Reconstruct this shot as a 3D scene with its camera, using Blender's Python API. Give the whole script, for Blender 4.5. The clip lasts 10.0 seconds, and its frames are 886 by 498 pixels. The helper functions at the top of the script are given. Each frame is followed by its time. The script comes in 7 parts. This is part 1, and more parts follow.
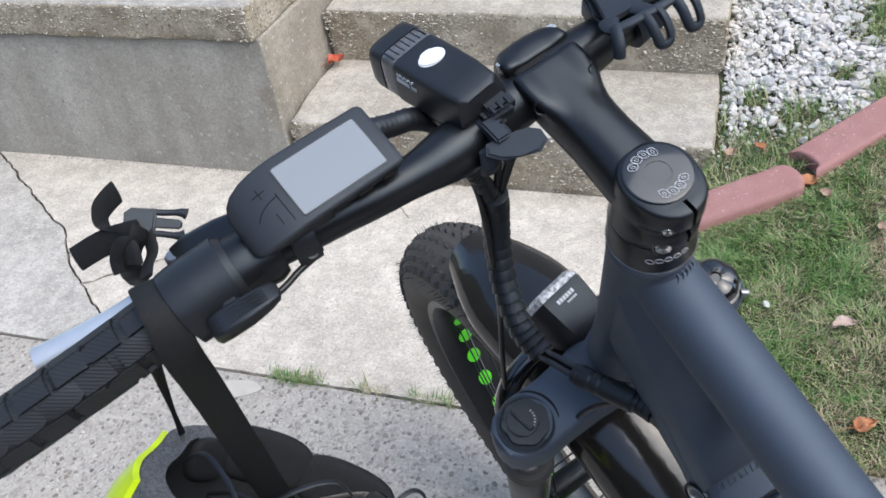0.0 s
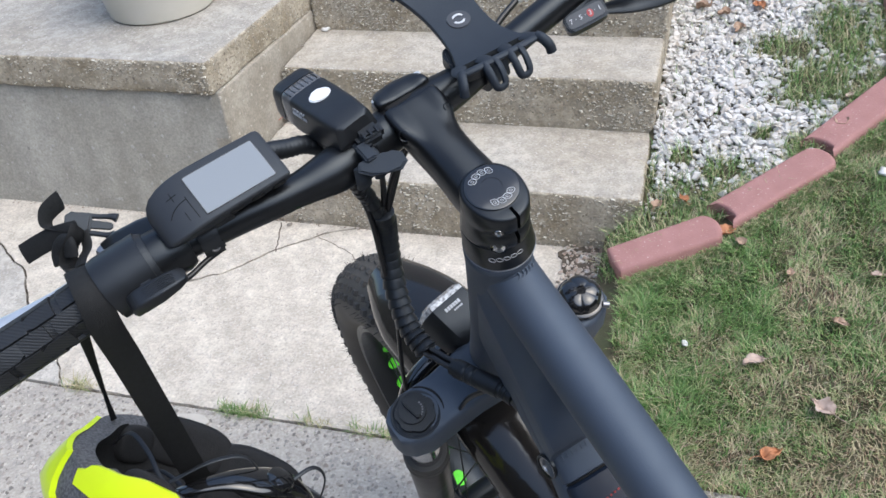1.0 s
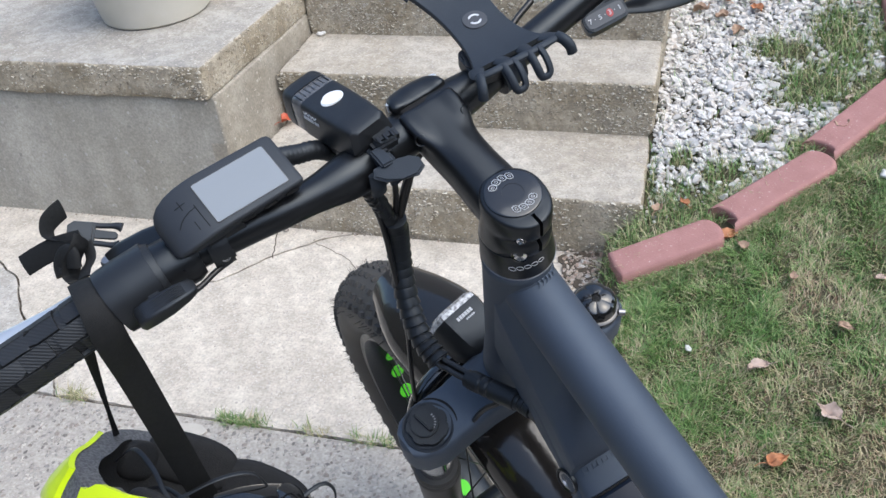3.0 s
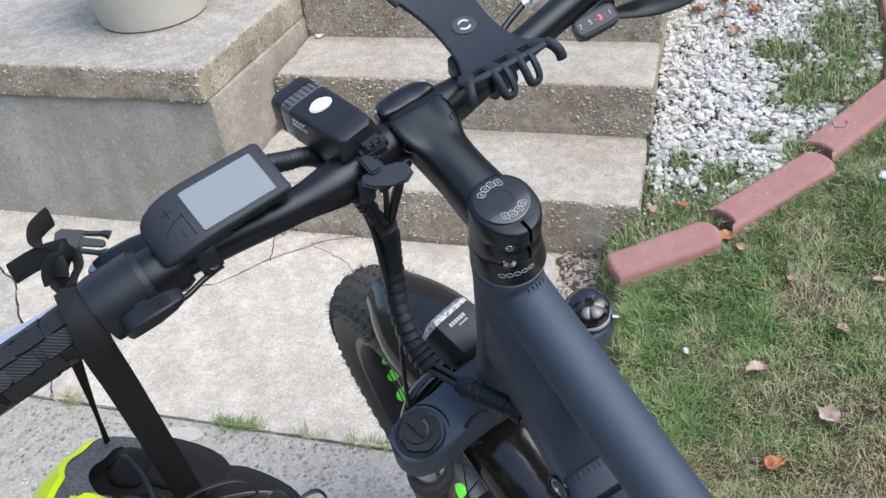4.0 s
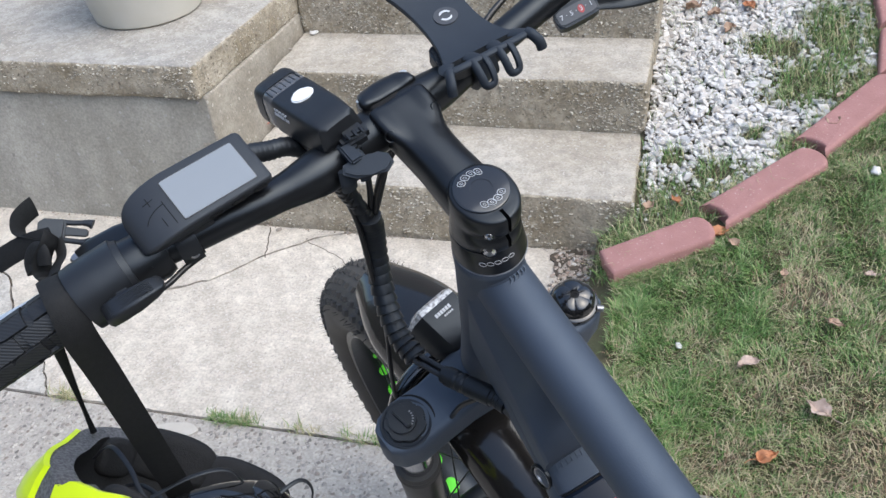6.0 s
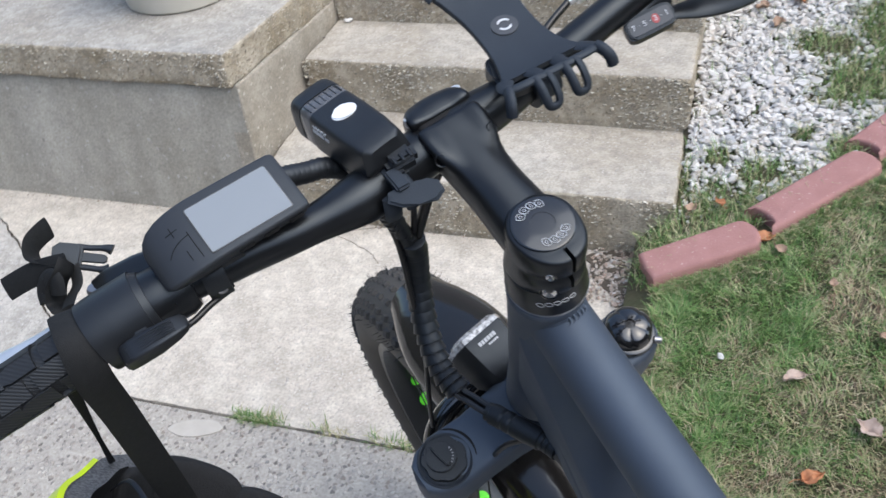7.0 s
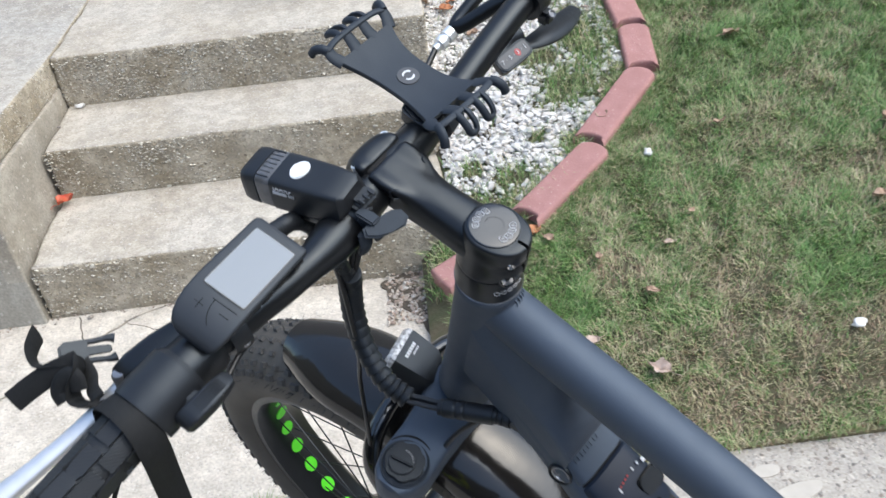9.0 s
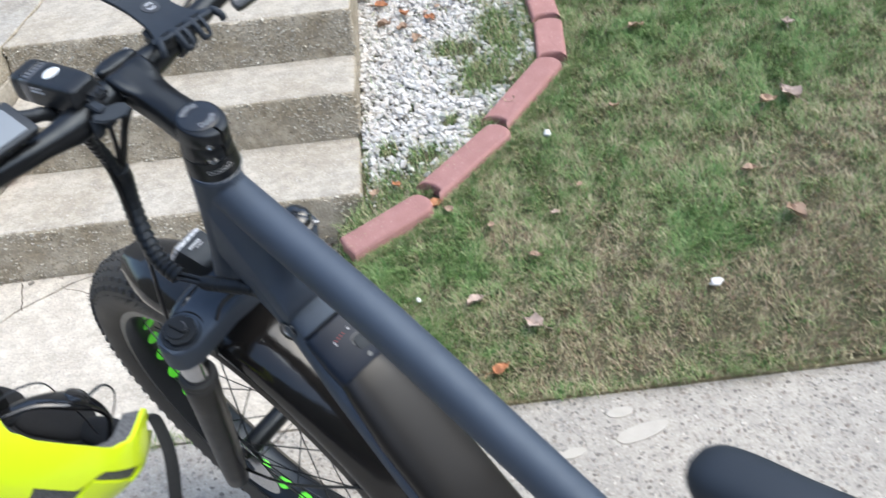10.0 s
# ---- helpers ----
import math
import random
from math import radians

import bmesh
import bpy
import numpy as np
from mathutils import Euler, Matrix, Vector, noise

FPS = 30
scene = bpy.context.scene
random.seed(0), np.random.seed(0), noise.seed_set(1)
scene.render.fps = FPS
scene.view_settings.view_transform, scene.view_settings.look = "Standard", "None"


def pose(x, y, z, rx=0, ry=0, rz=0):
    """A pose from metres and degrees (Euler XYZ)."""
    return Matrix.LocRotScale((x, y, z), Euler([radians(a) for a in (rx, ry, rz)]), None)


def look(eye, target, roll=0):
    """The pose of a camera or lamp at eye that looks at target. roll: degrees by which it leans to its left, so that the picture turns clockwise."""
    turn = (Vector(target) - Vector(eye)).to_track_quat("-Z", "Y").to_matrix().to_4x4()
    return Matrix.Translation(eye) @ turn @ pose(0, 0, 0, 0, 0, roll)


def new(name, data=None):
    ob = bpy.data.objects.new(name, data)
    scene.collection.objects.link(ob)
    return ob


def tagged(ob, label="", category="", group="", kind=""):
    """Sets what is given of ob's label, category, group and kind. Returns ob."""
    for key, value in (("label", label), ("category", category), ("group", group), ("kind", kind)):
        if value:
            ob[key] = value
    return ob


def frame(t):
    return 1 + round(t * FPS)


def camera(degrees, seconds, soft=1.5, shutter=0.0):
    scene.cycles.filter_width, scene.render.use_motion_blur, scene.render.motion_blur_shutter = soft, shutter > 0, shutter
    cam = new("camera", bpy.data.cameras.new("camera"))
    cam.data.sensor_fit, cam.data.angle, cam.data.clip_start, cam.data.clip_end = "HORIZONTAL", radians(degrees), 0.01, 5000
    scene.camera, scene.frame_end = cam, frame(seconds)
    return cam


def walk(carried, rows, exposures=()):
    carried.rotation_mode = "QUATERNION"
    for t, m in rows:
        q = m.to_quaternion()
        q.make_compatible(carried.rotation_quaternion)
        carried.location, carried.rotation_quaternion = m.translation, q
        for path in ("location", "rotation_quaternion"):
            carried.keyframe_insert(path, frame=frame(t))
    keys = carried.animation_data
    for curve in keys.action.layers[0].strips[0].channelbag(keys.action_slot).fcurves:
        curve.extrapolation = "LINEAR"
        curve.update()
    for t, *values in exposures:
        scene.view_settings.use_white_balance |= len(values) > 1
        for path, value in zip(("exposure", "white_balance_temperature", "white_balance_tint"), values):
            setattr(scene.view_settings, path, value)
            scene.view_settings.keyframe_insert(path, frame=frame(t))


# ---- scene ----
cam = camera(54.6, 10.0, shutter=0.3)
PATH = [
    (0, (1.048, -1.623, 1.288), (0.46, -0.227, -0.017), -9.3),
    (0.2, (1.066, -1.657, 1.302), (0.508, -0.32, 0.072), -9.0),
    (0.5, (1.088, -1.694, 1.321), (0.495, -0.265, 0.054), -8.8),
    (0.7, (1.109, -1.714, 1.32), (0.55, -0.337, 0.136), -7.9),
    (1, (1.14, -1.709, 1.323), (0.605, -0.206, 0.117), -6.6),
    (1.5, (1.123, -1.705, 1.315), (0.601, -0.191, 0.116), -6.7),
    (2, (1.118, -1.706, 1.318), (0.599, -0.189, 0.121), -6.6),
    (2.5, (1.116, -1.702, 1.314), (0.598, -0.189, 0.114), -6.5),
    (4, (1.124, -1.69, 1.315), (0.604, -0.175, 0.117), -6.7),
    (4.5, (1.124, -1.693, 1.315), (0.603, -0.178, 0.117), -6.8),
    (5, (1.137, -1.686, 1.313), (0.619, -0.173, 0.113), -6.8),
    (5.5, (1.129, -1.694, 1.322), (0.606, -0.18, 0.125), -6.8),
    (5.7, (1.137, -1.694, 1.318), (0.62, -0.18, 0.117), -6.7),
    (6.8, (1.119, -1.663, 1.305), (0.608, -0.23, 0.167), -7.2),
    (7, (1.104, -1.637, 1.303), (0.531, -0.162, 0.08), -6.8),
    (7.3, (1.087, -1.586, 1.27), (0.525, -0.224, 0.071), -6.1),
    (7.5, (1.084, -1.552, 1.272), (0.474, -0.135, -0.001), -6.9),
    (7.8, (1.077, -1.516, 1.277), (0.466, -0.181, 0.071), -9.9),
    (8, (1.082, -1.517, 1.289), (0.48, -0.097, 0.016), -12.4),
    (8.1, (1.087, -1.524, 1.295), (0.592, -0.16, 0.068), -13.0),
    (8.2, (1.08, -1.533, 1.289), (0.667, -0.154, 0.048), -13.3),
    (8.3, (1.058, -1.544, 1.288), (0.72, -0.151, 0.041), -13.1),
    (8.4, (1.029, -1.569, 1.307), (0.744, -0.159, 0.066), -12.8),
    (8.5, (1.005, -1.604, 1.33), (0.752, -0.092, 0.046), -12.5),
    (8.7, (0.982, -1.662, 1.356), (0.849, -0.171, 0.185), -10.7),
    (9, (0.974, -1.736, 1.358), (1.009, -0.133, 0.163), -6.3),
    (9.2, (0.967, -1.778, 1.369), (1.011, -0.25, 0.241), -5.4),
    (9.5, (1.013, -1.843, 1.382), (1.019, -0.206, 0.234), -5.3),
    (9.7, (1.093, -1.902, 1.369), (1.106, -0.255, 0.234), -5.4),
    (9.8, (1.135, -1.919, 1.358), (1.149, -0.36, 0.273), -5.6),
    (10, (1.212, -1.962, 1.348), (1.233, -0.338, 0.182), -6.3),
]
walk(cam, [(t, look(eye, target, roll)) for t, eye, target, roll in PATH],
     [(0.0, 1.18, 6250, 6), (5.7, 1.18, 6250, 6), (7.5, 1.12, 6250, 6), (8.5, 1.27, 6300, 5), (9.0, 1.37, 6320, 4), (9.3, 1.46, 6320, 4), (10.0, 1.42, 6320, 4)])

# ---- light ----
world = bpy.data.worlds.new("sky")
scene.world = world
world.use_nodes = True
wn = world.node_tree
sky = wn.nodes.new("ShaderNodeTexSky")
sky.sky_type = 'NISHITA'
sky.sun_disc = False
sky.sun_elevation, sky.sun_rotation = radians(58), radians(105)
sky.air_density, sky.dust_density, sky.ozone_density = 1.0, 2.5, 1.2
wn.links.new(sky.outputs[0], wn.nodes["Background"].inputs[0])
wn.nodes["Background"].inputs[1].default_value = 0.16
sun_data = bpy.data.lights.new("sun", 'SUN')
sun_data.energy, sun_data.angle, sun_data.color = 0.9, radians(70), (1.0, 0.98, 0.96)
sun = new("sun", sun_data)
sun.matrix_basis = look((3.0, -0.8, 5.0), (0, 0, 0))


# ---- materials ----
def material(name, colour, rough=0.5, metal=0.0, second=None, scale=40.0, amount=0.5, bump=0.0, bump_scale=200.0,
             fine=None, coat=0.0, island=None, spec=0.5):
    """A principled surface: two tones at a coarse and a fine scale, roughness that follows them, and relief."""
    m = bpy.data.materials.new(name)
    m.use_nodes = True
    nt = m.node_tree
    p = nt.nodes["Principled BSDF"]
    co = nt.nodes.new("ShaderNodeTexCoord").outputs["Object"]

    def noise_at(sc, detail=6.0):
        n = nt.nodes.new("ShaderNodeTexNoise")
        n.inputs["Scale"].default_value, n.inputs["Detail"].default_value = sc, detail
        nt.links.new(co, n.inputs["Vector"])
        return n.outputs["Fac"]

    def mix(fac, a, b):
        x = nt.nodes.new("ShaderNodeMix")
        x.data_type = 'RGBA'
        for sock, v in ((x.inputs[0], fac), (x.inputs[6], a), (x.inputs[7], b)):
            if isinstance(v, bpy.types.NodeSocket):
                nt.links.new(v, sock)
            else:
                sock.default_value = v if isinstance(v, float) else (*v, 1)
        return x.outputs[2]

    def ramp(v, lo, hi):
        x = nt.nodes.new("ShaderNodeMapRange")
        x.inputs[1].default_value, x.inputs[2].default_value = lo, hi
        nt.links.new(v, x.inputs[0])
        return x.outputs[0]

    second = second or tuple(c * 0.7 for c in colour)
    big = ramp(noise_at(scale), 0.5 - amount / 2, 0.5 + amount / 2)
    col = mix(big, second, colour)
    if fine:
        tone, fine_scale, lo, hi = fine
        col = mix(ramp(noise_at(fine_scale, 3.0), lo, hi), col, tone)
    if island:
        tones, kind = island
        src = nt.nodes.new("ShaderNodeNewGeometry").outputs["Random Per Island"] if kind == "island" else nt.nodes.new("ShaderNodeObjectInfo").outputs["Random"]
        cr = nt.nodes.new("ShaderNodeValToRGB")
        while len(cr.color_ramp.elements) < len(tones):
            cr.color_ramp.elements.new(0.5)
        for i, (e, c) in enumerate(zip(cr.color_ramp.elements, tones)):
            e.position, e.color = i / max(1, len(tones) - 1), (*c, 1)
        nt.links.new(src, cr.inputs[0])
        col = mix(0.75, col, cr.outputs[0])
    nt.links.new(col, p.inputs["Base Color"])
    rr = nt.nodes.new("ShaderNodeMapRange")
    rr.inputs[3].default_value, rr.inputs[4].default_value = max(0.03, rough - 0.08), min(1, rough + 0.08)
    nt.links.new(noise_at(scale * 2.3), rr.inputs[0])
    nt.links.new(rr.outputs[0], p.inputs["Roughness"])
    p.inputs["Metallic"].default_value = metal
    p.inputs["Coat Weight"].default_value = coat
    p.inputs["Coat Roughness"].default_value = 0.08
    p.inputs["Specular IOR Level"].default_value = spec
    if bump:
        b = nt.nodes.new("ShaderNodeBump")
        b.inputs["Strength"].default_value, b.inputs["Distance"].default_value = 0.6, bump
        nt.links.new(noise_at(bump_scale, 5.0), b.inputs["Height"])
        nt.links.new(b.outputs[0], p.inputs["Normal"])
    return m


def stony(name, paste, stones, cell=70.0, share=0.5, relief=0.003, stain=None, rough=0.9, coarse=3.0, mottle=0.75, streak=0.0, flecks=0.0):
    """Concrete with pebbles in it: paste, stone tones by cell, stains at a coarse scale, relief."""
    m = bpy.data.materials.new(name)
    m.use_nodes = True
    nt = m.node_tree
    p = nt.nodes["Principled BSDF"]
    co = nt.nodes.new("ShaderNodeTexCoord").outputs["Object"]
    warp = nt.nodes.new("ShaderNodeTexNoise")
    warp.inputs["Scale"].default_value = cell * 0.8
    nt.links.new(co, warp.inputs["Vector"])
    add = nt.nodes.new("ShaderNodeMix")
    add.data_type = 'VECTOR'
    add.inputs[0].default_value = 0.012
    nt.links.new(co, add.inputs[4])
    nt.links.new(warp.outputs["Color"], add.inputs[5])
    v = nt.nodes.new("ShaderNodeTexVoronoi")
    v.inputs["Scale"].default_value = cell
    nt.links.new(add.outputs[1], v.inputs["Vector"])
    sep = nt.nodes.new("ShaderNodeSeparateColor")
    nt.links.new(v.outputs["Color"], sep.inputs[0])
    cr = nt.nodes.new("ShaderNodeValToRGB")
    while len(cr.color_ramp.elements) < len(stones):
        cr.color_ramp.elements.new(0.5)
    for i, (e, c) in enumerate(zip(cr.color_ramp.elements, stones)):
        e.position, e.color = i / (len(stones) - 1), (*c, 1)
    nt.links.new(sep.outputs[0], cr.inputs[0])
    keep = nt.nodes.new("ShaderNodeMath")
    keep.operation = 'LESS_THAN'
    nt.links.new(sep.outputs[1], keep.inputs[0])
    keep.inputs[1].default_value = share
    near = nt.nodes.new("ShaderNodeMapRange")
    near.inputs[1].default_value, near.inputs[2].default_value = 0.5, 0.36
    nt.links.new(v.outputs["Distance"], near.inputs[0])
    fac = nt.nodes.new("ShaderNodeMath")
    fac.operation = 'MULTIPLY'
    nt.links.new(keep.outputs[0], fac.inputs[0])
    nt.links.new(near.outputs[0], fac.inputs[1])
    n1 = nt.nodes.new("ShaderNodeTexNoise")
    n1.inputs["Scale"].default_value, n1.inputs["Detail"].default_value = coarse, 8.0
    nt.links.new(co, n1.inputs["Vector"])
    n2 = nt.nodes.new("ShaderNodeTexNoise")
    n2.inputs["Scale"].default_value, n2.inputs["Detail"].default_value = 160.0, 4.0
    nt.links.new(co, n2.inputs["Vector"])

    def mixed(a, b, f, blend='MIX'):
        x = nt.nodes.new("ShaderNodeMix")
        x.data_type, x.blend_type = 'RGBA', blend
        for sock, val in ((x.inputs[0], f), (x.inputs[6], a), (x.inputs[7], b)):
            if isinstance(val, bpy.types.NodeSocket):
                nt.links.new(val, sock)
            else:
                sock.default_value = val if isinstance(val, float) else (*val, 1)
        return x.outputs[2]

    f1 = nt.nodes.new("ShaderNodeMapRange")
    f1.inputs[1].default_value, f1.inputs[2].default_value = 0.36, 0.66
    nt.links.new(n1.outputs["Fac"], f1.inputs[0])
    base = mixed(stain or tuple(c * 0.75 for c in paste), paste, f1.outputs[0])
    f2 = nt.nodes.new("ShaderNodeMapRange")
    f2.inputs[1].default_value, f2.inputs[2].default_value, f2.inputs[3].default_value, f2.inputs[4].default_value = 0.3, 0.7, 0.72, 1.15
    nt.links.new(n2.outputs["Fac"], f2.inputs[0])
    base = mixed(base, f2.outputs[0], 0.8, 'MULTIPLY')
    n3 = nt.nodes.new("ShaderNodeTexNoise")
    n3.inputs["Scale"].default_value, n3.inputs["Detail"].default_value, n3.inputs["Roughness"].default_value = 34.0, 9.0, 0.72
    nt.links.new(co, n3.inputs["Vector"])
    f3 = nt.nodes.new("ShaderNodeMapRange")
    f3.inputs[1].default_value, f3.inputs[2].default_value, f3.inputs[3].default_value, f3.inputs[4].default_value = 0.34, 0.66, 0.74, 1.18
    nt.links.new(n3.outputs["Fac"], f3.inputs[0])
    base = mixed(base, f3.outputs[0], mottle, 'MULTIPLY')
    if streak:
        run = nt.nodes.new("ShaderNodeMapping")
        run.inputs["Scale"].default_value = (11.0, 11.0, 1.1)
        nt.links.new(co, run.inputs["Vector"])
        n4 = nt.nodes.new("ShaderNodeTexNoise")
        n4.inputs["Scale"].default_value, n4.inputs["Detail"].default_value = 1.0, 5.0
        nt.links.new(run.outputs[0], n4.inputs["Vector"])
        f4 = nt.nodes.new("ShaderNodeMapRange")
        f4.inputs[1].default_value, f4.inputs[2].default_value, f4.inputs[3].default_value, f4.inputs[4].default_value = 0.36, 0.64, 0.72, 1.16
        nt.links.new(n4.outputs["Fac"], f4.inputs[0])
        base = mixed(base, f4.outputs[0], streak, 'MULTIPLY')
    if flecks:
        n5 = nt.nodes.new("ShaderNodeTexNoise")
        n5.inputs["Scale"].default_value, n5.inputs["Detail"].default_value, n5.inputs["Roughness"].default_value = 17.0, 6.0, 0.68
        nt.links.new(co, n5.inputs["Vector"])
        f5 = nt.nodes.new("ShaderNodeMapRange")
        f5.inputs[1].default_value, f5.inputs[2].default_value, f5.inputs[4].default_value = 0.50, 0.68, flecks
        nt.links.new(n5.outputs["Fac"], f5.inputs[0])
        base = mixed(base, tuple(min(0.66, c * 1.14) for c in paste), f5.outputs[0])
        f6 = nt.nodes.new("ShaderNodeMapRange")
        f6.inputs[1].default_value, f6.inputs[2].default_value, f6.inputs[4].default_value = 0.46, 0.33, flecks
        nt.links.new(n5.outputs["Fac"], f6.inputs[0])
        base = mixed(base, tuple(c * 0.66 for c in paste), f6.outputs[0])
    col = mixed(base, cr.outputs[0], fac.outputs[0])
    nt.links.new(col, p.inputs["Base Color"])
    p.inputs["Roughness"].default_value = rough
    h = nt.nodes.new("ShaderNodeMath")
    h.operation = 'MULTIPLY_ADD'
    nt.links.new(n2.outputs["Fac"], h.inputs[0])
    h.inputs[1].default_value = 0.6
    nt.links.new(fac.outputs[0], h.inputs[2])
    b = nt.nodes.new("ShaderNodeBump")
    b.inputs["Strength"].default_value, b.inputs["Distance"].default_value = 0.8, relief
    nt.links.new(h.outputs[0], b.inputs["Height"])
    nt.links.new(b.outputs[0], p.inputs["Normal"])
    return m


M_WALK = stony("pale_concrete", (0.605, 0.545, 0.465), ((0.36, 0.325, 0.285), (0.6, 0.555, 0.49), (0.44, 0.395, 0.345)), 150, 0.3, 0.0016, (0.47, 0.42, 0.355), coarse=9.0, flecks=0.35)
M_WALK_OLD = stony("weathered_concrete", (0.485, 0.455, 0.41), ((0.28, 0.26, 0.235), (0.52, 0.49, 0.45), (0.36, 0.33, 0.3)), 120, 0.3, 0.0018, (0.36, 0.335, 0.295), coarse=5.0, flecks=0.6)
M_TREAD = stony("worn_concrete", (0.47, 0.43, 0.37), ((0.3, 0.265, 0.225), (0.52, 0.475, 0.415), (0.38, 0.34, 0.29)), 135, 0.3, 0.0018, (0.39, 0.345, 0.28), coarse=5.0, flecks=0.45)
M_PORCH = stony("porch_concrete", (0.405, 0.385, 0.352), ((0.27, 0.25, 0.22), (0.5, 0.465, 0.42), (0.36, 0.335, 0.295)), 125, 0.34, 0.0018, (0.34, 0.31, 0.265), coarse=4.0, flecks=0.65)
M_RISER = stony("pitted_concrete", (0.475, 0.425, 0.34), ((0.17, 0.14, 0.105), (0.54, 0.495, 0.42), (0.38, 0.32, 0.235), (0.28, 0.235, 0.175)), 120, 0.4, 0.008, (0.31, 0.262, 0.185), coarse=9.0, mottle=1.0, flecks=0.6)
M_WALL = stony("smooth_cement", (0.385, 0.366, 0.322), ((0.24, 0.225, 0.2), (0.42, 0.4, 0.37), (0.3, 0.285, 0.26)), 90, 0.08, 0.0012, (0.30, 0.282, 0.24), coarse=4.0, mottle=0.35, streak=0.45, flecks=0.15)
M_SIDE = stony("beige_cement", (0.385, 0.354, 0.30), ((0.28, 0.25, 0.2), (0.5, 0.46, 0.4), (0.36, 0.32, 0.27)), 100, 0.14, 0.0016, (0.30, 0.268, 0.215), coarse=7.0, mottle=0.5, streak=0.4, flecks=0.3)
M_AGG = stony("exposed_aggregate", (0.43, 0.393, 0.342), ((0.15, 0.135, 0.12), (0.3, 0.28, 0.255), (0.52, 0.475, 0.42), (0.21, 0.175, 0.145), (0.37, 0.335, 0.295)), 105, 0.55, 0.0025, (0.38, 0.35, 0.31))
M_SETSTONE = material("set_pebble", (0.36, 0.31, 0.24), 0.85, scale=150, bump=0.0006, bump_scale=500, island=(((0.085, 0.07, 0.05), (0.36, 0.31, 0.23), (0.70, 0.66, 0.56), (0.15, 0.12, 0.085), (0.80, 0.77, 0.69), (0.50, 0.45, 0.35)), "island"))
M_STONE = material("dark_pebble", (0.2, 0.19, 0.18), 0.7, scale=120, island=(((0.12, 0.11, 0.1), (0.27, 0.25, 0.23), (0.42, 0.385, 0.34), (0.19, 0.155, 0.125)), "island"))
M_PATCH = material("cement_smear", (0.475, 0.44, 0.39), 0.9, second=(0.42, 0.385, 0.335), scale=40, bump=0.001)
M_GRIT = material("dark_soil", (0.1, 0.08, 0.06), 0.95, second=(0.05, 0.04, 0.03), scale=60, bump=0.004, bump_scale=120)
M_SOIL = material("lawn_soil", (0.1, 0.08, 0.05), 0.95, second=(0.05, 0.06, 0.026), scale=14, amount=0.4, bump=0.006, bump_scale=90)
M_BLADE = material("grass_blade", (0.11, 0.23, 0.045), 0.55, second=(0.15, 0.24, 0.07), scale=5, amount=0.3,
                   island=(((0.05, 0.115, 0.03), (0.086, 0.195, 0.045), (0.13, 0.255, 0.062), (0.175, 0.29, 0.084), (0.25, 0.33, 0.13), (0.39, 0.41, 0.21)), "island"))
M_DRY = material("dry_blade", (0.46, 0.39, 0.23), 0.7, second=(0.3, 0.28, 0.13), scale=6, amount=0.4,
                 island=(((0.58, 0.51, 0.36), (0.46, 0.395, 0.245), (0.36, 0.34, 0.185), (0.245, 0.285, 0.125)), "island"))
M_DEAD = material("dead_blade", (0.26, 0.17, 0.11), 0.8, second=(0.18, 0.11, 0.07), scale=8, amount=0.4,
                  island=(((0.2, 0.12, 0.075), (0.34, 0.24, 0.16), (0.5, 0.4, 0.3)), "island"))
M_GRAVEL = material("white_gravel", (0.64, 0.625, 0.6), 0.65, second=(0.52, 0.5, 0.47), scale=70, amount=0.5, bump=0.001, bump_scale=300,
                    island=(((0.72, 0.705, 0.685), (0.56, 0.545, 0.525), (0.68, 0.655, 0.63), (0.42, 0.41, 0.405), (0.62, 0.565, 0.505), (0.44, 0.375, 0.32), (0.66, 0.65, 0.635), (0.52, 0.475, 0.43)), "island"))
M_BRICK = material("red_edging", (0.38, 0.2, 0.185), 0.9, second=(0.31, 0.155, 0.142), scale=25, amount=0.5, bump=0.0018, bump_scale=260, fine=((0.58, 0.45, 0.42), 210, 0.66, 0.74))
M_POT = material("cream_pot", (0.62, 0.59, 0.53), 0.6, second=(0.5, 0.48, 0.4), scale=6, bump=0.0006, bump_scale=90)
M_WHITE = material("white_plastic", (0.78, 0.78, 0.77), 0.4, second=(0.7, 0.7, 0.69), scale=20)
# Blue base and specular tint stand in for sky reflected in black paint.
M_FRAME = material("sky_tinted_black_paint", (0.027, 0.0335, 0.050), 0.66, second=(0.024, 0.030, 0.045), scale=30, bump=0.00015, bump_scale=900, spec=1.0)
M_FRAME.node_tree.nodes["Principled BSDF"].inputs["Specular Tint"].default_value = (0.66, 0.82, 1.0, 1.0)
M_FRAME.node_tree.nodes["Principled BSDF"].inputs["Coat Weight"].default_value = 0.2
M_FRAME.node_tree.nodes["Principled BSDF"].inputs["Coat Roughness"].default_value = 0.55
M_BLACK = material("black_anodised", (0.009, 0.009, 0.0095), 0.32, second=(0.007, 0.007, 0.0075), scale=60, spec=0.4, bump=0.0001, bump_scale=1200)
M_GLOSS = material("gloss_black", (0.006, 0.006, 0.007), 0.13, second=(0.008, 0.008, 0.008), scale=40, coat=0.6)
M_GUARD = material("mudguard_plastic", (0.010, 0.009, 0.0085), 0.13, second=(0.013, 0.0115, 0.0105), scale=30, spec=0.5, bump=0.0016, bump_scale=22)
M_RUBBER = material("tyre_rubber", (0.035, 0.034, 0.033), 0.8, second=(0.06, 0.057, 0.053), scale=22, amount=0.5, bump=0.0006, bump_scale=420)
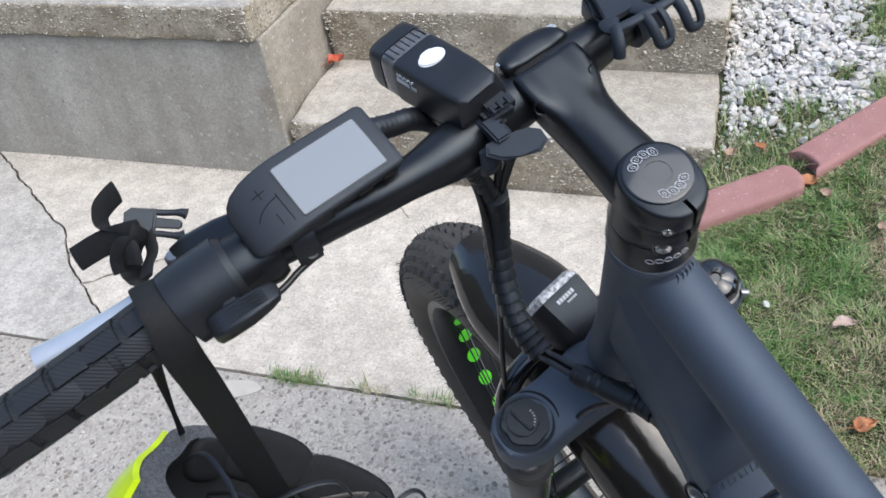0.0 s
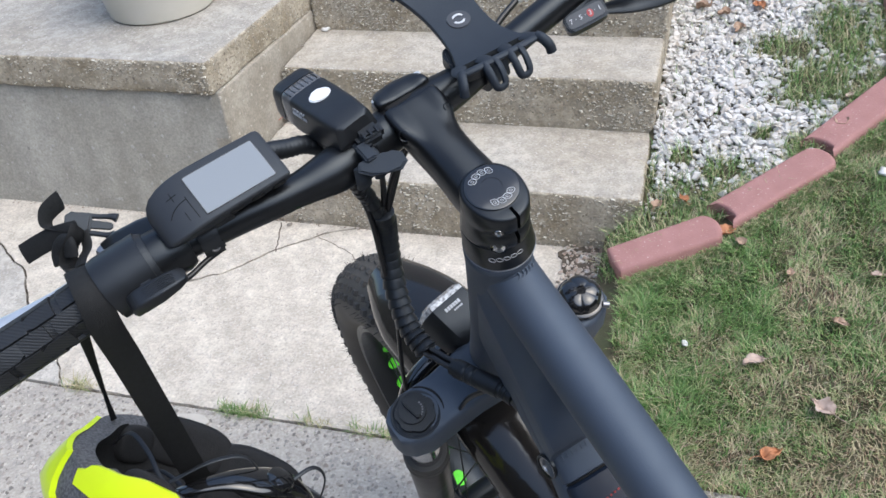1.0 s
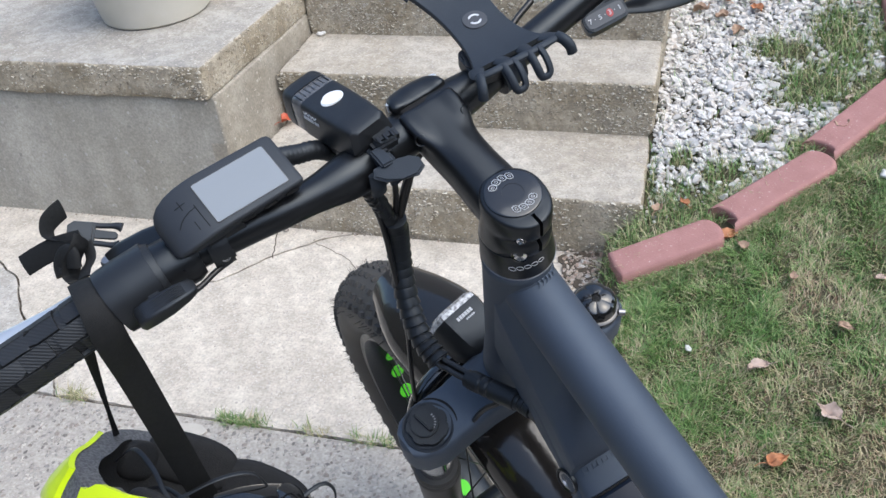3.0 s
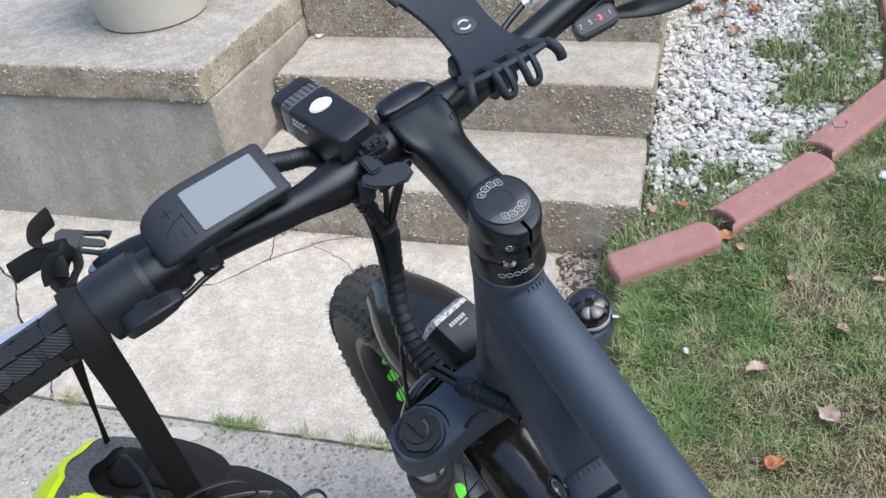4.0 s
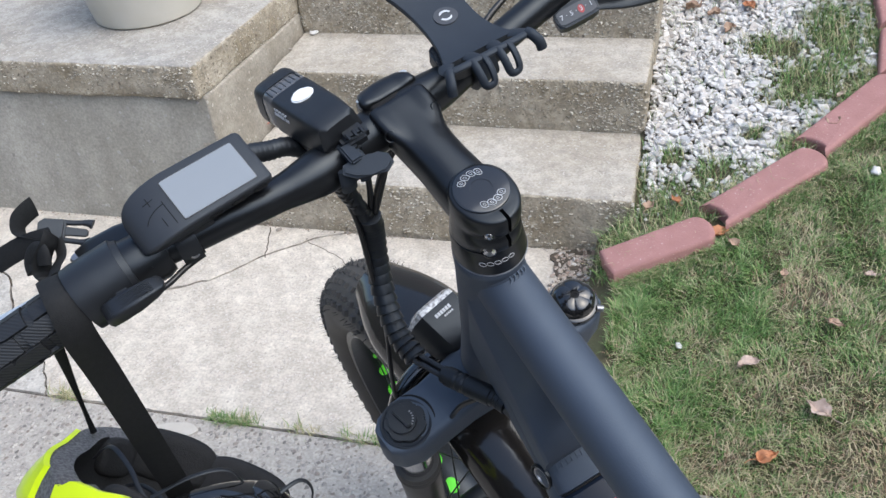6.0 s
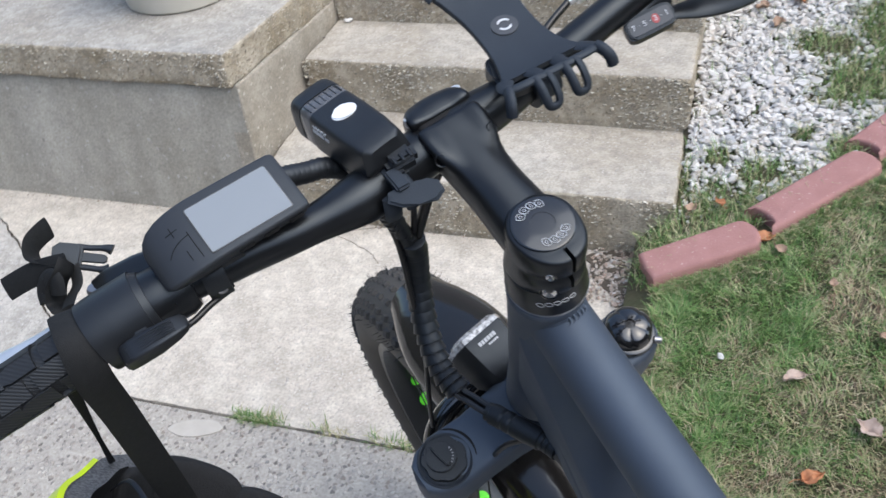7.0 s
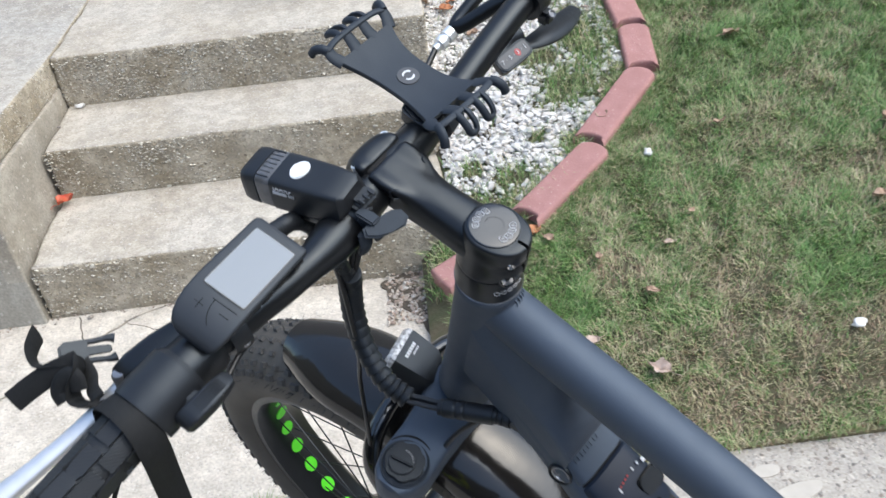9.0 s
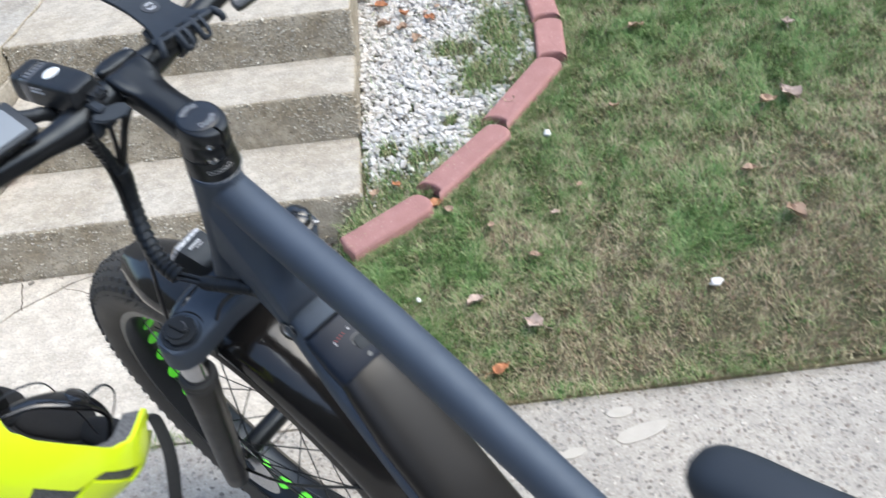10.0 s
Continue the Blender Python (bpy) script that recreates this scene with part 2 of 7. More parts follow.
M_WALLR = material("tyre_sidewall", (0.05, 0.045, 0.04), 0.7, second=(0.085, 0.075, 0.062), scale=9, amount=0.5, bump=0.0004, bump_scale=300)
M_CASE = material("battery_case", (0.010, 0.0085, 0.0075), 0.4, second=(0.013, 0.011, 0.0095), scale=40, spec=0.4)
# Blue in this black stands in for sky reflected by the upturned end.
M_HEAD = material("sky_tinted_battery_end", (0.009, 0.015, 0.029), 0.5, second=(0.0075, 0.0125, 0.024), scale=40, spec=0.3)
M_FORK = material("dark_fork_paint", (0.013, 0.012, 0.011), 0.36, second=(0.018, 0.016, 0.014), scale=30, amount=0.4, spec=0.35)
M_THATCH = material("dry_thatch", (0.27, 0.23, 0.14), 0.95, second=(0.15, 0.13, 0.07), scale=50, amount=0.5, bump=0.004, bump_scale=160)
M_SEAM = material("rubber_seam", (0.006, 0.006, 0.007), 0.7, second=(0.009, 0.009, 0.009), scale=80, spec=0.2)
M_STEEL2 = material("dull_steel", (0.3, 0.3, 0.31), 0.35, 0.8, second=(0.2, 0.2, 0.21), scale=90)
M_PLASTIC = material("black_plastic", (0.011, 0.0115, 0.013), 0.42, second=(0.015, 0.0155, 0.017), scale=50, bump=0.0002, bump_scale=1500, spec=0.4)
M_SHELL = material("grey_black_plastic", (0.021, 0.0225, 0.026), 0.5, second=(0.026, 0.0275, 0.031), scale=50, bump=0.0002, bump_scale=1500, spec=0.4)
M_SILICON = material("black_silicone", (0.017, 0.0205, 0.027), 0.6, second=(0.021, 0.025, 0.032), scale=35, bump=0.0002, bump_scale=800, spec=0.4)
M_GRIP = material("grip_rubber", (0.013, 0.013, 0.014), 0.58, second=(0.018, 0.018, 0.019), scale=40, bump=0.0009, bump_scale=1400, spec=0.4)

def lined(m, period, depth):
    """Fine parallel ribs moulded into a surface."""
    nt = m.node_tree
    w = nt.nodes.new("ShaderNodeTexWave")
    w.bands_direction = 'DIAGONAL'
    w.inputs["Scale"].default_value = 0.314 / period
    nt.links.new(nt.nodes.new("ShaderNodeTexCoord").outputs["Object"], w.inputs["Vector"])
    b = nt.nodes.new("ShaderNodeBump")
    b.inputs["Strength"].default_value, b.inputs["Distance"].default_value = 0.7, depth
    nt.links.new(w.outputs["Fac"], b.inputs["Height"])
    nt.links.new(b.outputs[0], nt.nodes["Principled BSDF"].inputs["Normal"])


lined(M_GRIP, 0.0016, 0.00022)
M_CABLE = material("cable_sheath", (0.012, 0.012, 0.013), 0.38, scale=60)
M_SCREEN = material("lcd_glass", (0.2, 0.22, 0.243), 0.35, second=(0.185, 0.205, 0.228), scale=8, coat=0.1, spec=0.25)
M_STEEL = material("polished_steel", (0.72, 0.72, 0.73), 0.22, 1.0, second=(0.62, 0.62, 0.64), scale=60)
M_CHROME = material("chrome_stanchion", (0.6, 0.6, 0.61), 0.16, 1.0, second=(0.5, 0.5, 0.5), scale=60)
M_LEVER = material("worn_alloy", (0.72, 0.71, 0.70), 0.34, 0.75, second=(0.58, 0.575, 0.57), scale=45, amount=0.5)
M_DIAL = material("dial_black", (0.03, 0.034, 0.042), 0.3, second=(0.04, 0.045, 0.053), scale=90)
M_BOLT = material("bright_bolt", (0.82, 0.84, 0.85), 0.3, 0.6, scale=90)
M_GREEN = material("green_strip", (0.13, 0.72, 0.03), 0.5, second=(0.1, 0.6, 0.02), scale=50)
M_YELLOW = material("fluorescent_shell", (0.68, 0.86, 0.01), 0.33, second=(0.62, 0.8, 0.01), scale=12, coat=0.4)
M_FOAM = material("grey_foam", (0.06, 0.062, 0.066), 0.85, second=(0.13, 0.13, 0.135), scale=420, amount=0.25, bump=0.0008, bump_scale=420)
M_PAD = material("black_padding", (0.0055, 0.006, 0.007), 0.8, second=(0.009, 0.0095, 0.011), scale=200, bump=0.0008, bump_scale=700)
M_WEB = material("black_webbing", (0.0065, 0.007, 0.0075), 0.75, second=(0.011, 0.0115, 0.012), scale=300, bump=0.0005, bump_scale=1300, spec=0.3)
# Pale base and dark flecks put a clear lens's sparkle into the colour.
M_LENS = material("painted_sparkle_lens", (0.62, 0.63, 0.64), 0.12, second=(0.16, 0.16, 0.17), scale=260, amount=0.3, coat=1.0, bump=0.001, bump_scale=320)
M_GREY = material("smoke_window", (0.11, 0.11, 0.115), 0.22, second=(0.07, 0.07, 0.072), scale=140, amount=0.4)
M_MARK = material("pale_marking", (0.62, 0.63, 0.65), 0.5, scale=80)
M_BUTTON = material("white_button", (0.8, 0.81, 0.82), 0.35, second=(0.76, 0.77, 0.78), scale=60)
M_RED = material("red_mark", (0.42, 0.05, 0.05), 0.5, scale=60)
M_BLUE = material("blue_thread", (0.03, 0.3, 0.5), 0.4, scale=60)
M_LEAF = material("dead_leaf", (0.42, 0.3, 0.22), 0.75, second=(0.27, 0.17, 0.11), scale=60, amount=0.5, bump=0.001, bump_scale=200)
M_LEAFP = material("pale_leaf", (0.5, 0.4, 0.34), 0.75, second=(0.36, 0.26, 0.21), scale=50, amount=0.5, bump=0.001, bump_scale=200)
M_LEAFR = material("red_leaf", (0.48, 0.05, 0.03), 0.55, second=(0.4, 0.12, 0.05), scale=60)
M_LEAFO = material("orange_leaf", (0.45, 0.2, 0.09), 0.7, second=(0.33, 0.13, 0.06), scale=60, amount=0.5, bump=0.001, bump_scale=200)
M_HOUSE = material("house_render", (0.5, 0.48, 0.45), 0.85, second=(0.44, 0.42, 0.39), scale=3, bump=0.002, bump_scale=60)
M_FAR = material("sky_block_wall", (0.16, 0.155, 0.14), 0.9, second=(0.1, 0.105, 0.08), scale=0.8, bump=0.01, bump_scale=8)
M_ROAD = material("asphalt", (0.055, 0.055, 0.056), 0.9, second=(0.04, 0.04, 0.04), scale=90, bump=0.003, bump_scale=180)


# ---- building blocks ----
def frame_matrix(x, y, z, o):
    return Matrix(((x[0], y[0], z[0], o[0]), (x[1], y[1], z[1], o[1]), (x[2], y[2], z[2], o[2]), (0, 0, 0, 1)))


def spot(ob):
    m = ob.matrix_basis.copy()
    while ob.parent:
        ob = ob.parent
        m = ob.matrix_basis @ m
    return m


def part(name, bm, mat, parent=None, label="", at=None, sharp=38, recalc=True):
    """Links a bmesh as one mesh object, at the world pose `at`, under a thing or a part."""
    if recalc:
        bmesh.ops.recalc_face_normals(bm, faces=bm.faces)
    me = bpy.data.meshes.new(name)
    bm.to_mesh(me)
    bm.free()
    for mm in (mat if isinstance(mat, (list, tuple)) else (mat,)):
        me.materials.append(mm)
    me.shade_smooth()
    me.set_sharp_from_angle(angle=radians(sharp))
    ob = new(name, me)
    at = at or (spot(parent) if parent else Matrix())
    if parent:
        ob.parent = parent
        ob.matrix_basis = spot(parent).inverted() @ at
    else:
        ob.matrix_basis = at
    return tagged(ob, label) if label else ob


def thing(name, label, category, at=None, group="", kind=""):
    e = new(name)
    e.empty_display_size = 0.05
    e.matrix_basis = at or Matrix()
    return tagged(e, label, category, group, kind)


def loft(bm, rings, cap=True, closed=True):
    """Skins a list of rings of equal length."""
    vs = [[bm.verts.new(p) for p in ring] for ring in rings]
    n = len(vs[0])
    for a, b in zip(vs, vs[1:]):
        for i in range(n if closed else n - 1):
            j = (i + 1) % n
            bm.faces.new((a[i], a[j], b[j], b[i]))
    if cap:
        bm.faces.new(vs[0][::-1])
        bm.faces.new(vs[-1])
    return vs


def axes(d):
    d = Vector(d).normalized()
    u = d.orthogonal().normalized()
    return u, d.cross(u).normalized(), d


def rod(bm, p0, p1, r0, r1=None, seg=20, cap=True, squash=1.0):
    r1 = r0 if r1 is None else r1
    p0, p1 = Vector(p0), Vector(p1)
    u, v, d = axes(p1 - p0)
    rings = [[p + r * (math.cos(a) * u + squash * math.sin(a) * v) for a in [k * math.tau / seg for k in range(seg)]] for p, r in ((p0, r0), (p1, r1))]
    return loft(bm, rings, cap)


def turned(bm, o, d, profile, seg=24, cap=True):
    """A lathe: profile rows (along, radius) on the axis d from o."""
    o = Vector(o)
    u, v, d = axes(d)
    return loft(bm, [[o + h * d + max(r, 1e-5) * (math.cos(a) * u + math.sin(a) * v) for a in [k * math.tau / seg for k in range(seg)]] for h, r in profile], cap)


def smooth_path(pts, n):
    """A Catmull-Rom run through the points."""
    pts = [Vector(p) for p in pts]
    q = [2 * pts[0] - pts[1], *pts, 2 * pts[-1] - pts[-2]]
    out = []
    for k in range(n + 1):
        s = k / n * (len(pts) - 1)
        i = min(int(s), len(pts) - 2)
        t = s - i
        a, b, c, d = q[i:i + 4]
        out.append(0.5 * ((2 * b) + (c - a) * t + (2 * a - 5 * b + 4 * c - d) * t * t + (3 * b - a - 3 * c + d) * t ** 3))
    return out


def hose(bm, pts, radius, n=40, seg=12, wide=1.0, up=None, cap=True):
    """A tube swept along a smooth run; radius is a number or a function of 0..1; wide flattens it to a band."""
    path = smooth_path(pts, n)
    rings, u = [], None
    for k, p in enumerate(path):
        d = (path[min(k + 1, n)] - path[max(k - 1, 0)]).normalized()
        if u is None:
            u = (Vector(up) if up else d.orthogonal())
        u = (u - d * u.dot(d)).normalized()
        v = d.cross(u)
        r = radius(k / n) if callable(radius) else radius
        rings.append([p + r * (wide * math.cos(a) * u + math.sin(a) * v) for a in [j * math.tau / seg for j in range(seg)]])
    return loft(bm, rings, cap)


def slab(bm, outline, z0, z1, m=None, bevel=0.0, seg=2):
    """A plate of the outline (x, y) between two heights, edges rounded."""
    m = m or Matrix()
    lo = [bm.verts.new(m @ Vector((x, y, z0))) for x, y in outline]
    hi = [bm.verts.new(m @ Vector((x, y, z1))) for x, y in outline]
    fs = [bm.faces.new(lo[::-1]), bm.faces.new(hi)]
    n = len(lo)
    for i in range(n):
        fs.append(bm.faces.new((lo[i], lo[(i + 1) % n], hi[(i + 1) % n], hi[i])))
    if bevel:
        edges = {e for f in fs[:2] for e in f.edges}
        bmesh.ops.bevel(bm, geom=list(edges), offset=bevel, segments=seg, affect='EDGES', clamp_overlap=True)


def box(bm, c, s, m=None, bevel=0.0, seg=2):
    m = (m or Matrix()) @ Matrix.Translation(c)
    vs = bmesh.ops.create_cube(bm, size=1, matrix=m @ Matrix.Diagonal((*s, 1)))["verts"]
    if bevel:
        bmesh.ops.bevel(bm, geom=list({e for v in vs for e in v.link_edges}), offset=bevel, segments=seg, affect='EDGES', clamp_overlap=True)


def oval(cx, cy, rx, ry, n=20, power=2.0, start=0.0):
    out = []
    for k in range(n):
        a = start + k * math.tau / n
        c, s = math.cos(a), math.sin(a)
        out.append((cx + rx * math.copysign(abs(c) ** (2 / power), c), cy + ry * math.copysign(abs(s) ** (2 / power), s)))
    return out


def stretch(lo, hi, step, rad):
    """Cuts along one side of a block: fine at the worn edges."""
    inner = max(1, round((hi - lo - 2 * rad) / step))
    return [lo, lo + rad * 0.3, lo + rad * 0.65] + [lo + rad + (hi - lo - 2 * rad) * k / inner for k in range(inner + 1)] + [hi - rad * 0.65, hi - rad * 0.3, hi]


def worn_block(bm, lo, hi, rad=0.012, step=0.025, wear=0.004, seed=0.0, skew=None, top_index=0, side_index=1):
    """A cast block with rounded, chipped edges and an uneven face; the top face takes one material and the sides another."""
    cuts = [stretch(lo[i], hi[i], step, rad) for i in range(3)]
    done = {}

    def vert(p):
        key = tuple(round(c, 6) for c in p)
        if key not in done:
            q = Vector(p)
            core = Vector([min(max(q[i], lo[i] + rad), hi[i] - rad) for i in range(3)])
            d = q - core
            edge = sum(abs(c) > 1e-6 for c in d)
            if edge > 1:
                q = core + d.normalized() * rad
            n = d.normalized() if d.length > 1e-6 else Vector((0, 0, 1))
            s = Vector((seed, seed * 1.7, -seed))
            amp = wear * (1.0 if edge > 1 else 0.35)
            q = q + n * amp * (noise.noise(q * 9 + s) + 0.7 * noise.noise(q * 34 + s) + (min(0, noise.noise(q * 22 - s) + 0.15) * 2.2 if edge > 1 else 0))
            if skew:
                q = skew(q)
            done[key] = bm.verts.new(q)
        return done[key]

    for ax in range(3):
        a, b = [i for i in range(3) if i != ax]
        for side, val in ((0, lo[ax]), (1, hi[ax])):
            for i in range(len(cuts[a]) - 1):
                for j in range(len(cuts[b]) - 1):
                    quad = []
                    for u, v in ((i, j), (i + 1, j), (i + 1, j + 1), (i, j + 1)):
                        p = [0, 0, 0]
                        p[ax], p[a], p[b] = val, cuts[a][u], cuts[b][v]
                        quad.append(vert(p))
                    try:
                        f = bm.faces.new(quad)
                    except ValueError:
                        continue
                    f.material_index = top_index if ax == 2 and side else side_index


def fast_mesh(name, verts, faces, mats, index=None):
    me = bpy.data.meshes.new(name)
    me.from_pydata(verts, [], faces)
    for mm in mats:
        me.materials.append(mm)
    if index is not None:
        me.polygons.foreach_set("material_index", index)
    me.shade_smooth()
    return new(name, me)


# black finishes: specular tinted blue to imitate a cool sky reflection
for m in (M_BLACK, M_PLASTIC, M_SILICON, M_SHELL, M_GRIP):
    m.node_tree.nodes["Principled BSDF"].inputs["Specular Tint"].default_value = (0.8, 0.9, 1.0, 1.0)


def lump(bm, c, half, power=3.0, n=20, m=12):
    """A rounded block: a superellipsoid with its half sizes."""
    c = Vector(c)
    rings = []
    for k in range(1, m):
        u = math.cos(math.pi * k / m)
        q = (1 - abs(u) ** power) ** (1 / power)
        rings.append([c + Vector((u * half[0], y, z)) for y, z in oval(0, 0, half[1] * q, half[2] * q, n, power)])
    loft(bm, rings)


# ---- ground and house ----
def lawn_height(x, y):
    """The lawn and gravel bed rise from the pavement to the house."""
    t = min(1.0, max(0.0, (y + 0.68) / 0.3)) * min(1.0, max(0.15, (x - 0.94) / 0.1))
    edge = 0.012 + 0.012 * max(0.0, x - 1.6)
    z = edge + (max(0.02, -0.012 + 0.1206 * x + 0.1716 * y) - edge) * t * (2 - t)
    return z + 0.008 * noise.noise(Vector((x * 4, y * 4, 0))) + 0.004 * noise.noise(Vector((x * 15, y * 15, 3)))


def sheet(name, x0, x1, y0, y1, z, mat, label, category, nx=1, ny=1):
    bm = bmesh.new()
    rows = [[bm.verts.new((x0 + (x1 - x0) * i / nx, y0 + (y1 - y0) * j / ny, z(x0 + (x1 - x0) * i / nx, y0 + (y1 - y0) * j / ny) if callable(z) else z)) for i in range(nx + 1)] for j in range(ny + 1)]
    for j in range(ny):
        for i in range(nx):
            bm.faces.new((rows[j][i], rows[j][i + 1], rows[j + 1][i + 1], rows[j + 1][i]))
    ob = part(name, bm, mat, recalc=False)
    return tagged(ob, label, category, kind="structure")


sheet("ground", -400, 400, -400, 400, -0.09, M_ROAD, "dark ground reaching to the horizon", "ground")

# pavement of exposed aggregate, one worn slab with a joint along the lawn and the path
bm = bmesh.new()
worn_block(bm, (-3.6, -3.4, -0.08), (6.0, -0.678, 0.0), rad=0.006, step=0.25, wear=0.002, seed=3.0, side_index=0)
tagged(part("pavement", bm, M_AGG), "grey exposed-aggregate concrete pavement with small pebbles", "pavement", kind="structure")

bm = bmesh.new()
box(bm, (-0.9, -0.34, -0.05), (4.4, 0.72, 0.084))
tagged(part("ground_under_path", bm, M_GRIT), "dark soil in the joints and cracks", "soil", kind="structure")


def jagged(pts, step=0.012, amp=0.009, seed=0.0):
    out = []
    for (x0, y0), (x1, y1) in zip(pts, pts[1:]):
        n = max(1, int(math.hypot(x1 - x0, y1 - y0) / step))
        for k in range(n):
            x, y = x0 + (x1 - x0) * k / n, y0 + (y1 - y0) * k / n
            out.append((x + amp * noise.noise(Vector((x * 40, y * 40, seed))), y + amp * noise.noise(Vector((x * 40, y * 40, seed + 9)))))
    return out + [pts[-1]]


def shifted(line, w):
    out = []
    for k, (x, y) in enumerate(line):
        a, b = line[max(0, k - 1)], line[min(len(line) - 1, k + 1)]
        d = math.hypot(b[0] - a[0], b[1] - a[1])
        s = w * (0.5 + 0.5 * abs(noise.noise(Vector((x * 12, y * 12, 5)))))
        out.append((x - (b[1] - a[1]) / d * s, y + (b[0] - a[0]) / d * s))
    return out


CRACK_A = jagged([(0.31, -0.004), (0.228, -0.035), (0.108, -0.136), (0.028, -0.238), (-0.084, -0.30), (-0.25, -0.42), (-0.36, -0.50)])
CRACK_B = jagged([(-0.98, -0.03), (-0.653, -0.254), (-0.536, -0.323), (-0.444, -0.433), (-0.36, -0.50)], seed=2.0)
CRACK_C = jagged([(-0.36, -0.50), (-0.239, -0.591), (-0.176, -0.6735)], seed=4.0)
path_front = jagged([(-0.176, -0.6735), (1.05, -0.6735)], amp=0.004, seed=7.0)
pieces = (
    shifted(CRACK_A, -0.0062) + shifted(CRACK_B, 0.005)[::-1][1:] + [(-0.98, -0.024)],
    [(1.05, -0.003)] + shifted(CRACK_A, 0.0062) + shifted(CRACK_C, 0.0044)[1:] + path_front[1:],
    [(-3.6, -0.024)] + shifted(CRACK_B, -0.005) + shifted(CRACK_C, -0.0044)[1:] + [(-0.2, -0.6735), (-3.6, -0.6735)],
)
walk_way = thing("path", "pale worn concrete path with cracks in front of the steps", "path", kind="structure")
for outline, mat in zip(pieces, (M_WALK, M_WALK, M_WALK_OLD)):
    bm = bmesh.new()
    slab(bm, outline, -0.08, 0.0, bevel=0.0014, seg=1)
    bmesh.ops.triangulate(bm, faces=[f for f in bm.faces if len(f.verts) > 4])
    part("concrete_slab", bm, mat, walk_way)

for name, run, wide in (("crack", [(0.118, -0.135), (0.108, -0.105), (0.095, -0.071), (0.088, -0.045), (0.076, -0.012)], 0.0026), ("crack", [(0.205, -0.061), (0.27, -0.085), (0.33, -0.12), (0.352, -0.15)], 0.0012)):
    line = jagged(run, amp=0.007, seed=wide * 900)
    bm = bmesh.new()
    slab(bm, shifted(line, -wide) + shifted(line, wide)[::-1], -0.002, 0.0006)
    bmesh.ops.triangulate(bm, faces=[f for f in bm.faces if len(f.verts) > 4])
    part(name, bm, M_GRIT, walk_way, "hairline crack filled with dirt")

# steps
STEP_W = 1.037
for name, y0, y1, z0, z1, seed in (("step_1", 0.0, 0.36, -0.06, 0.157, 1.0), ("step_2", 0.312, 0.66, 0.02, 0.306, 2.0)):
    bm = bmesh.new()
    worn_block(bm, (0.0, y0, z0), (STEP_W + (0.004 if seed == 2.0 else 0), y1, z1), rad=0.011, step=0.02, wear=0.0042, seed=seed)
    tagged(part(name, bm, (M_TREAD, M_RISER)), "cast concrete step with worn pale tread and pitted riser", "step", group="steps to the porch", kind="structure")
bm = bmesh.new()
worn_block(bm, (-0.002, 0.571, 0.1), (STEP_W + 0.008, 2.0, 0.457), rad=0.011, step=0.024, wear=0.0042, seed=5.0)
tagged(part("porch_landing", bm, (M_TREAD, M_RISER)), "concrete porch landing with pitted front face", "landing", kind="structure")


def porch_skew(q):
    q = q.copy()
    if q.x > -0.5:
        q.x += 0.04 * min(1.0, max(0.0, (q.y - 0.02) / 0.55))
    return q


bm = bmesh.new()
worn_block(bm, (-3.4, 0.018, 0.362), (-0.045, 0.62, 0.4575), rad=0.012, step=0.024, wear=0.005, seed=8.0, skew=porch_skew)
tagged(part("porch_slab", bm, (M_PORCH, M_RISER)), "thick concrete slab with pitted worn edge on the porch wall", "slab", kind="structure")
bm = bmesh.new()
worn_block(bm, (-3.4, 0.6, 0.2), (-0.004, 2.0, 0.4572), rad=0.008, step=0.05, wear=0.003, seed=9.0)
tagged(part("porch_floor", bm, (M_PORCH, M_RISER)), "concrete porch floor behind the slab", "floor", kind="structure")


def batter(q):
    q = q.copy()
    q.y += 0.055 * q.z / 0.36 if q.y < 0.1 else 0
    if q.x > -0.4:
        q.x -= 0.035 * q.z / 0.36 * (1 - min(1, max(0, q.y / 0.5)))
    return q


bm = bmesh.new()
worn_block(bm, (-3.4, -0.022, -0.08), (-0.003, 0.6, 0.366), rad=0.006, step=0.04, wear=0.002, seed=11.0, skew=batter, top_index=0, side_index=0)
for f in bm.faces:
    if f.normal.x > 0.6 or (f.calc_center_median().x > -0.05 and f.calc_center_median().y > -0.005):
        f.material_index = 1
tagged(part("porch_wall", bm, (M_WALL, M_SIDE)), "smooth grey cement porch wall with a beige end face", "wall", kind="structure")
bm = bmesh.new()
box(bm, (1.0, 2.15, 1.6), (9.0, 0.3, 3.4))
tagged(part("wall_house", bm, M_HOUSE), "plain pale house wall behind the porch", "wall", kind="structure")

# plain unseen walls, added on three sides to block low sky and darken reflections
for name, c, size in (("wall_street", (1.0, -11.0, 3.1), (30.0, 0.3, 6.4)), ("wall_west", (-9.0, -4.5, 3.1), (0.3, 13.0, 6.4)), ("wall_east", (11.0, -4.5, 3.1), (0.3, 13.0, 6.4))):
    bm = bmesh.new()
    box(bm, c, size)
    tagged(part(name, bm, M_FAR), "plain dull wall added out of view to block low sky light", "wall", kind="structure")

# lawn
lawn = sheet("lawn", 0.955, 7.0, -0.672, 2.0, lambda x, y: lawn_height(x, y) - 0.004, M_SOIL, "soil of the sloping lawn under the grass", "lawn", 150, 70)
bm = bmesh.new()
box(bm, (4.0, -0.662, -0.034), (5.98, 0.03, 0.078))
tagged(part("lawn_edge", bm, M_THATCH), "matted straw edge of the lawn beside the pavement", "earth", kind="structure")


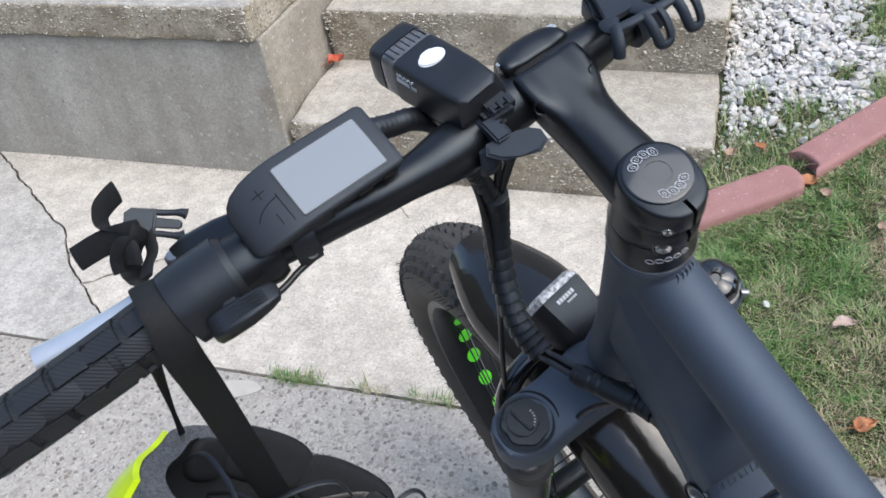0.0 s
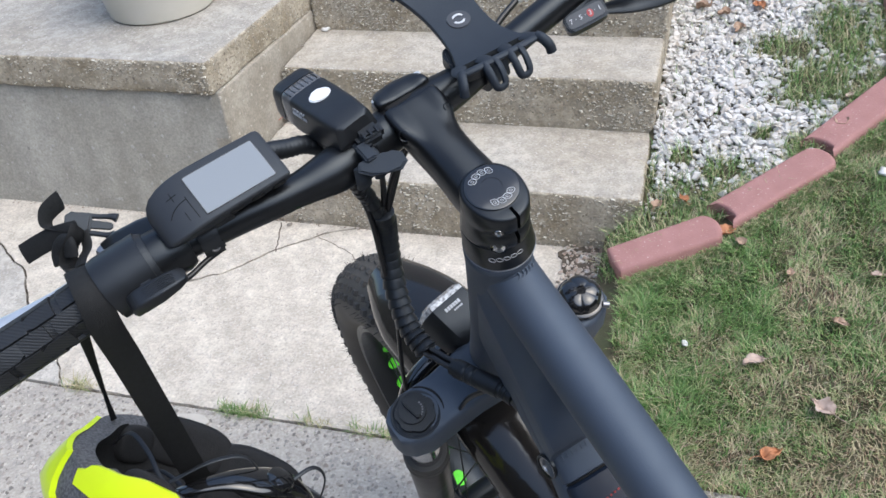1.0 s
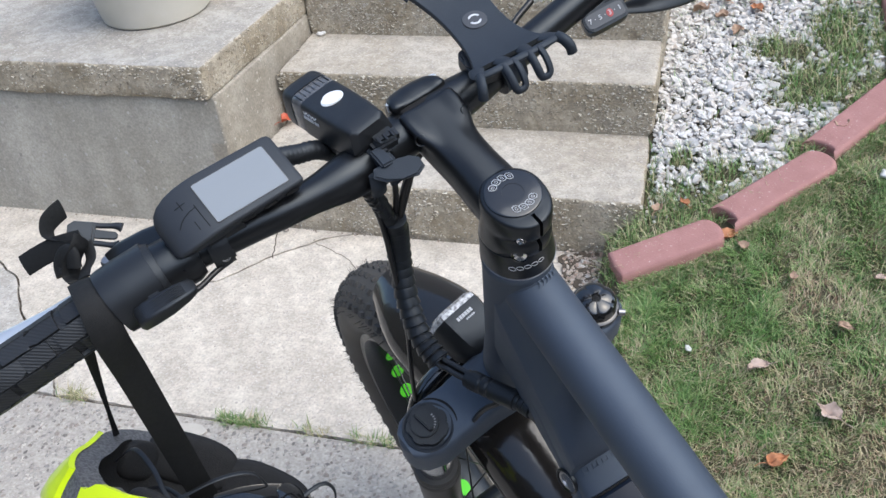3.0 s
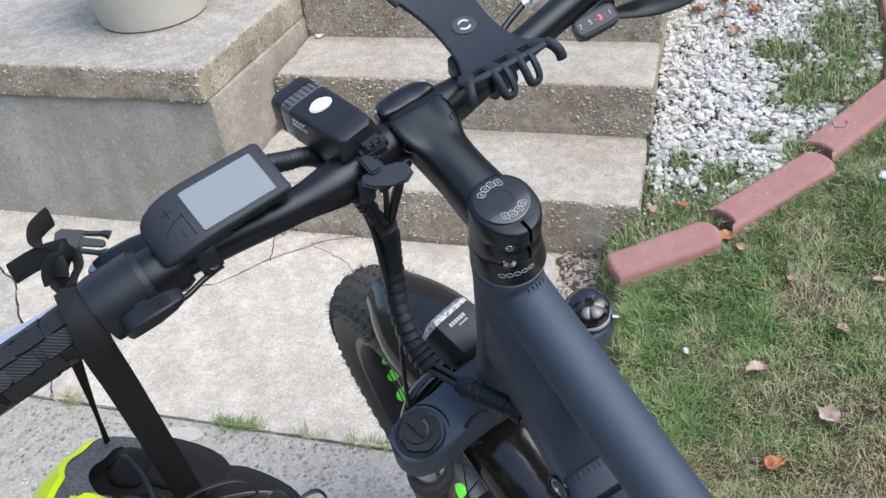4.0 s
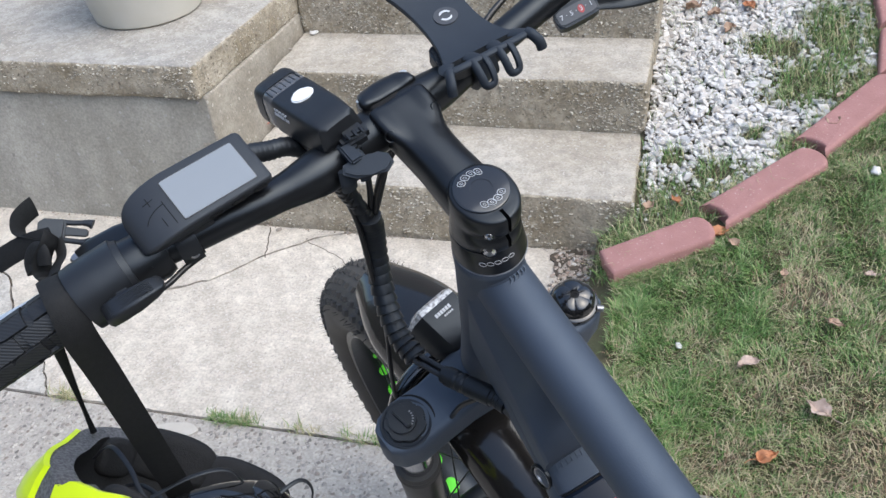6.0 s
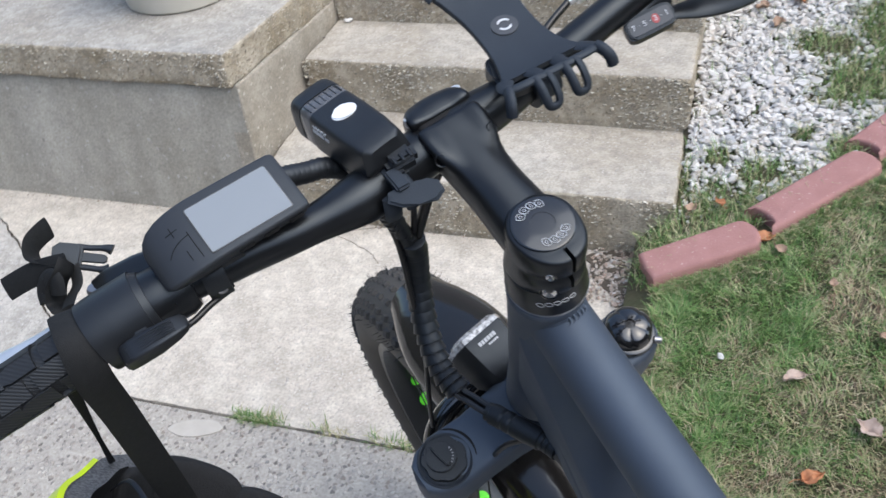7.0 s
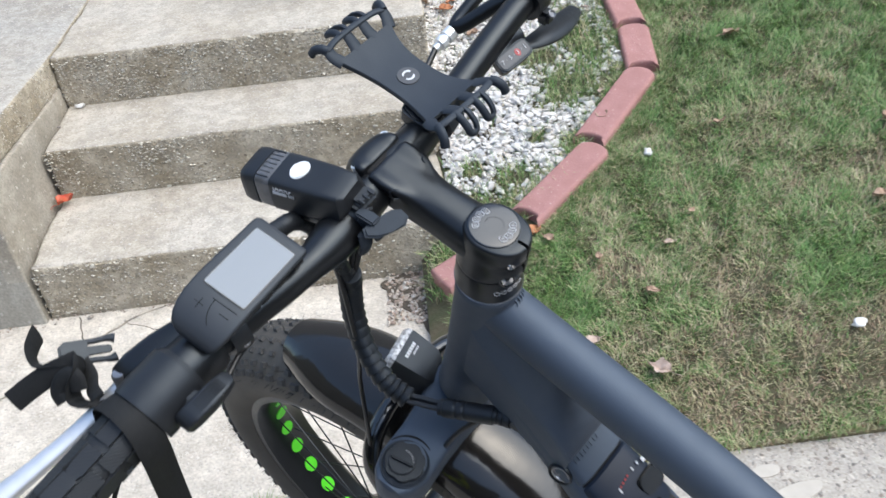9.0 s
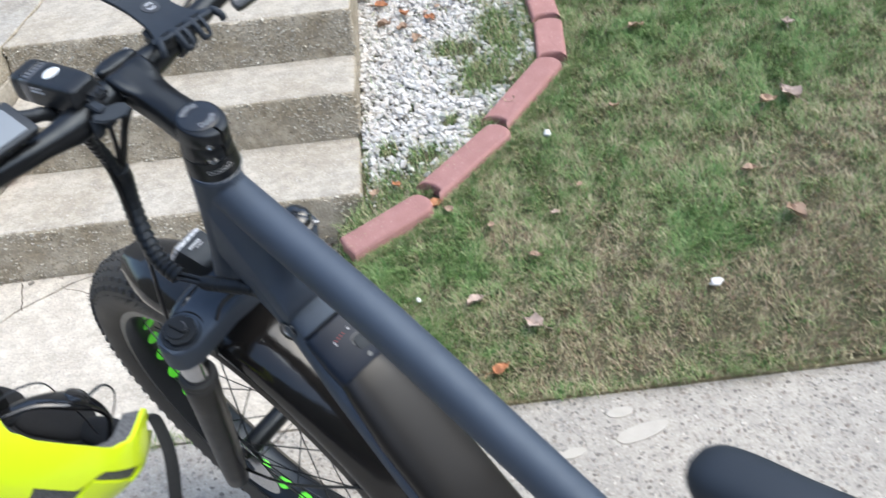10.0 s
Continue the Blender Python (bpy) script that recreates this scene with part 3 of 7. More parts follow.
# bricks of the bed's edge: (left end), (right end), and the shape of each end
def edging_brick(p0, p1, width=0.088, left="flat", right="round"):
    a, b = Vector(p0), Vector(p1)
    d = (b - a)
    length, ang = d.length, math.atan2(d.y, d.x)
    h = width / 2
    pts = []
    n = 12
    if right == "round":
        pts += [(length - h * 0.62 + h * 0.62 * math.cos(t), h * math.sin(t)) for t in [-math.pi / 2 + math.pi * k / n for k in range(n + 1)]]
    else:
        pts += [(length, -h), (length, h)]
    if left == "hollow":
        pts += [(h * 0.55 * math.cos(t), h * math.sin(t)) for t in [math.pi / 2 - math.pi * k / n for k in range(n + 1)]]
    else:
        pts += [(0.0, h), (-0.004, 0), (0.0, -h)]
    bm = bmesh.new()
    rings = []
    for z, ins in ((-0.075, 0.0), (0.021, 0.0), (0.0265, 0.0012), (0.0302, 0.0038), (0.0318, 0.0075), (0.032, 0.011)):
        rings.append([(length / 2 + (x - length / 2) * (1 - 2 * ins / length), y * (1 - ins / h), z) for x, y in pts])
    loft(bm, rings)
    za, zb = [-0.012 + 0.1206 * p.x + 0.1716 * p.y for p in (a, b)]
    slope = math.atan2(zb - za, length)
    m = Matrix.Translation((a.x, a.y, za)) @ Matrix.Rotation(ang, 4, 'Z') @ Matrix.Rotation(-slope, 4, 'Y') @ Matrix.Rotation(random.uniform(-0.04, 0.04), 4, 'X')
    ob = part("edging_brick", bm, M_BRICK, at=m)
    return tagged(ob, "red speckled concrete edging brick with a rounded end", "brick", group="bricks edging the gravel bed")


BRICKS = (((0.998, -0.172), (1.222, -0.058), "flat", "round"), ((1.217, -0.034), (1.452, 0.170), "hollow", "round"), ((1.424, 0.184), (1.638, 0.436), "hollow", "round"),
          ((1.630, 0.430), (1.655, 0.648), "hollow", "round"), ((1.652, 0.644), (1.650, 0.900), "hollow", "round"), ((1.649, 0.892), (1.606, 1.150), "hollow", "round"))
for p0, p1, le, ri in BRICKS:
    edging_brick(p0, p1, 0.09, le, ri)


# the bed's edge as a function of y, on its lawn side
def bed_edge(y):
    pts = [(-0.2, 0.99), (-0.06, 1.21), (0.16, 1.45), (0.43, 1.63), (0.65, 1.655), (0.9, 1.65), (1.15, 1.606), (2.0, 1.4)]
    if y <= pts[0][0]:
        return 0.98
    for (y0, x0), (y1, x1) in zip(pts, pts[1:]):
        if y <= y1:
            return x0 + (x1 - x0) * (y - y0) / (y1 - y0)
    return 1.4


# white gravel
def pebble_shapes(count, rng):
    shapes = []
    for k in range(count):
        bm = bmesh.new()
        bmesh.ops.create_icosphere(bm, subdivisions=1, radius=1.0)
        for v in bm.verts:
            v.co *= 1 + 0.75 * noise.noise(v.co * 1.3 + Vector((k * 5.1, 0, 0)))
            v.co = Vector((v.co.x, v.co.y * 0.76, v.co.z * 0.5))
        bm.verts.ensure_lookup_table()
        shapes.append((np.array([v.co[:] for v in bm.verts]), np.array([[v.index for v in f.verts] for f in bm.faces])))
        bm.free()
    return shapes


def scatter(name, spots, sizes, shapes, mat, rng, flat=False):
    V, Fc, off = [], [], 0
    for (x, y, z), s in zip(spots, sizes):
        vs, fs = shapes[rng.integers(len(shapes))]
        a, b, c = rng.uniform(0, 6.283), rng.normal(0, 0.12 if flat else 0.5), rng.normal(0, 0.12 if flat else 0.5)
        R = np.array(Euler((b, c, a)).to_matrix())
        V.append((vs * s) @ R.T + (x, y, z))
        Fc.append(fs + off)
        off += len(vs)
    ob = fast_mesh(name, np.concatenate(V), np.concatenate(Fc), (mat,))
    ob.data.set_sharp_from_angle(angle=radians(26))
    return ob


rng = np.random.default_rng(4)
shapes = pebble_shapes(10, rng)


def green_share(x, y):
    """Where grass has grown into the gravel."""
    g = 0
    for cx, cy, rx, ry in ((1.16, 0.02, 0.16, 0.13), (1.10, -0.1, 0.1, 0.06), (1.22, 0.14, 0.07, 0.05), (1.43, 0.46, 0.13, 0.14), (1.36, 0.62, 0.12, 0.08), (1.5, 0.66, 0.1, 0.22), (1.52, 0.42, 0.08, 0.12), (1.38, 0.2, 0.05, 0.05), (1.12, 0.2, 0.05, 0.04), (1.3, 0.27, 0.035, 0.03), (1.46, 0.95, 0.08, 0.12), (1.04, 0.1, 0.03, 0.14), (1.02, -0.04, 0.07, 0.07), (1.0, -0.13, 0.05, 0.06)):
        g = max(g, 1 - ((x - cx) / rx) ** 2 - ((y - cy) / ry) ** 2)
    return g


spots, sizes = [], []
while len(spots) < 7600:
    x, y = rng.uniform(1.045, 1.66), rng.uniform(-0.02, 1.75)
    if x > bed_edge(y) - 0.055:
        continue
    if y < 0.1 and rng.uniform() < 0.75 * (1 - max(0, y) / 0.1):
        continue
    if rng.uniform() < 0.85 * max(0, green_share(x, y)) + (0.3 if green_share(x, y) > 0 else 0):
        continue
    s = 0.0055 + 0.0085 * rng.uniform() ** 1.5
    spots.append((x, y, lawn_height(x, y) + rng.uniform(0.0, 0.012)))
    sizes.append(s * (1.35 if rng.uniform() < 0.12 else 1.0))
for k in range(17000):
    x, y = rng.uniform(1.045, 1.66), rng.uniform(0.0, 1.7)
    if x > bed_edge(y) - 0.05 or rng.uniform() < green_share(x, y):
        continue
    spots.append((x, y, lawn_height(x, y) + rng.uniform(-0.001, 0.004)))
    sizes.append(rng.uniform(0.0028, 0.0066))
tagged(scatter("gravel", spots, sizes, shapes, M_GRAVEL, rng), "loose white and grey gravel in the bed beside the steps", "gravel", kind="stuff")

# pebbles bared on the weathered faces of the steps and of the porch slab
spots, sizes = [], []
for x0, x1, y, z0, z1, share in ((0.0, 1.037, 0.0, 0.004, 0.15, 0.7), (0.0, 1.04, 0.312, 0.16, 0.300, 1.0), (0.0, 1.045, 0.571, 0.309, 0.450, 1.0), (-1.5, -0.05, 0.018, 0.366, 0.452, 1.0)):
    for k in range(int(21000 * share * (x1 - x0) * (z1 - z0))):
        x, z = rng.uniform(x0, x1), rng.uniform(z0, z1)
        if noise.noise(Vector((x * 7, y * 5, z * 9))) < rng.uniform(-0.55, 0.25):
            continue
        r = rng.uniform(0.0020, 0.0062) * (1.5 if rng.uniform() < 0.12 else 1.0)
        spots.append((x, y + r * 0.36, z))
        sizes.append(r)
for k in range(420):
    y, z = rng.uniform(0.03, 0.56), rng.uniform(0.366, 0.452)
    r = rng.uniform(0.0022, 0.0052)
    spots.append((-0.045 + 0.04 * min(1.0, max(0.0, (y - 0.02) / 0.55)) - r * 0.6, y, z))
    sizes.append(r)
tagged(scatter("bared_pebbles", spots, sizes, shapes, M_SETSTONE, rng, True), "small pale and brown pebbles bared in the weathered concrete", "pebbles", kind="stuff")

# pebbles showing in the pavement and crumbs along the joints
spots, sizes = [], []
for k in range(7500):
    x, y = rng.uniform(-0.9, 2.6), rng.uniform(-1.25, -0.69)
    s = rng.uniform(0.0018, 0.0058)
    spots.append((x, y, -s * 0.38))
    sizes.append(s)
tagged(scatter("pavement_pebbles", spots, sizes, shapes, M_STONE, rng, True), "dark and pale pebbles set in the pavement", "pebbles", kind="stuff")
spots, sizes = [], []
for k in range(420):
    x, y = rng.uniform(0.86, 1.04), rng.uniform(-0.2, 0.0)
    s = rng.uniform(0.002, 0.009)
    spots.append((x, y, 0.002 + rng.uniform(0, 0.004)))
    sizes.append(s)
for k in range(260):
    x = rng.uniform(-0.8, 0.9)
    s = rng.uniform(0.0012, 0.0042)
    spots.append((x, rng.normal(-0.006, 0.006) - (0.02 if x < 0 else 0), 0.001))
    sizes.append(s)
tagged(scatter("grit", spots, sizes, shapes, material("loose_grit", (0.3, 0.25, 0.2), 0.9, scale=90, island=(((0.2, 0.15, 0.11), (0.5, 0.46, 0.4), (0.3, 0.2, 0.15), (0.62, 0.6, 0.57)), "island")), rng), "loose grit and crumbs at the foot of the steps", "grit", kind="stuff")
bm = bmesh.new()
slab(bm, jagged([(1.05, 0.0), (0.9, -0.002), (0.845, -0.03), (0.87, -0.11), (0.93, -0.17), (0.97, -0.3), (1.0, -0.45), (1.01, -0.66), (1.06, -0.66), (1.05, 0.0)], amp=0.012, step=0.015, seed=13.0)[:-1], -0.02, 0.004)
tagged(part("soil_patch", bm, M_GRIT), "brown soil spread over the corner of the path", "soil", kind="structure")


# grass
def blades(name, spots, lengths, mat, rng, label, lean=0.9, index=None, width=0.00085, way=None):
    n = len(spots)
    P = np.array(spots)
    az = rng.uniform(0, 6.283, n) if way is None else np.array(way)
    h = np.array(lengths)
    ln = rng.uniform(0.15, lean, n)
    curl = rng.uniform(0.1, 0.75, n)
    d = np.c_[np.cos(az), np.sin(az), np.zeros(n)]
    s = np.c_[-np.sin(az), np.cos(az), np.zeros(n)] * (width * rng.uniform(0.7, 1.5, n))[:, None]
    up = np.array((0, 0, 1.0))
    p1 = P + (d * (ln * 0.35)[:, None] + up * 0.5) * h[:, None]
    p2 = p1 + (d * (ln * 0.6 + curl * 0.3)[:, None] + up * (0.38 - 0.3 * curl)[:, None]) * h[:, None]
    V = np.stack([P - s, P + s, p1 - s * 0.8, p1 + s * 0.8, p2], 1).reshape(-1, 3)
    base = (np.arange(n) * 5)[:, None]
    F3 = [np.concatenate([base + q for q in ([0, 1, 3],)], 1)]
    tris = np.concatenate([base + np.array([0, 1, 3]), base + np.array([0, 3, 2]), base + np.array([2, 3, 4])], 0)
    mats = mat if isinstance(mat, (tuple, list)) else (mat,)
    idx = None if index is None else np.tile(np.array(index), 3)
    ob = fast_mesh(name, V, tris, mats, idx)
    return tagged(ob, label, "grass", kind="stuff")


# worn and lush places of the lawn: centre, radii, dryness added
PATCHES = ((2.24, -0.16, 0.16, 0.12, 0.4), (1.67, -0.36, 0.10, 0.09, 0.9), (1.575, -0.46, 0.06, 0.05, 0.8), (1.76, -0.55, 0.2, 0.08, 0.5), (1.8, 0.65, 0.12, 0.08, 0.8), (2.07, 0.6, 0.3, 0.2, -0.5),
           (1.385, -0.23, 0.07, 0.05, 0.7), (1.47, -0.33, 0.07, 0.06, -0.6), (1.89, -0.3, 0.14, 0.1, -0.6), (1.73, -0.03, 0.16, 0.12, -0.5), (1.88, -0.5, 0.1, 0.07, 0.6),
           (1.15, -0.55, 0.12, 0.09, -0.35), (1.3, -0.3, 0.09, 0.08, -0.4), (1.2, -0.36, 0.05, 0.05, 0.4), (1.55, -0.62, 0.25, 0.045, 0.6), (2.3, 0.3, 0.3, 0.25, -0.4))


def dryness(x, y):
    v = 0.44 + 0.6 * noise.noise(Vector((x * 3.1, y * 3.1, 1.0))) + 0.5 * noise.noise(Vector((x * 9, y * 9, 4.0))) + 0.45 * noise.noise(Vector((x * 26, y * 26, 8.0)))
    for cx, cy, rx, ry, a in PATCHES:
        v += a * math.exp(-((x - cx) / rx) ** 2 - ((y - cy) / ry) ** 2)
    v += 0.25 * math.exp(-((y + 0.64) / 0.06) ** 2) - 0.2 * max(0, y) + 0.2 * min(1, max(0, (x - 1.6) / 0.5))
    return min(1, max(0, v))


spots, lengths, index, way = [], [], [], []
while len(spots) < 270000:
    x = 0.99 + rng.uniform() ** 1.25 * 2.6
    y = -0.68 + rng.uniform() ** 1.15 * 2.3
    if x < bed_edge(y) + 0.05 and y > -0.21 and x < 1.72:
        continue
    if y < -0.19 and x < 1.02 + 0.03 * noise.noise(Vector((y * 20, 0, 0))):
        continue
    dr = dryness(x, y)
    if dr > 0.75 and rng.uniform() < 1.6 * (dr - 0.75):
        continue
    tuft = noise.noise(Vector((x * 34, y * 34, 2.0)))
    if y < -0.65:
        y += rng.normal(-0.003, 0.008)
    spots.append((x, y, lawn_height(x, max(y, -0.672)) - 0.003))
    lengths.append(max(0.007, (0.0195 + 0.016 * tuft) * rng.uniform(0.6, 1.45) * (1.2 - 0.5 * dr)))
    r = rng.uniform()
    index.append((1 if r < 0.85 - 0.25 * (dr > 0.85) else 2) if rng.uniform() < 0.02 + 0.86 * dr else 0)
    way.append(6.0 * noise.noise(Vector((x * 11, y * 11, 6.0))) + rng.normal(0, 1.3))
blades("grass", spots, lengths, (M_BLADE, M_DRY, M_DEAD), rng, "short lawn grass, green with dry straw-coloured patches", 1.5, index, width=0.00075, way=way)
spots, lengths, index = [], [], []
for k in range(45000):
    x, y = rng.uniform(3.2, 7.0), rng.uniform(-0.67, 2.0)
    spots.append((x, y, lawn_height(x, y) - 0.003))
    lengths.append(rng.uniform(0.016, 0.036))
    index.append(1 if rng.uniform() < 0.1 + 0.5 * dryness(x, y) else 0)
blades("grass", spots, lengths, (M_BLADE, M_DRY), rng, "coarser grass on the far part of the lawn", 1.5, index, width=0.0024)
spots, lengths, index = [], [], []
while len(spots) < 8000:
    x, y = rng.uniform(0.965, 1.66), rng.uniform(-0.2, 1.7)
    if x > bed_edge(y) - (0.03 if y > -0.1 else -0.01) or (x < 1.042 and y > -0.004) or rng.uniform() > 0.05 + max(0, green_share(x, y)) * max(0.0, 0.75 + 1.3 * noise.noise(Vector((x * 28, y * 28, 3.0)))) + (0.4 if x > bed_edge(y) - 0.09 else 0):
        continue
    spots.append((x, y, lawn_height(x, y)))
    lengths.append(rng.uniform(0.02, 0.05))
    index.append(1 if rng.uniform() < 0.35 else 0)
for p0, p1, le, ri in BRICKS:
    a, b = Vector((*p0, 0)), Vector((*p1, 0))
    d = b - a
    out = Vector((d.y, -d.x, 0)).normalized()
    for k in range(int(1500 * d.length / 0.25)):
        q = a + d * rng.uniform(-0.03, 1.03) + out * (0.047 + abs(rng.normal(0, 0.012)))
        spots.append((q.x, q.y, lawn_height(q.x, q.y) - 0.002))
        lengths.append(rng.uniform(0.014, 0.038))
        index.append(1 if rng.uniform() < 0.45 else 0)
    for k in range(500):
        q = a + d * rng.uniform(0, 1) - out * (0.047 + abs(rng.normal(0, 0.016)))
        spots.append((q.x, q.y, lawn_height(q.x, q.y) - 0.002))
        lengths.append(rng.uniform(0.012, 0.034))
        index.append(1 if rng.uniform() < 0.5 else 0)
blades("weeds", spots, lengths, (M_BLADE, M_DRY), rng, "grass and weeds growing through the gravel", 1.2, index)
spots, lengths, index = [], [], []
for cx, w, n, dry in ((0.29, 0.045, 300, 0.25), (0.25, 0.02, 70, 0.35), (0.44, 0.03, 90, 0.7), (0.585, 0.05, 150, 0.4), (0.68, 0.03, 80, 0.45), (-0.12, 0.03, 200, 0.8), (0.95, 0.03, 120, 0.4)):
    for k in range(n):
        spots.append((rng.normal(cx, w * 0.6), rng.normal(-0.671, 0.006), -0.006))
        lengths.append(rng.uniform(0.008, 0.03))
        index.append(1 if rng.uniform() < dry else 0)
blades("joint_grass", spots, lengths, (M_BLADE, M_DRY), rng, "tufts of grass in the pavement joint", 1.4, index)


# pale smears on the pavement
def smear(cx, cy, rx, ry, rot):
    bm = bmesh.new()
    pts = [(x * (1 + 0.18 * noise.noise(Vector((x * 60, y * 60, cx)))), y) for x, y in oval(0, 0, rx, ry, 28)]
    slab(bm, pts, -0.004, 0.0025, Matrix.Translation((cx, cy, 0)) @ Matrix.Rotation(rot, 4, 'Z'), bevel=0.001)
    tagged(part("cement_smear", bm, M_PATCH), "pale cement smear on the aggregate pavement", "smear", kind="structure")


for row in ((0.168, -0.722, 0.055, 0.022, 0.25), (1.585, -0.797, 0.06, 0.02, 0.3), (1.556, -0.738, 0.03, 0.014, 0.1), (1.44, -0.83, 0.03, 0.012, 0.2)):
    smear(*row)


# ---- bicycle ----
HEAD = (1.02, -1.267, 1.022)
STEER = frame_matrix((0.6649, 0.7231, 0.1873), (-0.7383, 0.5982, 0.3115), (0.1132, -0.3454, 0.9316), HEAD)
FRAME = frame_matrix((0.7267, 0.6682, 0.1595), (-0.6775, 0.659, 0.3266), (0.1132, -0.3454, 0.9316), HEAD)
AXLE = Vector((0.0, 0.02, -0.712))
BACK = Vector((0.0, -0.945, 0.331))
REAR = Vector((0.0, -1.04, -0.335))
BB = Vector((0.0, -0.585, -0.5))
base = FRAME @ Vector((0, -0.585, -0.5))
bike = thing("bicycle", "matt black fat-tyre electric bicycle leaning on its kickstand", "bicycle", Matrix.Translation((base.x, base.y, 0.0)))


def sp(name, bm, mat, parent=bike, label="", sharp=38):
    return part(name, bm, mat, parent, label, STEER, sharp)


def fp(name, bm, mat, parent=bike, label="", sharp=38):
    return part(name, bm, mat, parent, label, FRAME, sharp)


def ring_rect(c, u, v, w, h, power=5.0, n=28):
    c, u, v = Vector(c), Vector(u), Vector(v)
    return [c + x * u + y * v for x, y in oval(0, 0, w, h, n, power)]


# frame: head tube, top tube, down tube with the battery, seat tube, stays
def bead(turns, r, dr):
    """Radius of a weld bead that ripples along its length."""
    return lambda t: r - dr * abs(((t * turns) % 1.0) - 0.5) * 2


HT = Vector((0.002, -0.003, -0.0645))
bm = bmesh.new()
turned(bm, HT, (0, 0, -1), [(0, 0.0242), (0.002, 0.0252), (0.006, 0.0248), (0.02, 0.0243), (0.12, 0.0244), (0.15, 0.0262), (0.1725, 0.0275), (0.1775, 0.026)], 48)
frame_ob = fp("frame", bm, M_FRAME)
TT_R = 0.0208


def tt_axis(y):
    return Vector((0.0035, y, -0.0907 + 0.059 * y - 0.06 * (math.sqrt((y + 0.215) ** 2 + 0.0016) - y - 0.215) + 0.0002))


bm = bmesh.new()
rings = []
for k in range(31):
    p = tt_axis(-0.012 - 0.6 * k / 30)
    low = (tt_axis(p.y - 0.005) - p) / 0.005
    rings.append([p + TT_R * math.cos(a) * Vector((1, 0, 0)) + TT_R * math.sin(a) * Vector((0, low.z, 1)).normalized() for a in [j * math.tau / 40 for j in range(40)]])
loft(bm, rings)
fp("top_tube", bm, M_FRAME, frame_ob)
bm = bmesh.new()
DT0, DTD = Vector((0, -0.012, -0.172)), (BB - Vector((0, -0.012, -0.172))).normalized()
DTN = Vector((1, 0, 0)).cross(DTD)
if DTN.z < 0:
    DTN = -DTN
rings = []
for s, w, top, low in ((0.0, 0.0225, 0.050, -0.018), (0.03, 0.0255, 0.046, -0.015), (0.06, 0.0278, 0.044, -0.012), (0.09, 0.0298, 0.044, -0.012), (0.13, 0.0335, 0.044, -0.012), (0.2, 0.040, 0.044, -0.012), (0.3, 0.046, 0.044, -0.012), (0.55, 0.052, 0.044, -0.014), (0.66, 0.038, 0.038, -0.03)):
    c, h = DT0 + s * DTD + (top + low) / 2 * DTN, (top - low) / 2
    ring = []
    for x, z in oval(0, 0, 1, 1, 40, 5.0 if s > 0.04 else 3.0):
        ring.append(c + Vector((x * w * (1 - 0.30 * max(0.0, 0.45 - z)), 0, 0)) + z * h * DTN)
    rings.append(ring)
loft(bm, rings)
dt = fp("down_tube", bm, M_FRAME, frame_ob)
# gusset that fills the corner between the tubes, with a ridge down each flank
bm = bmesh.new()
rings = []
for y, zb, wb, zt, wt, drop, flare in ((-0.010, -0.104, 0.0215, -0.088, 0.0175, 0.07, 0.0008), (-0.018, -0.111, 0.0228, -0.091, 0.0170, 0.065, 0.001), (-0.035, -0.120, 0.0238, -0.096, 0.0155, 0.06, 0.0012), (-0.06, -0.134, 0.0248, -0.101, 0.0135, 0.055, 0.0014), (-0.080, -0.145, 0.0260, -0.110, 0.0115, 0.05, 0.0014), (-0.090, -0.150, 0.0268, -0.124, 0.0105, 0.046, 0.0012), (-0.100, -0.1545, 0.0276, -0.142, 0.0115, 0.044, 0.0008), (-0.110, -0.160, 0.0284, -0.156, 0.0150, 0.04, 0.0004), (-0.122, -0.172, 0.0288, -0.170, 0.0200, 0.03, 0.0002)):
    rings.append([(-wb - flare, y, zb - drop), (-wb - flare * 0.5, y, zb - drop * 0.45), (-wb - 0.0002, y, zb - 0.0035), (-wb + 0.0004, y, zb - 0.0008), (-wb + 0.0022, y, zb + 0.0024), (-wt, y, zt), (wt, y, zt), (wb - 0.0022, y, zb + 0.0024), (wb - 0.0004, y, zb - 0.0008), (wb + 0.0002, y, zb - 0.0035), (wb + flare * 0.5, y, zb - drop * 0.45), (wb + flare, y, zb - drop)])
loft(bm, rings)
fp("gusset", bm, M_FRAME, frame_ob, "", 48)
# rippled weld beads: top tube to head tube, and gusset to top tube
bm = bmesh.new()
pts = []
for k in range(25):
    a = radians(-75 + 180 * k / 24)
    x, z = 0.0032 + TT_R * 0.97 * math.sin(a), -0.0925 + TT_R * 0.97 * math.cos(a)
    pts.append((x, HT.y - math.sqrt(max(2e-5, 0.0236 ** 2 - (x - HT.x) ** 2)) + 0.0004, z))
hose(bm, pts, lambda t: 0.0004 + 0.0026 * max(0.0, math.sin(math.pi * t)), 120, 14)
fp("weld", bm, M_FRAME, frame_ob, "", 80)
for k in range(5):
    bm = bmesh.new()
    x = 0.0015 + 0.0034 * k
    zc = -0.0925 + math.sqrt(TT_R ** 2 - (x - 0.0032) ** 2) * 1.02
    yc = HT.y - math.sqrt(0.0240 ** 2 - (x - HT.x) ** 2)
    hose(bm, [(x - 0.0010, yc + 0.0006, zc + 0.0022), (x + 0.0008, yc - 0.0012, zc + 0.0012), (x + 0.0008, yc - 0.0034, zc + 0.0002), (x - 0.0012, yc - 0.0052, zc - 0.0002)], lambda t: 0.0003 + 0.0005 * math.sin(math.pi * t), 14, 8)
    fp("weld_ripple", bm, M_FRAME, frame_ob, "", 70)
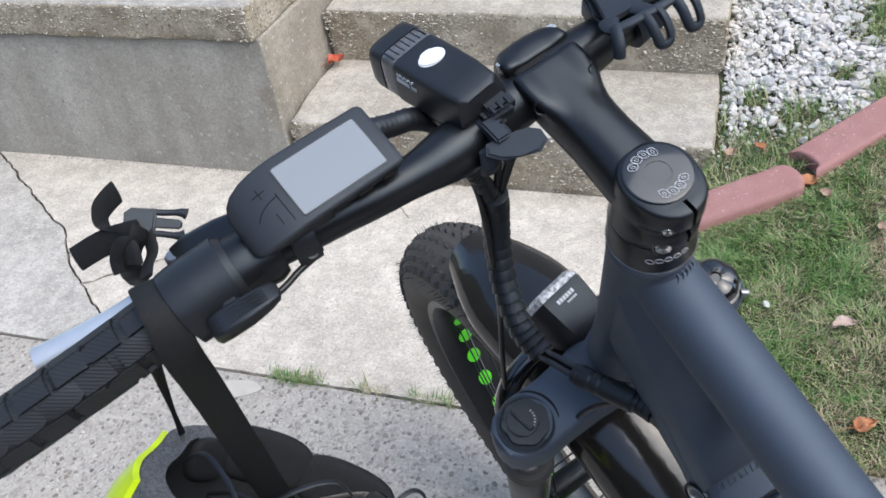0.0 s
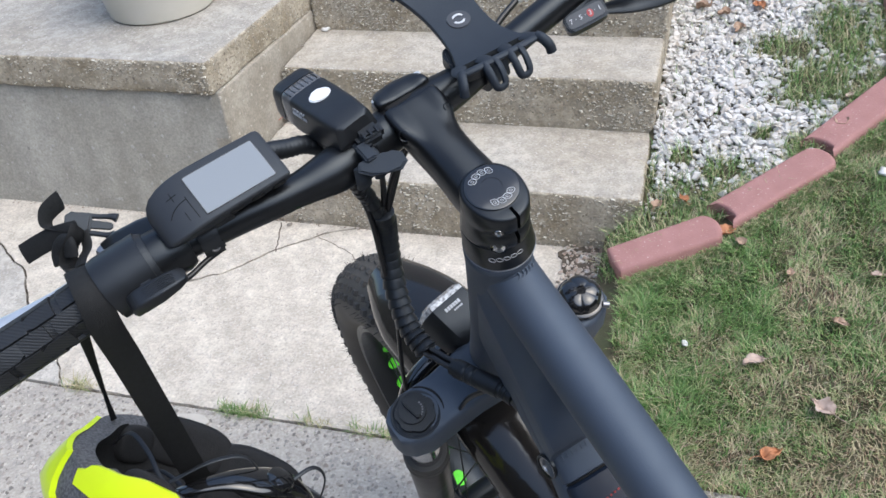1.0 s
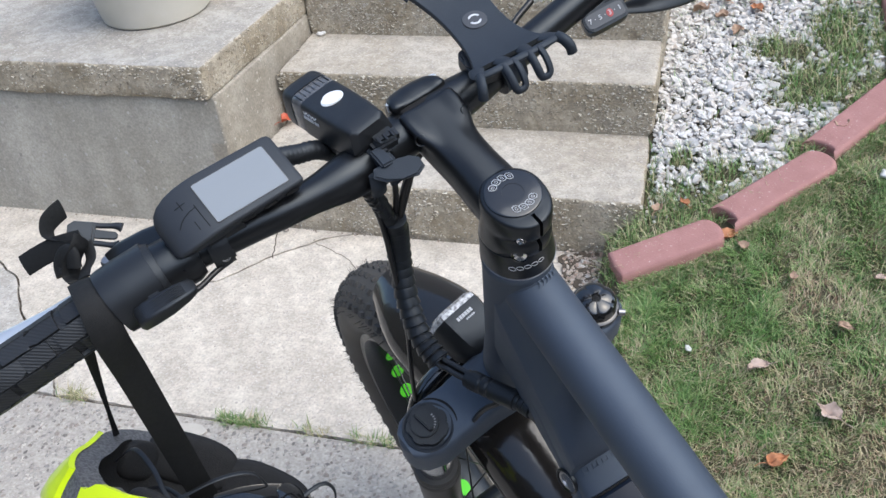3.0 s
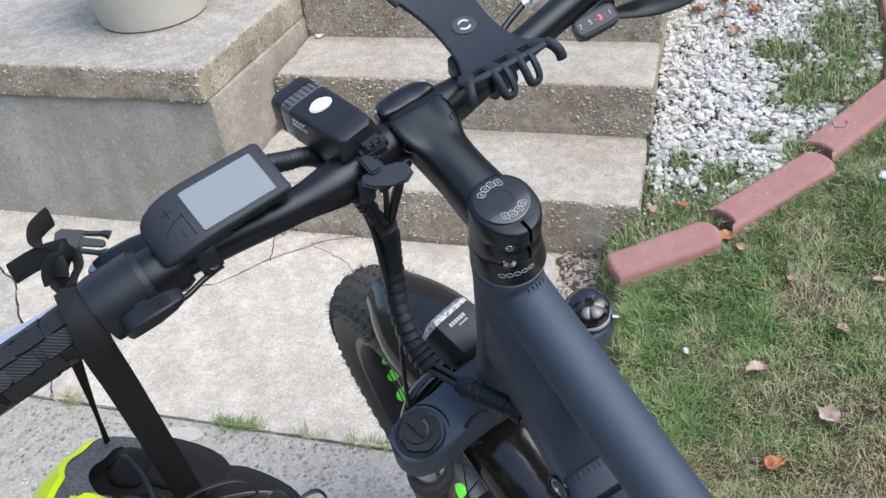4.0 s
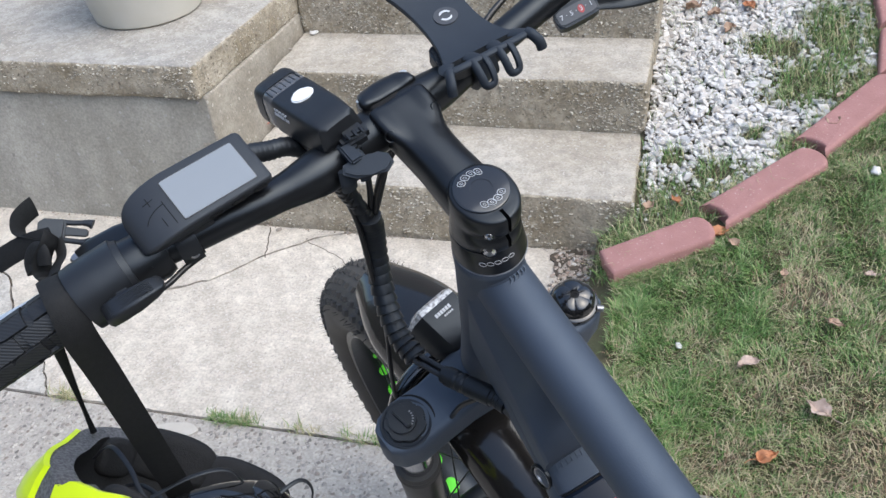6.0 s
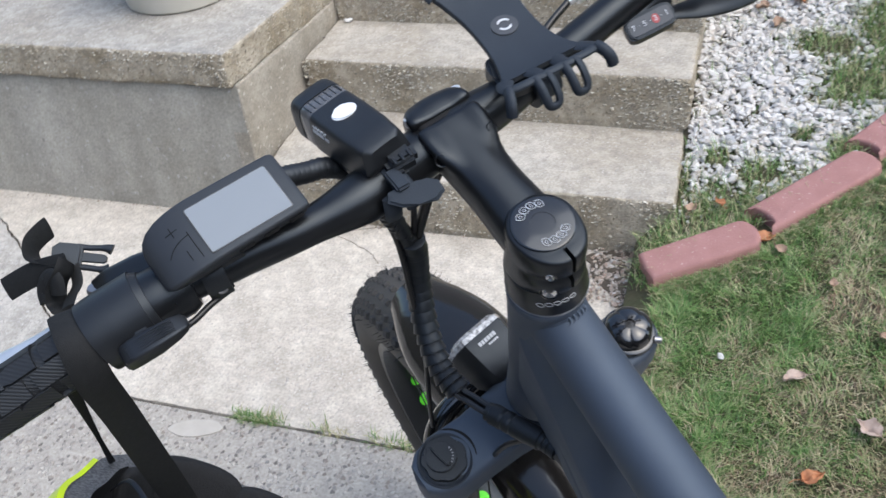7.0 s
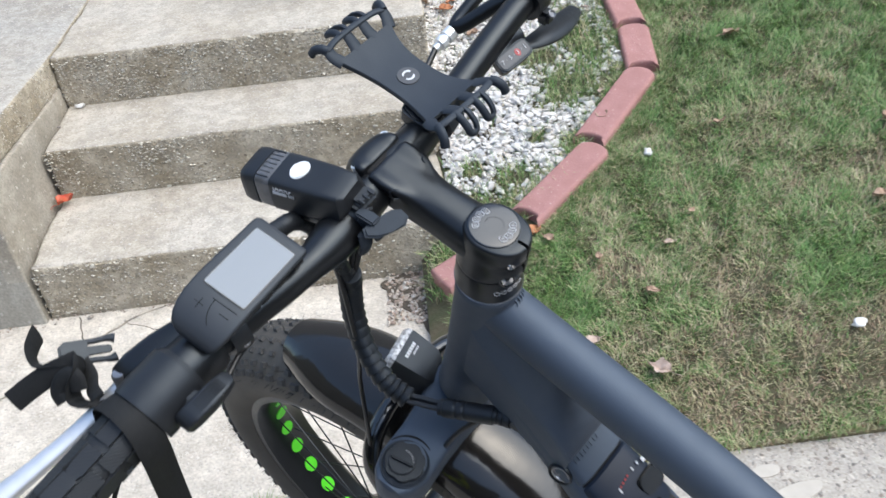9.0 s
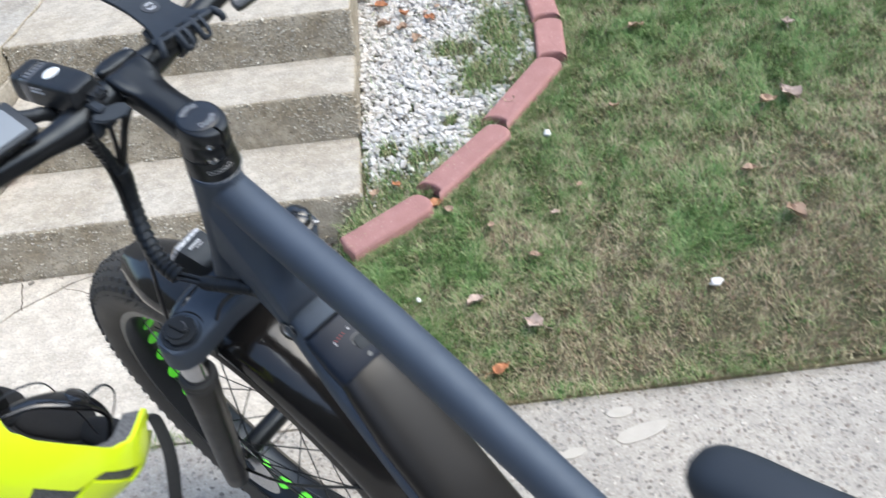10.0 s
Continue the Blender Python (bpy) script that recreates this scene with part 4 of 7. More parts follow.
for x in (-1, 1):
    bm = bmesh.new()
    hose(bm, [tt_axis(y) + Vector((x * 0.0163, 0, -0.0128)) for y in (-0.04, -0.055, -0.07, -0.082, -0.09)], bead(17, 0.0016, 0.0006), 130, 8)
    fp("weld", bm, M_FRAME, frame_ob, "", 70)
bm = bmesh.new()
rod(bm, BB + Vector((0, -0.0, 0.0)), (0, -0.612, -0.15), 0.0175, 0.0165, 24)
rod(bm, BB - Vector((0.04, 0, 0)), BB + Vector((0.04, 0, 0)), 0.024, seg=24)
fp("seat_tube", bm, M_FRAME, frame_ob)
for x in (-1, 1):
    bm = bmesh.new()
    hose(bm, [BB + Vector((x * 0.03, -0.01, 0)), BB + Vector((x * 0.075, -0.1, 0.03)), REAR + Vector((x * 0.075, 0.06, -0.02)), REAR + Vector((x * 0.085, 0, 0))], 0.011, 24, 12)
    fp("chain_stay", bm, M_FRAME, frame_ob)
    bm = bmesh.new()
    hose(bm, [(x * 0.015, -0.613, -0.2), (x * 0.06, -0.68, -0.21), (x * 0.075, -0.9, -0.29), REAR + Vector((x * 0.085, 0, 0))], 0.009, 24, 12)
    fp("seat_stay", bm, M_FRAME, frame_ob)

# battery set into the upper side of the down tube
bm = bmesh.new()
rings = []
for s, w, lift in ((0.176, 0.026, 0.050), (0.184, 0.0290, 0.0530), (0.21, 0.0335, 0.0550), (0.26, 0.0395, 0.0560), (0.33, 0.0420, 0.0560), (0.53, 0.0420, 0.0555), (0.548, 0.038, 0.048)):
    rings.append(ring_rect(DT0 + s * DTD + (lift - 0.012) * DTN, (1, 0, 0), DTN, w, 0.014, 2.9, 40))
loft(bm, rings)
battery = fp("battery", bm, M_CASE, bike, "removable black battery in the down tube")
bm = bmesh.new()
rings = []
for s, w, lift in ((0.1255, 0.0275, 0.046), (0.127, 0.0285, 0.0485), (0.14, 0.0295, 0.0515), (0.16, 0.0302, 0.0545), (0.178, 0.0300, 0.0565), (0.1835, 0.0292, 0.0558), (0.187, 0.0275, 0.051)):
    rings.append(ring_rect(DT0 + s * DTD + (lift - 0.012) * DTN, (1, 0, 0), DTN, w, 0.012, 3.6))
loft(bm, rings)
fp("battery_head", bm, M_HEAD, battery, "black control end of the battery, reflected sky blue in its colour")
tilt = Matrix.Rotation(math.atan2(DTD.z, -DTD.y), 4, 'X')


def on_tube(s, x=0.0, lift=0.0):
    """A pose on the upper side of the down tube: x right, y back along it, z out of it."""
    return FRAME @ frame_matrix((1, 0, 0), DTD, -Vector((1, 0, 0)).cross(DTD) if (Vector((1, 0, 0)).cross(DTD)).z < 0 else Vector((1, 0, 0)).cross(DTD), DT0 + s * DTD + lift * DTN + Vector((x, 0, 0)))


def on(name, bm, mat, parent, m, label="", sharp=38):
    return part(name, bm, mat, parent, label, m, sharp)


bm = bmesh.new()
slab(bm, oval(0, 0, 0.0115, 0.0085, 28, 4.5), 0, 0.0016, bevel=0.0008)
on("power_button", bm, M_PLASTIC, battery, on_tube(0.161, 0.018, 0.0542))
bm = bmesh.new()
slab(bm, oval(0, 0, 0.0128, 0.0098, 28, 4.5), -0.002, 0.0003, bevel=0.0002)
on("button_gap", bm, M_GLOSS, battery, on_tube(0.161, 0.018, 0.0542))
bm = bmesh.new()
for k in range(4):
    box(bm, (-0.006 + 0.0036 * k, -0.0005 * k, 0.0003), (0.0017, 0.0014, 0.0006))
on("charge_marks", bm, M_RED, battery, on_tube(0.1445, 0.0, 0.0523))
bm = bmesh.new()
for x, y, w, h in ((-0.0085, 0.001, 0.0014, 0.005), (0.012, -0.003, 0.0014, 0.003), (0.019, -0.003, 0.0016, 0.003), (0.026, -0.001, 0.0042, 0.0042), (-0.002, 0.0075, 0.0046, 0.0044)):
    box(bm, (x, y, 0.0003), (w, h, 0.0006))
on("charge_symbols", bm, M_MARK, battery, on_tube(0.1455, 0.0, 0.0524))
bm = bmesh.new()
turned(bm, (0, 0, 0), (0, 0, 1), [(0, 0.0026), (0.0007, 0.0026), (0.0008, 0.0)], 16)
on("led", bm, M_GLOSS, battery, on_tube(0.1765, 0.0115, 0.0563))
# cover plate in front of the battery with an illegible raised word
bm = bmesh.new()
rings = []
for s, w, lift in ((0.0865, 0.0262, 0.0445), (0.0885, 0.0272, 0.0470), (0.0950, 0.0276, 0.0474), (0.0956, 0.0270, 0.0462), (0.0968, 0.0270, 0.0462), (0.0974, 0.0277, 0.0474), (0.122, 0.0294, 0.0476), (0.1235, 0.0288, 0.0455)):
    rings.append(ring_rect(DT0 + s * DTD + (lift - 0.02) * DTN, (1, 0, 0), DTN, w, 0.02, 5.0))
loft(bm, rings)
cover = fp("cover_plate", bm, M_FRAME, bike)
bm = bmesh.new()
for k in range(8):
    box(bm, (-0.0165 + 0.0042 * k, 0.0, 0.0), (0.0009, 0.004, 0.0007))
    if k % 2 == 0:
        box(bm, (-0.015 + 0.0042 * k, 0.0017, 0.0), (0.0024, 0.0008, 0.0007))
on("raised_lettering", bm, M_FRAME, cover, on_tube(0.1030, -0.004, 0.0478))
# dark seams across the tube
for s, w, lift in ((0.0862, 0.0282, 0.0444), (0.1245, 0.0302, 0.0448)):
    bm = bmesh.new()
    ring = ring_rect(DT0 + s * DTD + (lift - 0.03) * DTN, (1, 0, 0), DTN, w, 0.03, 5.0, 48)
    upper = [p for p in ring if (p - DT0).dot(DTN) > 0.02]
    upper.sort(key=lambda p: p.x)
    hose(bm, upper, 0.0011, 60, 8)
    fp("seam", bm, M_SEAM, cover)
# lock on the left shoulder of the tube
bm = bmesh.new()
ln = (Vector((-0.97, 0, 0)) + 0.24 * DTN).normalized()
side = FRAME @ frame_matrix(DTD, ln.cross(DTD), ln, DT0 + 0.107 * DTD + 0.0325 * DTN + Vector((-0.0318, 0, 0)))
turned(bm, (0, 0, 0), (0, 0, 1), [(-0.012, 0.0106), (-0.0002, 0.0106), (0.0006, 0.0099), (0.0002, 0.0090), (-0.003, 0.0086), (-0.003, 0.0)], 30)
lock = on("lock", bm, M_BLACK, bike, side, "round key lock on the battery case")
bm = bmesh.new()
turned(bm, (0, 0, -0.004), (0, 0, 1), [(0, 0.0082), (0.0032, 0.0082), (0.0036, 0.0077), (0.0033, 0.0064), (0.0018, 0.0058), (0.0022, 0.0050), (0.0022, 0.0)], 28)
box(bm, (0, 0, -0.0016), (0.0012, 0.006, 0.0012))
on("lock_cylinder", bm, M_STEEL2, lock, side)

def loop_mark(bm, rx, ry, r, m):
    """A thin rounded loop, leaning a little, lying on a surface."""
    pts = [m @ Vector((x, y + 0.25 * x, 0)) for x, y in oval(0, 0, rx, ry, 16, 2.8)]
    hose(bm, pts + pts[:1], r, 40, 6, cap=False)


# headset collar with plain marks in place of its lettering
bm = bmesh.new()
loft(bm, [[(0.0033 * u + q * math.cos(a), -0.0018 * u + q * math.sin(a), z) for a in [k * math.tau / 48 for k in range(48)]] for u, z, q in ((0.3, -0.0385, 0.0215), (0.3, -0.0389, 0.0232), (0.4, -0.0415, 0.0241), (0.8, -0.056, 0.0250), (0.9, -0.0595, 0.0254), (1.0, -0.0625, 0.0256), (1.0, -0.0633, 0.0246))])
collar = sp("headset_collar", bm, M_BLACK, bike)
for k in range(5):
    bm = bmesh.new()
    a = radians(-133 + 11.5 * k)
    m = Matrix.Translation((0.0018, -0.001, 0)) @ Matrix.Rotation(a, 4, 'Z') @ Matrix.Translation((0.0249, 0, -0.0495 + 0.0005 * k)) @ Matrix.Rotation(radians(90), 4, 'Y') @ Matrix.Rotation(radians(14), 4, 'Z')
    loop_mark(bm, 0.0023, 0.0019, 0.00022, m @ Matrix.Translation((0, 0, 0.0002)))
    sp("collar_mark", bm, M_MARK, collar)
bm = bmesh.new()
turned(bm, (0.0033, -0.0018, -0.0630), (0, 0, -1), [(0, 0.0252), (0.0007, 0.0260), (0.0014, 0.0252)], 48)
sp("headset_ring", bm, M_STEEL2, collar)

# stem: an egg-shaped head split at the back, and the arm to the bar
STEM_B = Vector((-0.003, 0.089, -0.0085))


def stem_ring(z, lobe, r=0.0208, slot=0.00125, deep=0.0192):
    """Outline of the stem's head at one height: round in front, drawn out at the back, with the slot."""
    pts = []
    for k in range(61):
        a = radians(-86.5 + 353 * k / 60)
        back = max(0.0, -math.sin(a))
        q = r + lobe * back ** 2.2
        pts.append((q * math.cos(a), q * math.sin(a), z))
    ye = -math.sqrt(max(0.0, (r + lobe) ** 2 - slot * slot))
    return pts + [(-slot, ye, z), (-slot, -deep, z), (slot, -deep, z), (slot, ye, z)]


bm = bmesh.new()
loft(bm, [stem_ring(z, lobe, r) for z, lobe, r in ((0.0, 0.0062, 0.0192), (-0.0006, 0.0068, 0.0201), (-0.0018, 0.0072, 0.0208), (-0.012, 0.0074, 0.0212), (-0.0158, 0.0066, 0.0213), (-0.0178, 0.0042, 0.0213), (-0.0198, 0.0036, 0.0214), (-0.0215, 0.0048, 0.0214), (-0.0235, 0.0068, 0.0215), (-0.032, 0.0066, 0.0218), (-0.0355, 0.004, 0.022), (-0.038, 0.001, 0.0222), (-0.0395, 0.0, 0.0216))])
STEM_A = Vector((0, 0, -0.0195))
d = (STEM_B - STEM_A).normalized()


def stem_section(s, w, h, bulge):
    """One cross-section of the stem's arm; the upper corners swell into shoulders towards the bar."""
    c, up = STEM_A + s * d, Vector((0, -d.z, d.y))
    ring = []
    for k in range(64):
        a = k * math.tau / 64
        q = bulge * (math.exp(-(((a - radians(44)) / 0.30) ** 2)) + math.exp(-(((a - radians(136)) / 0.30) ** 2)))
        x, z = math.cos(a), math.sin(a)
        x, z = math.copysign(abs(x) ** 0.87, x), math.copysign(abs(z) ** 0.87, z)
        ring.append(c + Vector((x * (w + q), 0, 0)) + up * z * (h + q * 0.8))
    return ring


loft(bm, [stem_section(*row) for row in ((0.0, 0.0195, 0.0172, 0), (0.014, 0.0194, 0.0172, 0), (0.024, 0.0188, 0.0170, 0), (0.038, 0.0180, 0.0168, 0), (0.048, 0.0180, 0.0167, 0.0002), (0.056, 0.0182, 0.0166, 0.0010), (0.062, 0.0184, 0.0165, 0.0030), (0.068, 0.0186, 0.0164, 0.0062), (0.074, 0.0186, 0.0164, 0.0084), (0.081, 0.0186, 0.0165, 0.0090), (0.0885, 0.0186, 0.0167, 0.0088), (0.0912, 0.0183, 0.0165, 0.0080), (0.0923, 0.0176, 0.0156, 0.0062))])
stem = sp("stem", bm, M_BLACK, bike, "black anodised handlebar stem", 50)
bm = bmesh.new()
loft(bm, [stem_section(*row) for row in ((0.0955, 0.0176, 0.0156, 0.0062), (0.0963, 0.0183, 0.0166, 0.0078), (0.0985, 0.0188, 0.0170, 0.0084), (0.103, 0.0190, 0.0170, 0.0072), (0.107, 0.0194, 0.0164, 0.0042), (0.1105, 0.0182, 0.0142, 0.0026), (0.113, 0.0160, 0.0110, 0.0010), (0.1140, 0.0130, 0.0080, 0))])
plate = sp("face_plate", bm, M_BLACK, stem, "", 50)
bm = bmesh.new()
loft(bm, [stem_section(*row) for row in ((0.0915, 0.0174, 0.0154, 0.0052), (0.0962, 0.0174, 0.0154, 0.0052))])
sp("clamp_gap", bm, M_SEAM, stem)
for x, y, z in ((-0.0210, 0.1015, 0.0066), (0.0135, 0.1040, 0.0066)):
    bm = bmesh.new()
    turned(bm, (x, y, z), (0, 0.5, 0.86), [(-0.004, 0.0036), (0.0008, 0.0036), (0.0014, 0.0028), (0.001, 0.0018), (0.001, 0.0)], 18)
    sp("clamp_bolt", bm, M_BOLT, plate, "bright clamp bolt")
for x, y, z, q in ((-0.0212, 0.0672, 0.0030, -1), (0.0150, 0.0680, 0.0040, 1)):
    bm = bmesh.new()
    turned(bm, (x, y, z), (q * 0.45, -0.62, 0.62), [(-0.006, 0.0042), (0.0004, 0.0042), (0.0008, 0.0037), (0.0003, 0.0032), (-0.0030, 0.0029), (-0.0031, 0.0)], 24)
    sp("bolt_recess", bm, M_BLACK, stem)
bm = bmesh.new()
rod(bm, (0.0136, 0.0905, 0.0035), (0.0136, 0.0965, 0.0040), 0.0024, seg=12)
sp("bolt_thread", bm, M_BLUE, stem, "blue thread-locked bolt shank")
# pinch bolts beside the slot at the back of the stem
for z, r in ((-0.0128, 0.0026), (-0.0305, 0.0042)):
    bm = bmesh.new()
    c = Vector((-0.0125, -0.0235, z))
    turned(bm, c, (-0.62, -0.72, 0.3), [(-0.006, r * 1.35), (0.0, r * 1.35), (0.0004, r * 1.15), (-0.0016, r * 1.1), (-0.0016, 0.0)], 20)
    sp("bolt_recess", bm, M_GLOSS, stem)
    bm = bmesh.new()
    turned(bm, c, (-0.62, -0.72, 0.3), [(-0.003, r), (0.0004, r), (0.0009, r * 0.85), (0.0003, r * 0.5), (-0.0006, 0.0)], 18)
    sp("pinch_bolt", bm, M_STEEL, stem, "silver pinch bolt")
bm = bmesh.new()
turned(bm, (0, 0, -0.001), (0, 0, 1), [(0, 0.0181), (0.0017, 0.0181), (0.0022, 0.0176), (0.0023, 0.0171), (0.0023, 0.0070), (0.0021, 0.0068), (0.0021, 0.0066), (0.0021, 0.0)], 44)
cap = sp("top_cap", bm, M_GLOSS, stem)
for mid in (95, 275):
    for k in range(4):
        bm = bmesh.new()
        a = radians(mid - 33 + 22 * k)
        m = Matrix.Rotation(a, 4, 'Z') @ Matrix.Translation((0.0126, 0, 0.0016)) @ Matrix.Rotation(radians(8), 4, 'Z')
        loop_mark(bm, 0.0024, 0.0021, 0.00018, m)
        loop_mark(bm, 0.0010, 0.0007, 0.00014, m)
        sp("cap_mark", bm, M_MARK, cap)

# handlebar
BAR = [(-0.352, 0.09, -0.020), (-0.28, 0.09, -0.014), (-0.2, 0.0905, -0.006), (-0.15, 0.0865, -0.006), (-0.115, 0.0822, -0.0064), (-0.085, 0.0818, -0.0095), (-0.06, 0.084, -0.0125), (-0.035, 0.087, -0.0115), (0, 0.089, -0.0085), (0.04, 0.089, -0.006), (0.09, 0.092, 0.002), (0.14, 0.0955, 0.010), (0.19, 0.097, 0.017), (0.27, 0.0925, 0.024), (0.352, 0.088, 0.03)]
BAR_PATH = smooth_path(BAR, 240)


def bar_at(x):
    p = min(BAR_PATH, key=lambda q: abs(q.x - x))
    k = BAR_PATH.index(p)
    d = (BAR_PATH[min(k + 2, 240)] - BAR_PATH[max(k - 2, 0)]).normalized()
    return p, d


def bar_radius(s):
    x = abs(-0.352 + 0.704 * s)
    t = min(1, max(0, (x - 0.06) / 0.075))
    return 0.0159 - 0.0046 * t * t * (3 - 2 * t)


bm = bmesh.new()
hose(bm, BAR, bar_radius, 90, 24)
bar = sp("handlebar", bm, M_BLACK, bike, "black alloy riser handlebar")


def collar_on_bar(bm, x0, x1, profile, seg=28):
    """Rings round the bar between two places; profile rows (0..1, radius)."""
    rings = []
    for t, r in profile:
        p, d = bar_at(x0 + (x1 - x0) * t)
        u = Vector((0, 0, 1)) - d * d.z
        u.normalize()
        v = d.cross(u)
        rings.append([p + r * (math.cos(a) * u + math.sin(a) * v) for a in [j * math.tau / seg for j in range(seg)]])
    loft(bm, rings)


def grip(x0, x1):
    bm = bmesh.new()
    collar_on_bar(bm, x0, x1, [(0, 0.013), (0.01, 0.0150), (0.05, 0.0150), (0.5, 0.0150), (0.95, 0.0160), (0.985, 0.0165), (1.0, 0.014), (1.0, 0.002)])
    g = sp("grip", bm, M_GRIP, bar, "ribbed black rubber grip")
    bm = bmesh.new()
    pitch = (x1 - x0) / 5.6
    for row in range(9):
        a0 = row * math.tau / 9
        for k in range(-1, 6):
            xc = x0 + pitch * (k + 0.62 + (0.5 if row % 2 else 0.0))
            rim = []
            for u, v in ((-0.47, -0.36), (-0.40, -0.475), (0.37, -0.475), (0.475, -0.28), (0.475, 0.36), (0.40, 0.475), (-0.37, 0.475), (-0.475, 0.28)):
                x = xc + u * pitch
                lo_x, hi_x = min(x0, x1) + 0.006, max(x0, x1) - 0.006
                rim.append((min(hi_x, max(lo_x, x)), a0 + v * math.tau / 9))
            if max(q[0] for q in rim) - min(q[0] for q in rim) < 0.006:
                continue
            cx, ca = sum(q[0] for q in rim) / 8, sum(q[1] for q in rim) / 8
            loops = []
            for r, shrink in ((0.0145, 1.0), (0.0168, 0.985), (0.0173, 0.93)):
                loop = []
                for x, a in rim:
                    p, d = bar_at(cx + (x - cx) * shrink)
                    u = (Vector((0, 0, 1)) - d * d.z).normalized()
                    aa = ca + (a - ca) * shrink
                    loop.append(bm.verts.new(p + r * (math.cos(aa) * u + math.sin(aa) * d.cross(u))))
                loops.append(loop)
            bm.faces.new(loops[2])
            for la, lb in zip(loops, loops[1:]):
                for i in range(8):
                    bm.faces.new((la[i], la[(i + 1) % 8], lb[(i + 1) % 8], lb[i]))
    sp("grip_pattern", bm, M_GRIP, g)


grip(-0.236, -0.352)
grip(0.236, 0.352)
# thumb throttle on the left
bm = bmesh.new()
collar_on_bar(bm, -0.2335, -0.199, [(0, 0.012), (0.0, 0.0195), (0.05, 0.0212), (0.12, 0.0216), (0.40, 0.0216), (0.41, 0.0211), (0.43, 0.0211), (0.44, 0.0216), (0.90, 0.0213), (0.97, 0.0203), (1, 0.0185), (1, 0.012)], 44)
throttle = sp("throttle", bm, M_PLASTIC, bike, "black thumb throttle beside the grip")
bm = bmesh.new()
rings = []
for x, y, z, w, h in ((-0.2250, 0.0650, -0.003, 0.0045, 0.0032), (-0.2230, 0.0640, -0.001, 0.0064, 0.0050), (-0.217, 0.0630, 0.001, 0.0069, 0.0054), (-0.205, 0.0620, 0.0025, 0.0068, 0.0052), (-0.194, 0.0622, 0.003, 0.0060, 0.0040), (-0.1885, 0.0626, 0.003, 0.0050, 0.0026), (-0.1865, 0.063, 0.003, 0.0025, 0.0012)):
    rings.append([(x, y + w * c, z + h * q) for c, q in oval(0, 0, 1, 1, 28, 6.0)])
loft(bm, rings)
paddle = sp("throttle_paddle", bm, M_PLASTIC, throttle, "", 50)
bm = bmesh.new()
for k in range(6):
    hose(bm, [(x, 0.0658 - 0.0014 * k, z - 0.0006) for x, z in ((-0.221, 0.0052), (-0.212, 0.0073), (-0.2, 0.0085), (-0.1935, 0.0074))], 0.0005, 14, 6)
sp("rib", bm, M_PLASTIC, paddle)
bm = bmesh.new()
box(bm, (-0.2095, 0.0705, 0.001), (0.009, 0.006, 0.006), None, 0.0012)
rod(bm, (-0.214, 0.082, -0.012), (-0.2125, 0.066, -0.003), 0.0055, seg=14)
sp("paddle_arm", bm, M_PLASTIC, throttle)
bm = bmesh.new()
collar_on_bar(bm, -0.1985, -0.176, [(0, 0.0115), (0, 0.0166), (0.08, 0.0175), (0.85, 0.0172), (0.95, 0.016), (1, 0.0145), (1, 0.0115)], 32)
sp("lever_clamp", bm, M_BLACK, bike)
bm = bmesh.new()
hose(bm, [(-0.2, 0.07, -0.012), (-0.186, 0.0695, -0.012), (-0.172, 0.074, -0.013), (-0.158, 0.078, -0.016)], 0.0019, 20, 10)
sp("throttle_cable", bm, M_CABLE, throttle)
# left brake lever, bright blade
bm = bmesh.new()
hose(bm, [(-0.222, 0.1205, -0.022), (-0.235, 0.1225, -0.0265), (-0.25, 0.1245, -0.032), (-0.27, 0.1270, -0.0365), (-0.295, 0.1315, -0.041), (-0.316, 0.1355, -0.0445)], lambda t: 0.0025 + 0.0012 * t ** 3, 34, 16, 2.1, (0, 1, 0.2))
lever = sp("brake_lever", bm, M_LEVER, bike, "polished silver brake lever")
bm = bmesh.new()
rings = []
for x, y, z, w, h in ((-0.1585, 0.1015, -0.0065, 0.005, 0.005), (-0.161, 0.102, -0.006, 0.0085, 0.009), (-0.175, 0.1065, -0.0075, 0.0102, 0.0112), (-0.195, 0.113, -0.0105, 0.0106, 0.0116), (-0.212, 0.1185, -0.0145, 0.0098, 0.0104), (-0.222, 0.121, -0.0175, 0.0080, 0.0084), (-0.2255, 0.122, -0.019, 0.004, 0.004)):
    rings.append([(x, y + w * c, z + h * q) for c, q in oval(0, 0, 1, 1, 24, 3.2)])
loft(bm, rings)
sp("lever_body", bm, M_BLACK, lever, "", 50)
bm = bmesh.new()
turned(bm, (-0.2235, 0.1195, -0.021), (0.1, 0.2, 1), [(-0.011, 0.0046), (0.0105, 0.0046), (0.012, 0.0036)], 16)
sp("pivot", bm, M_STEEL2, lever)

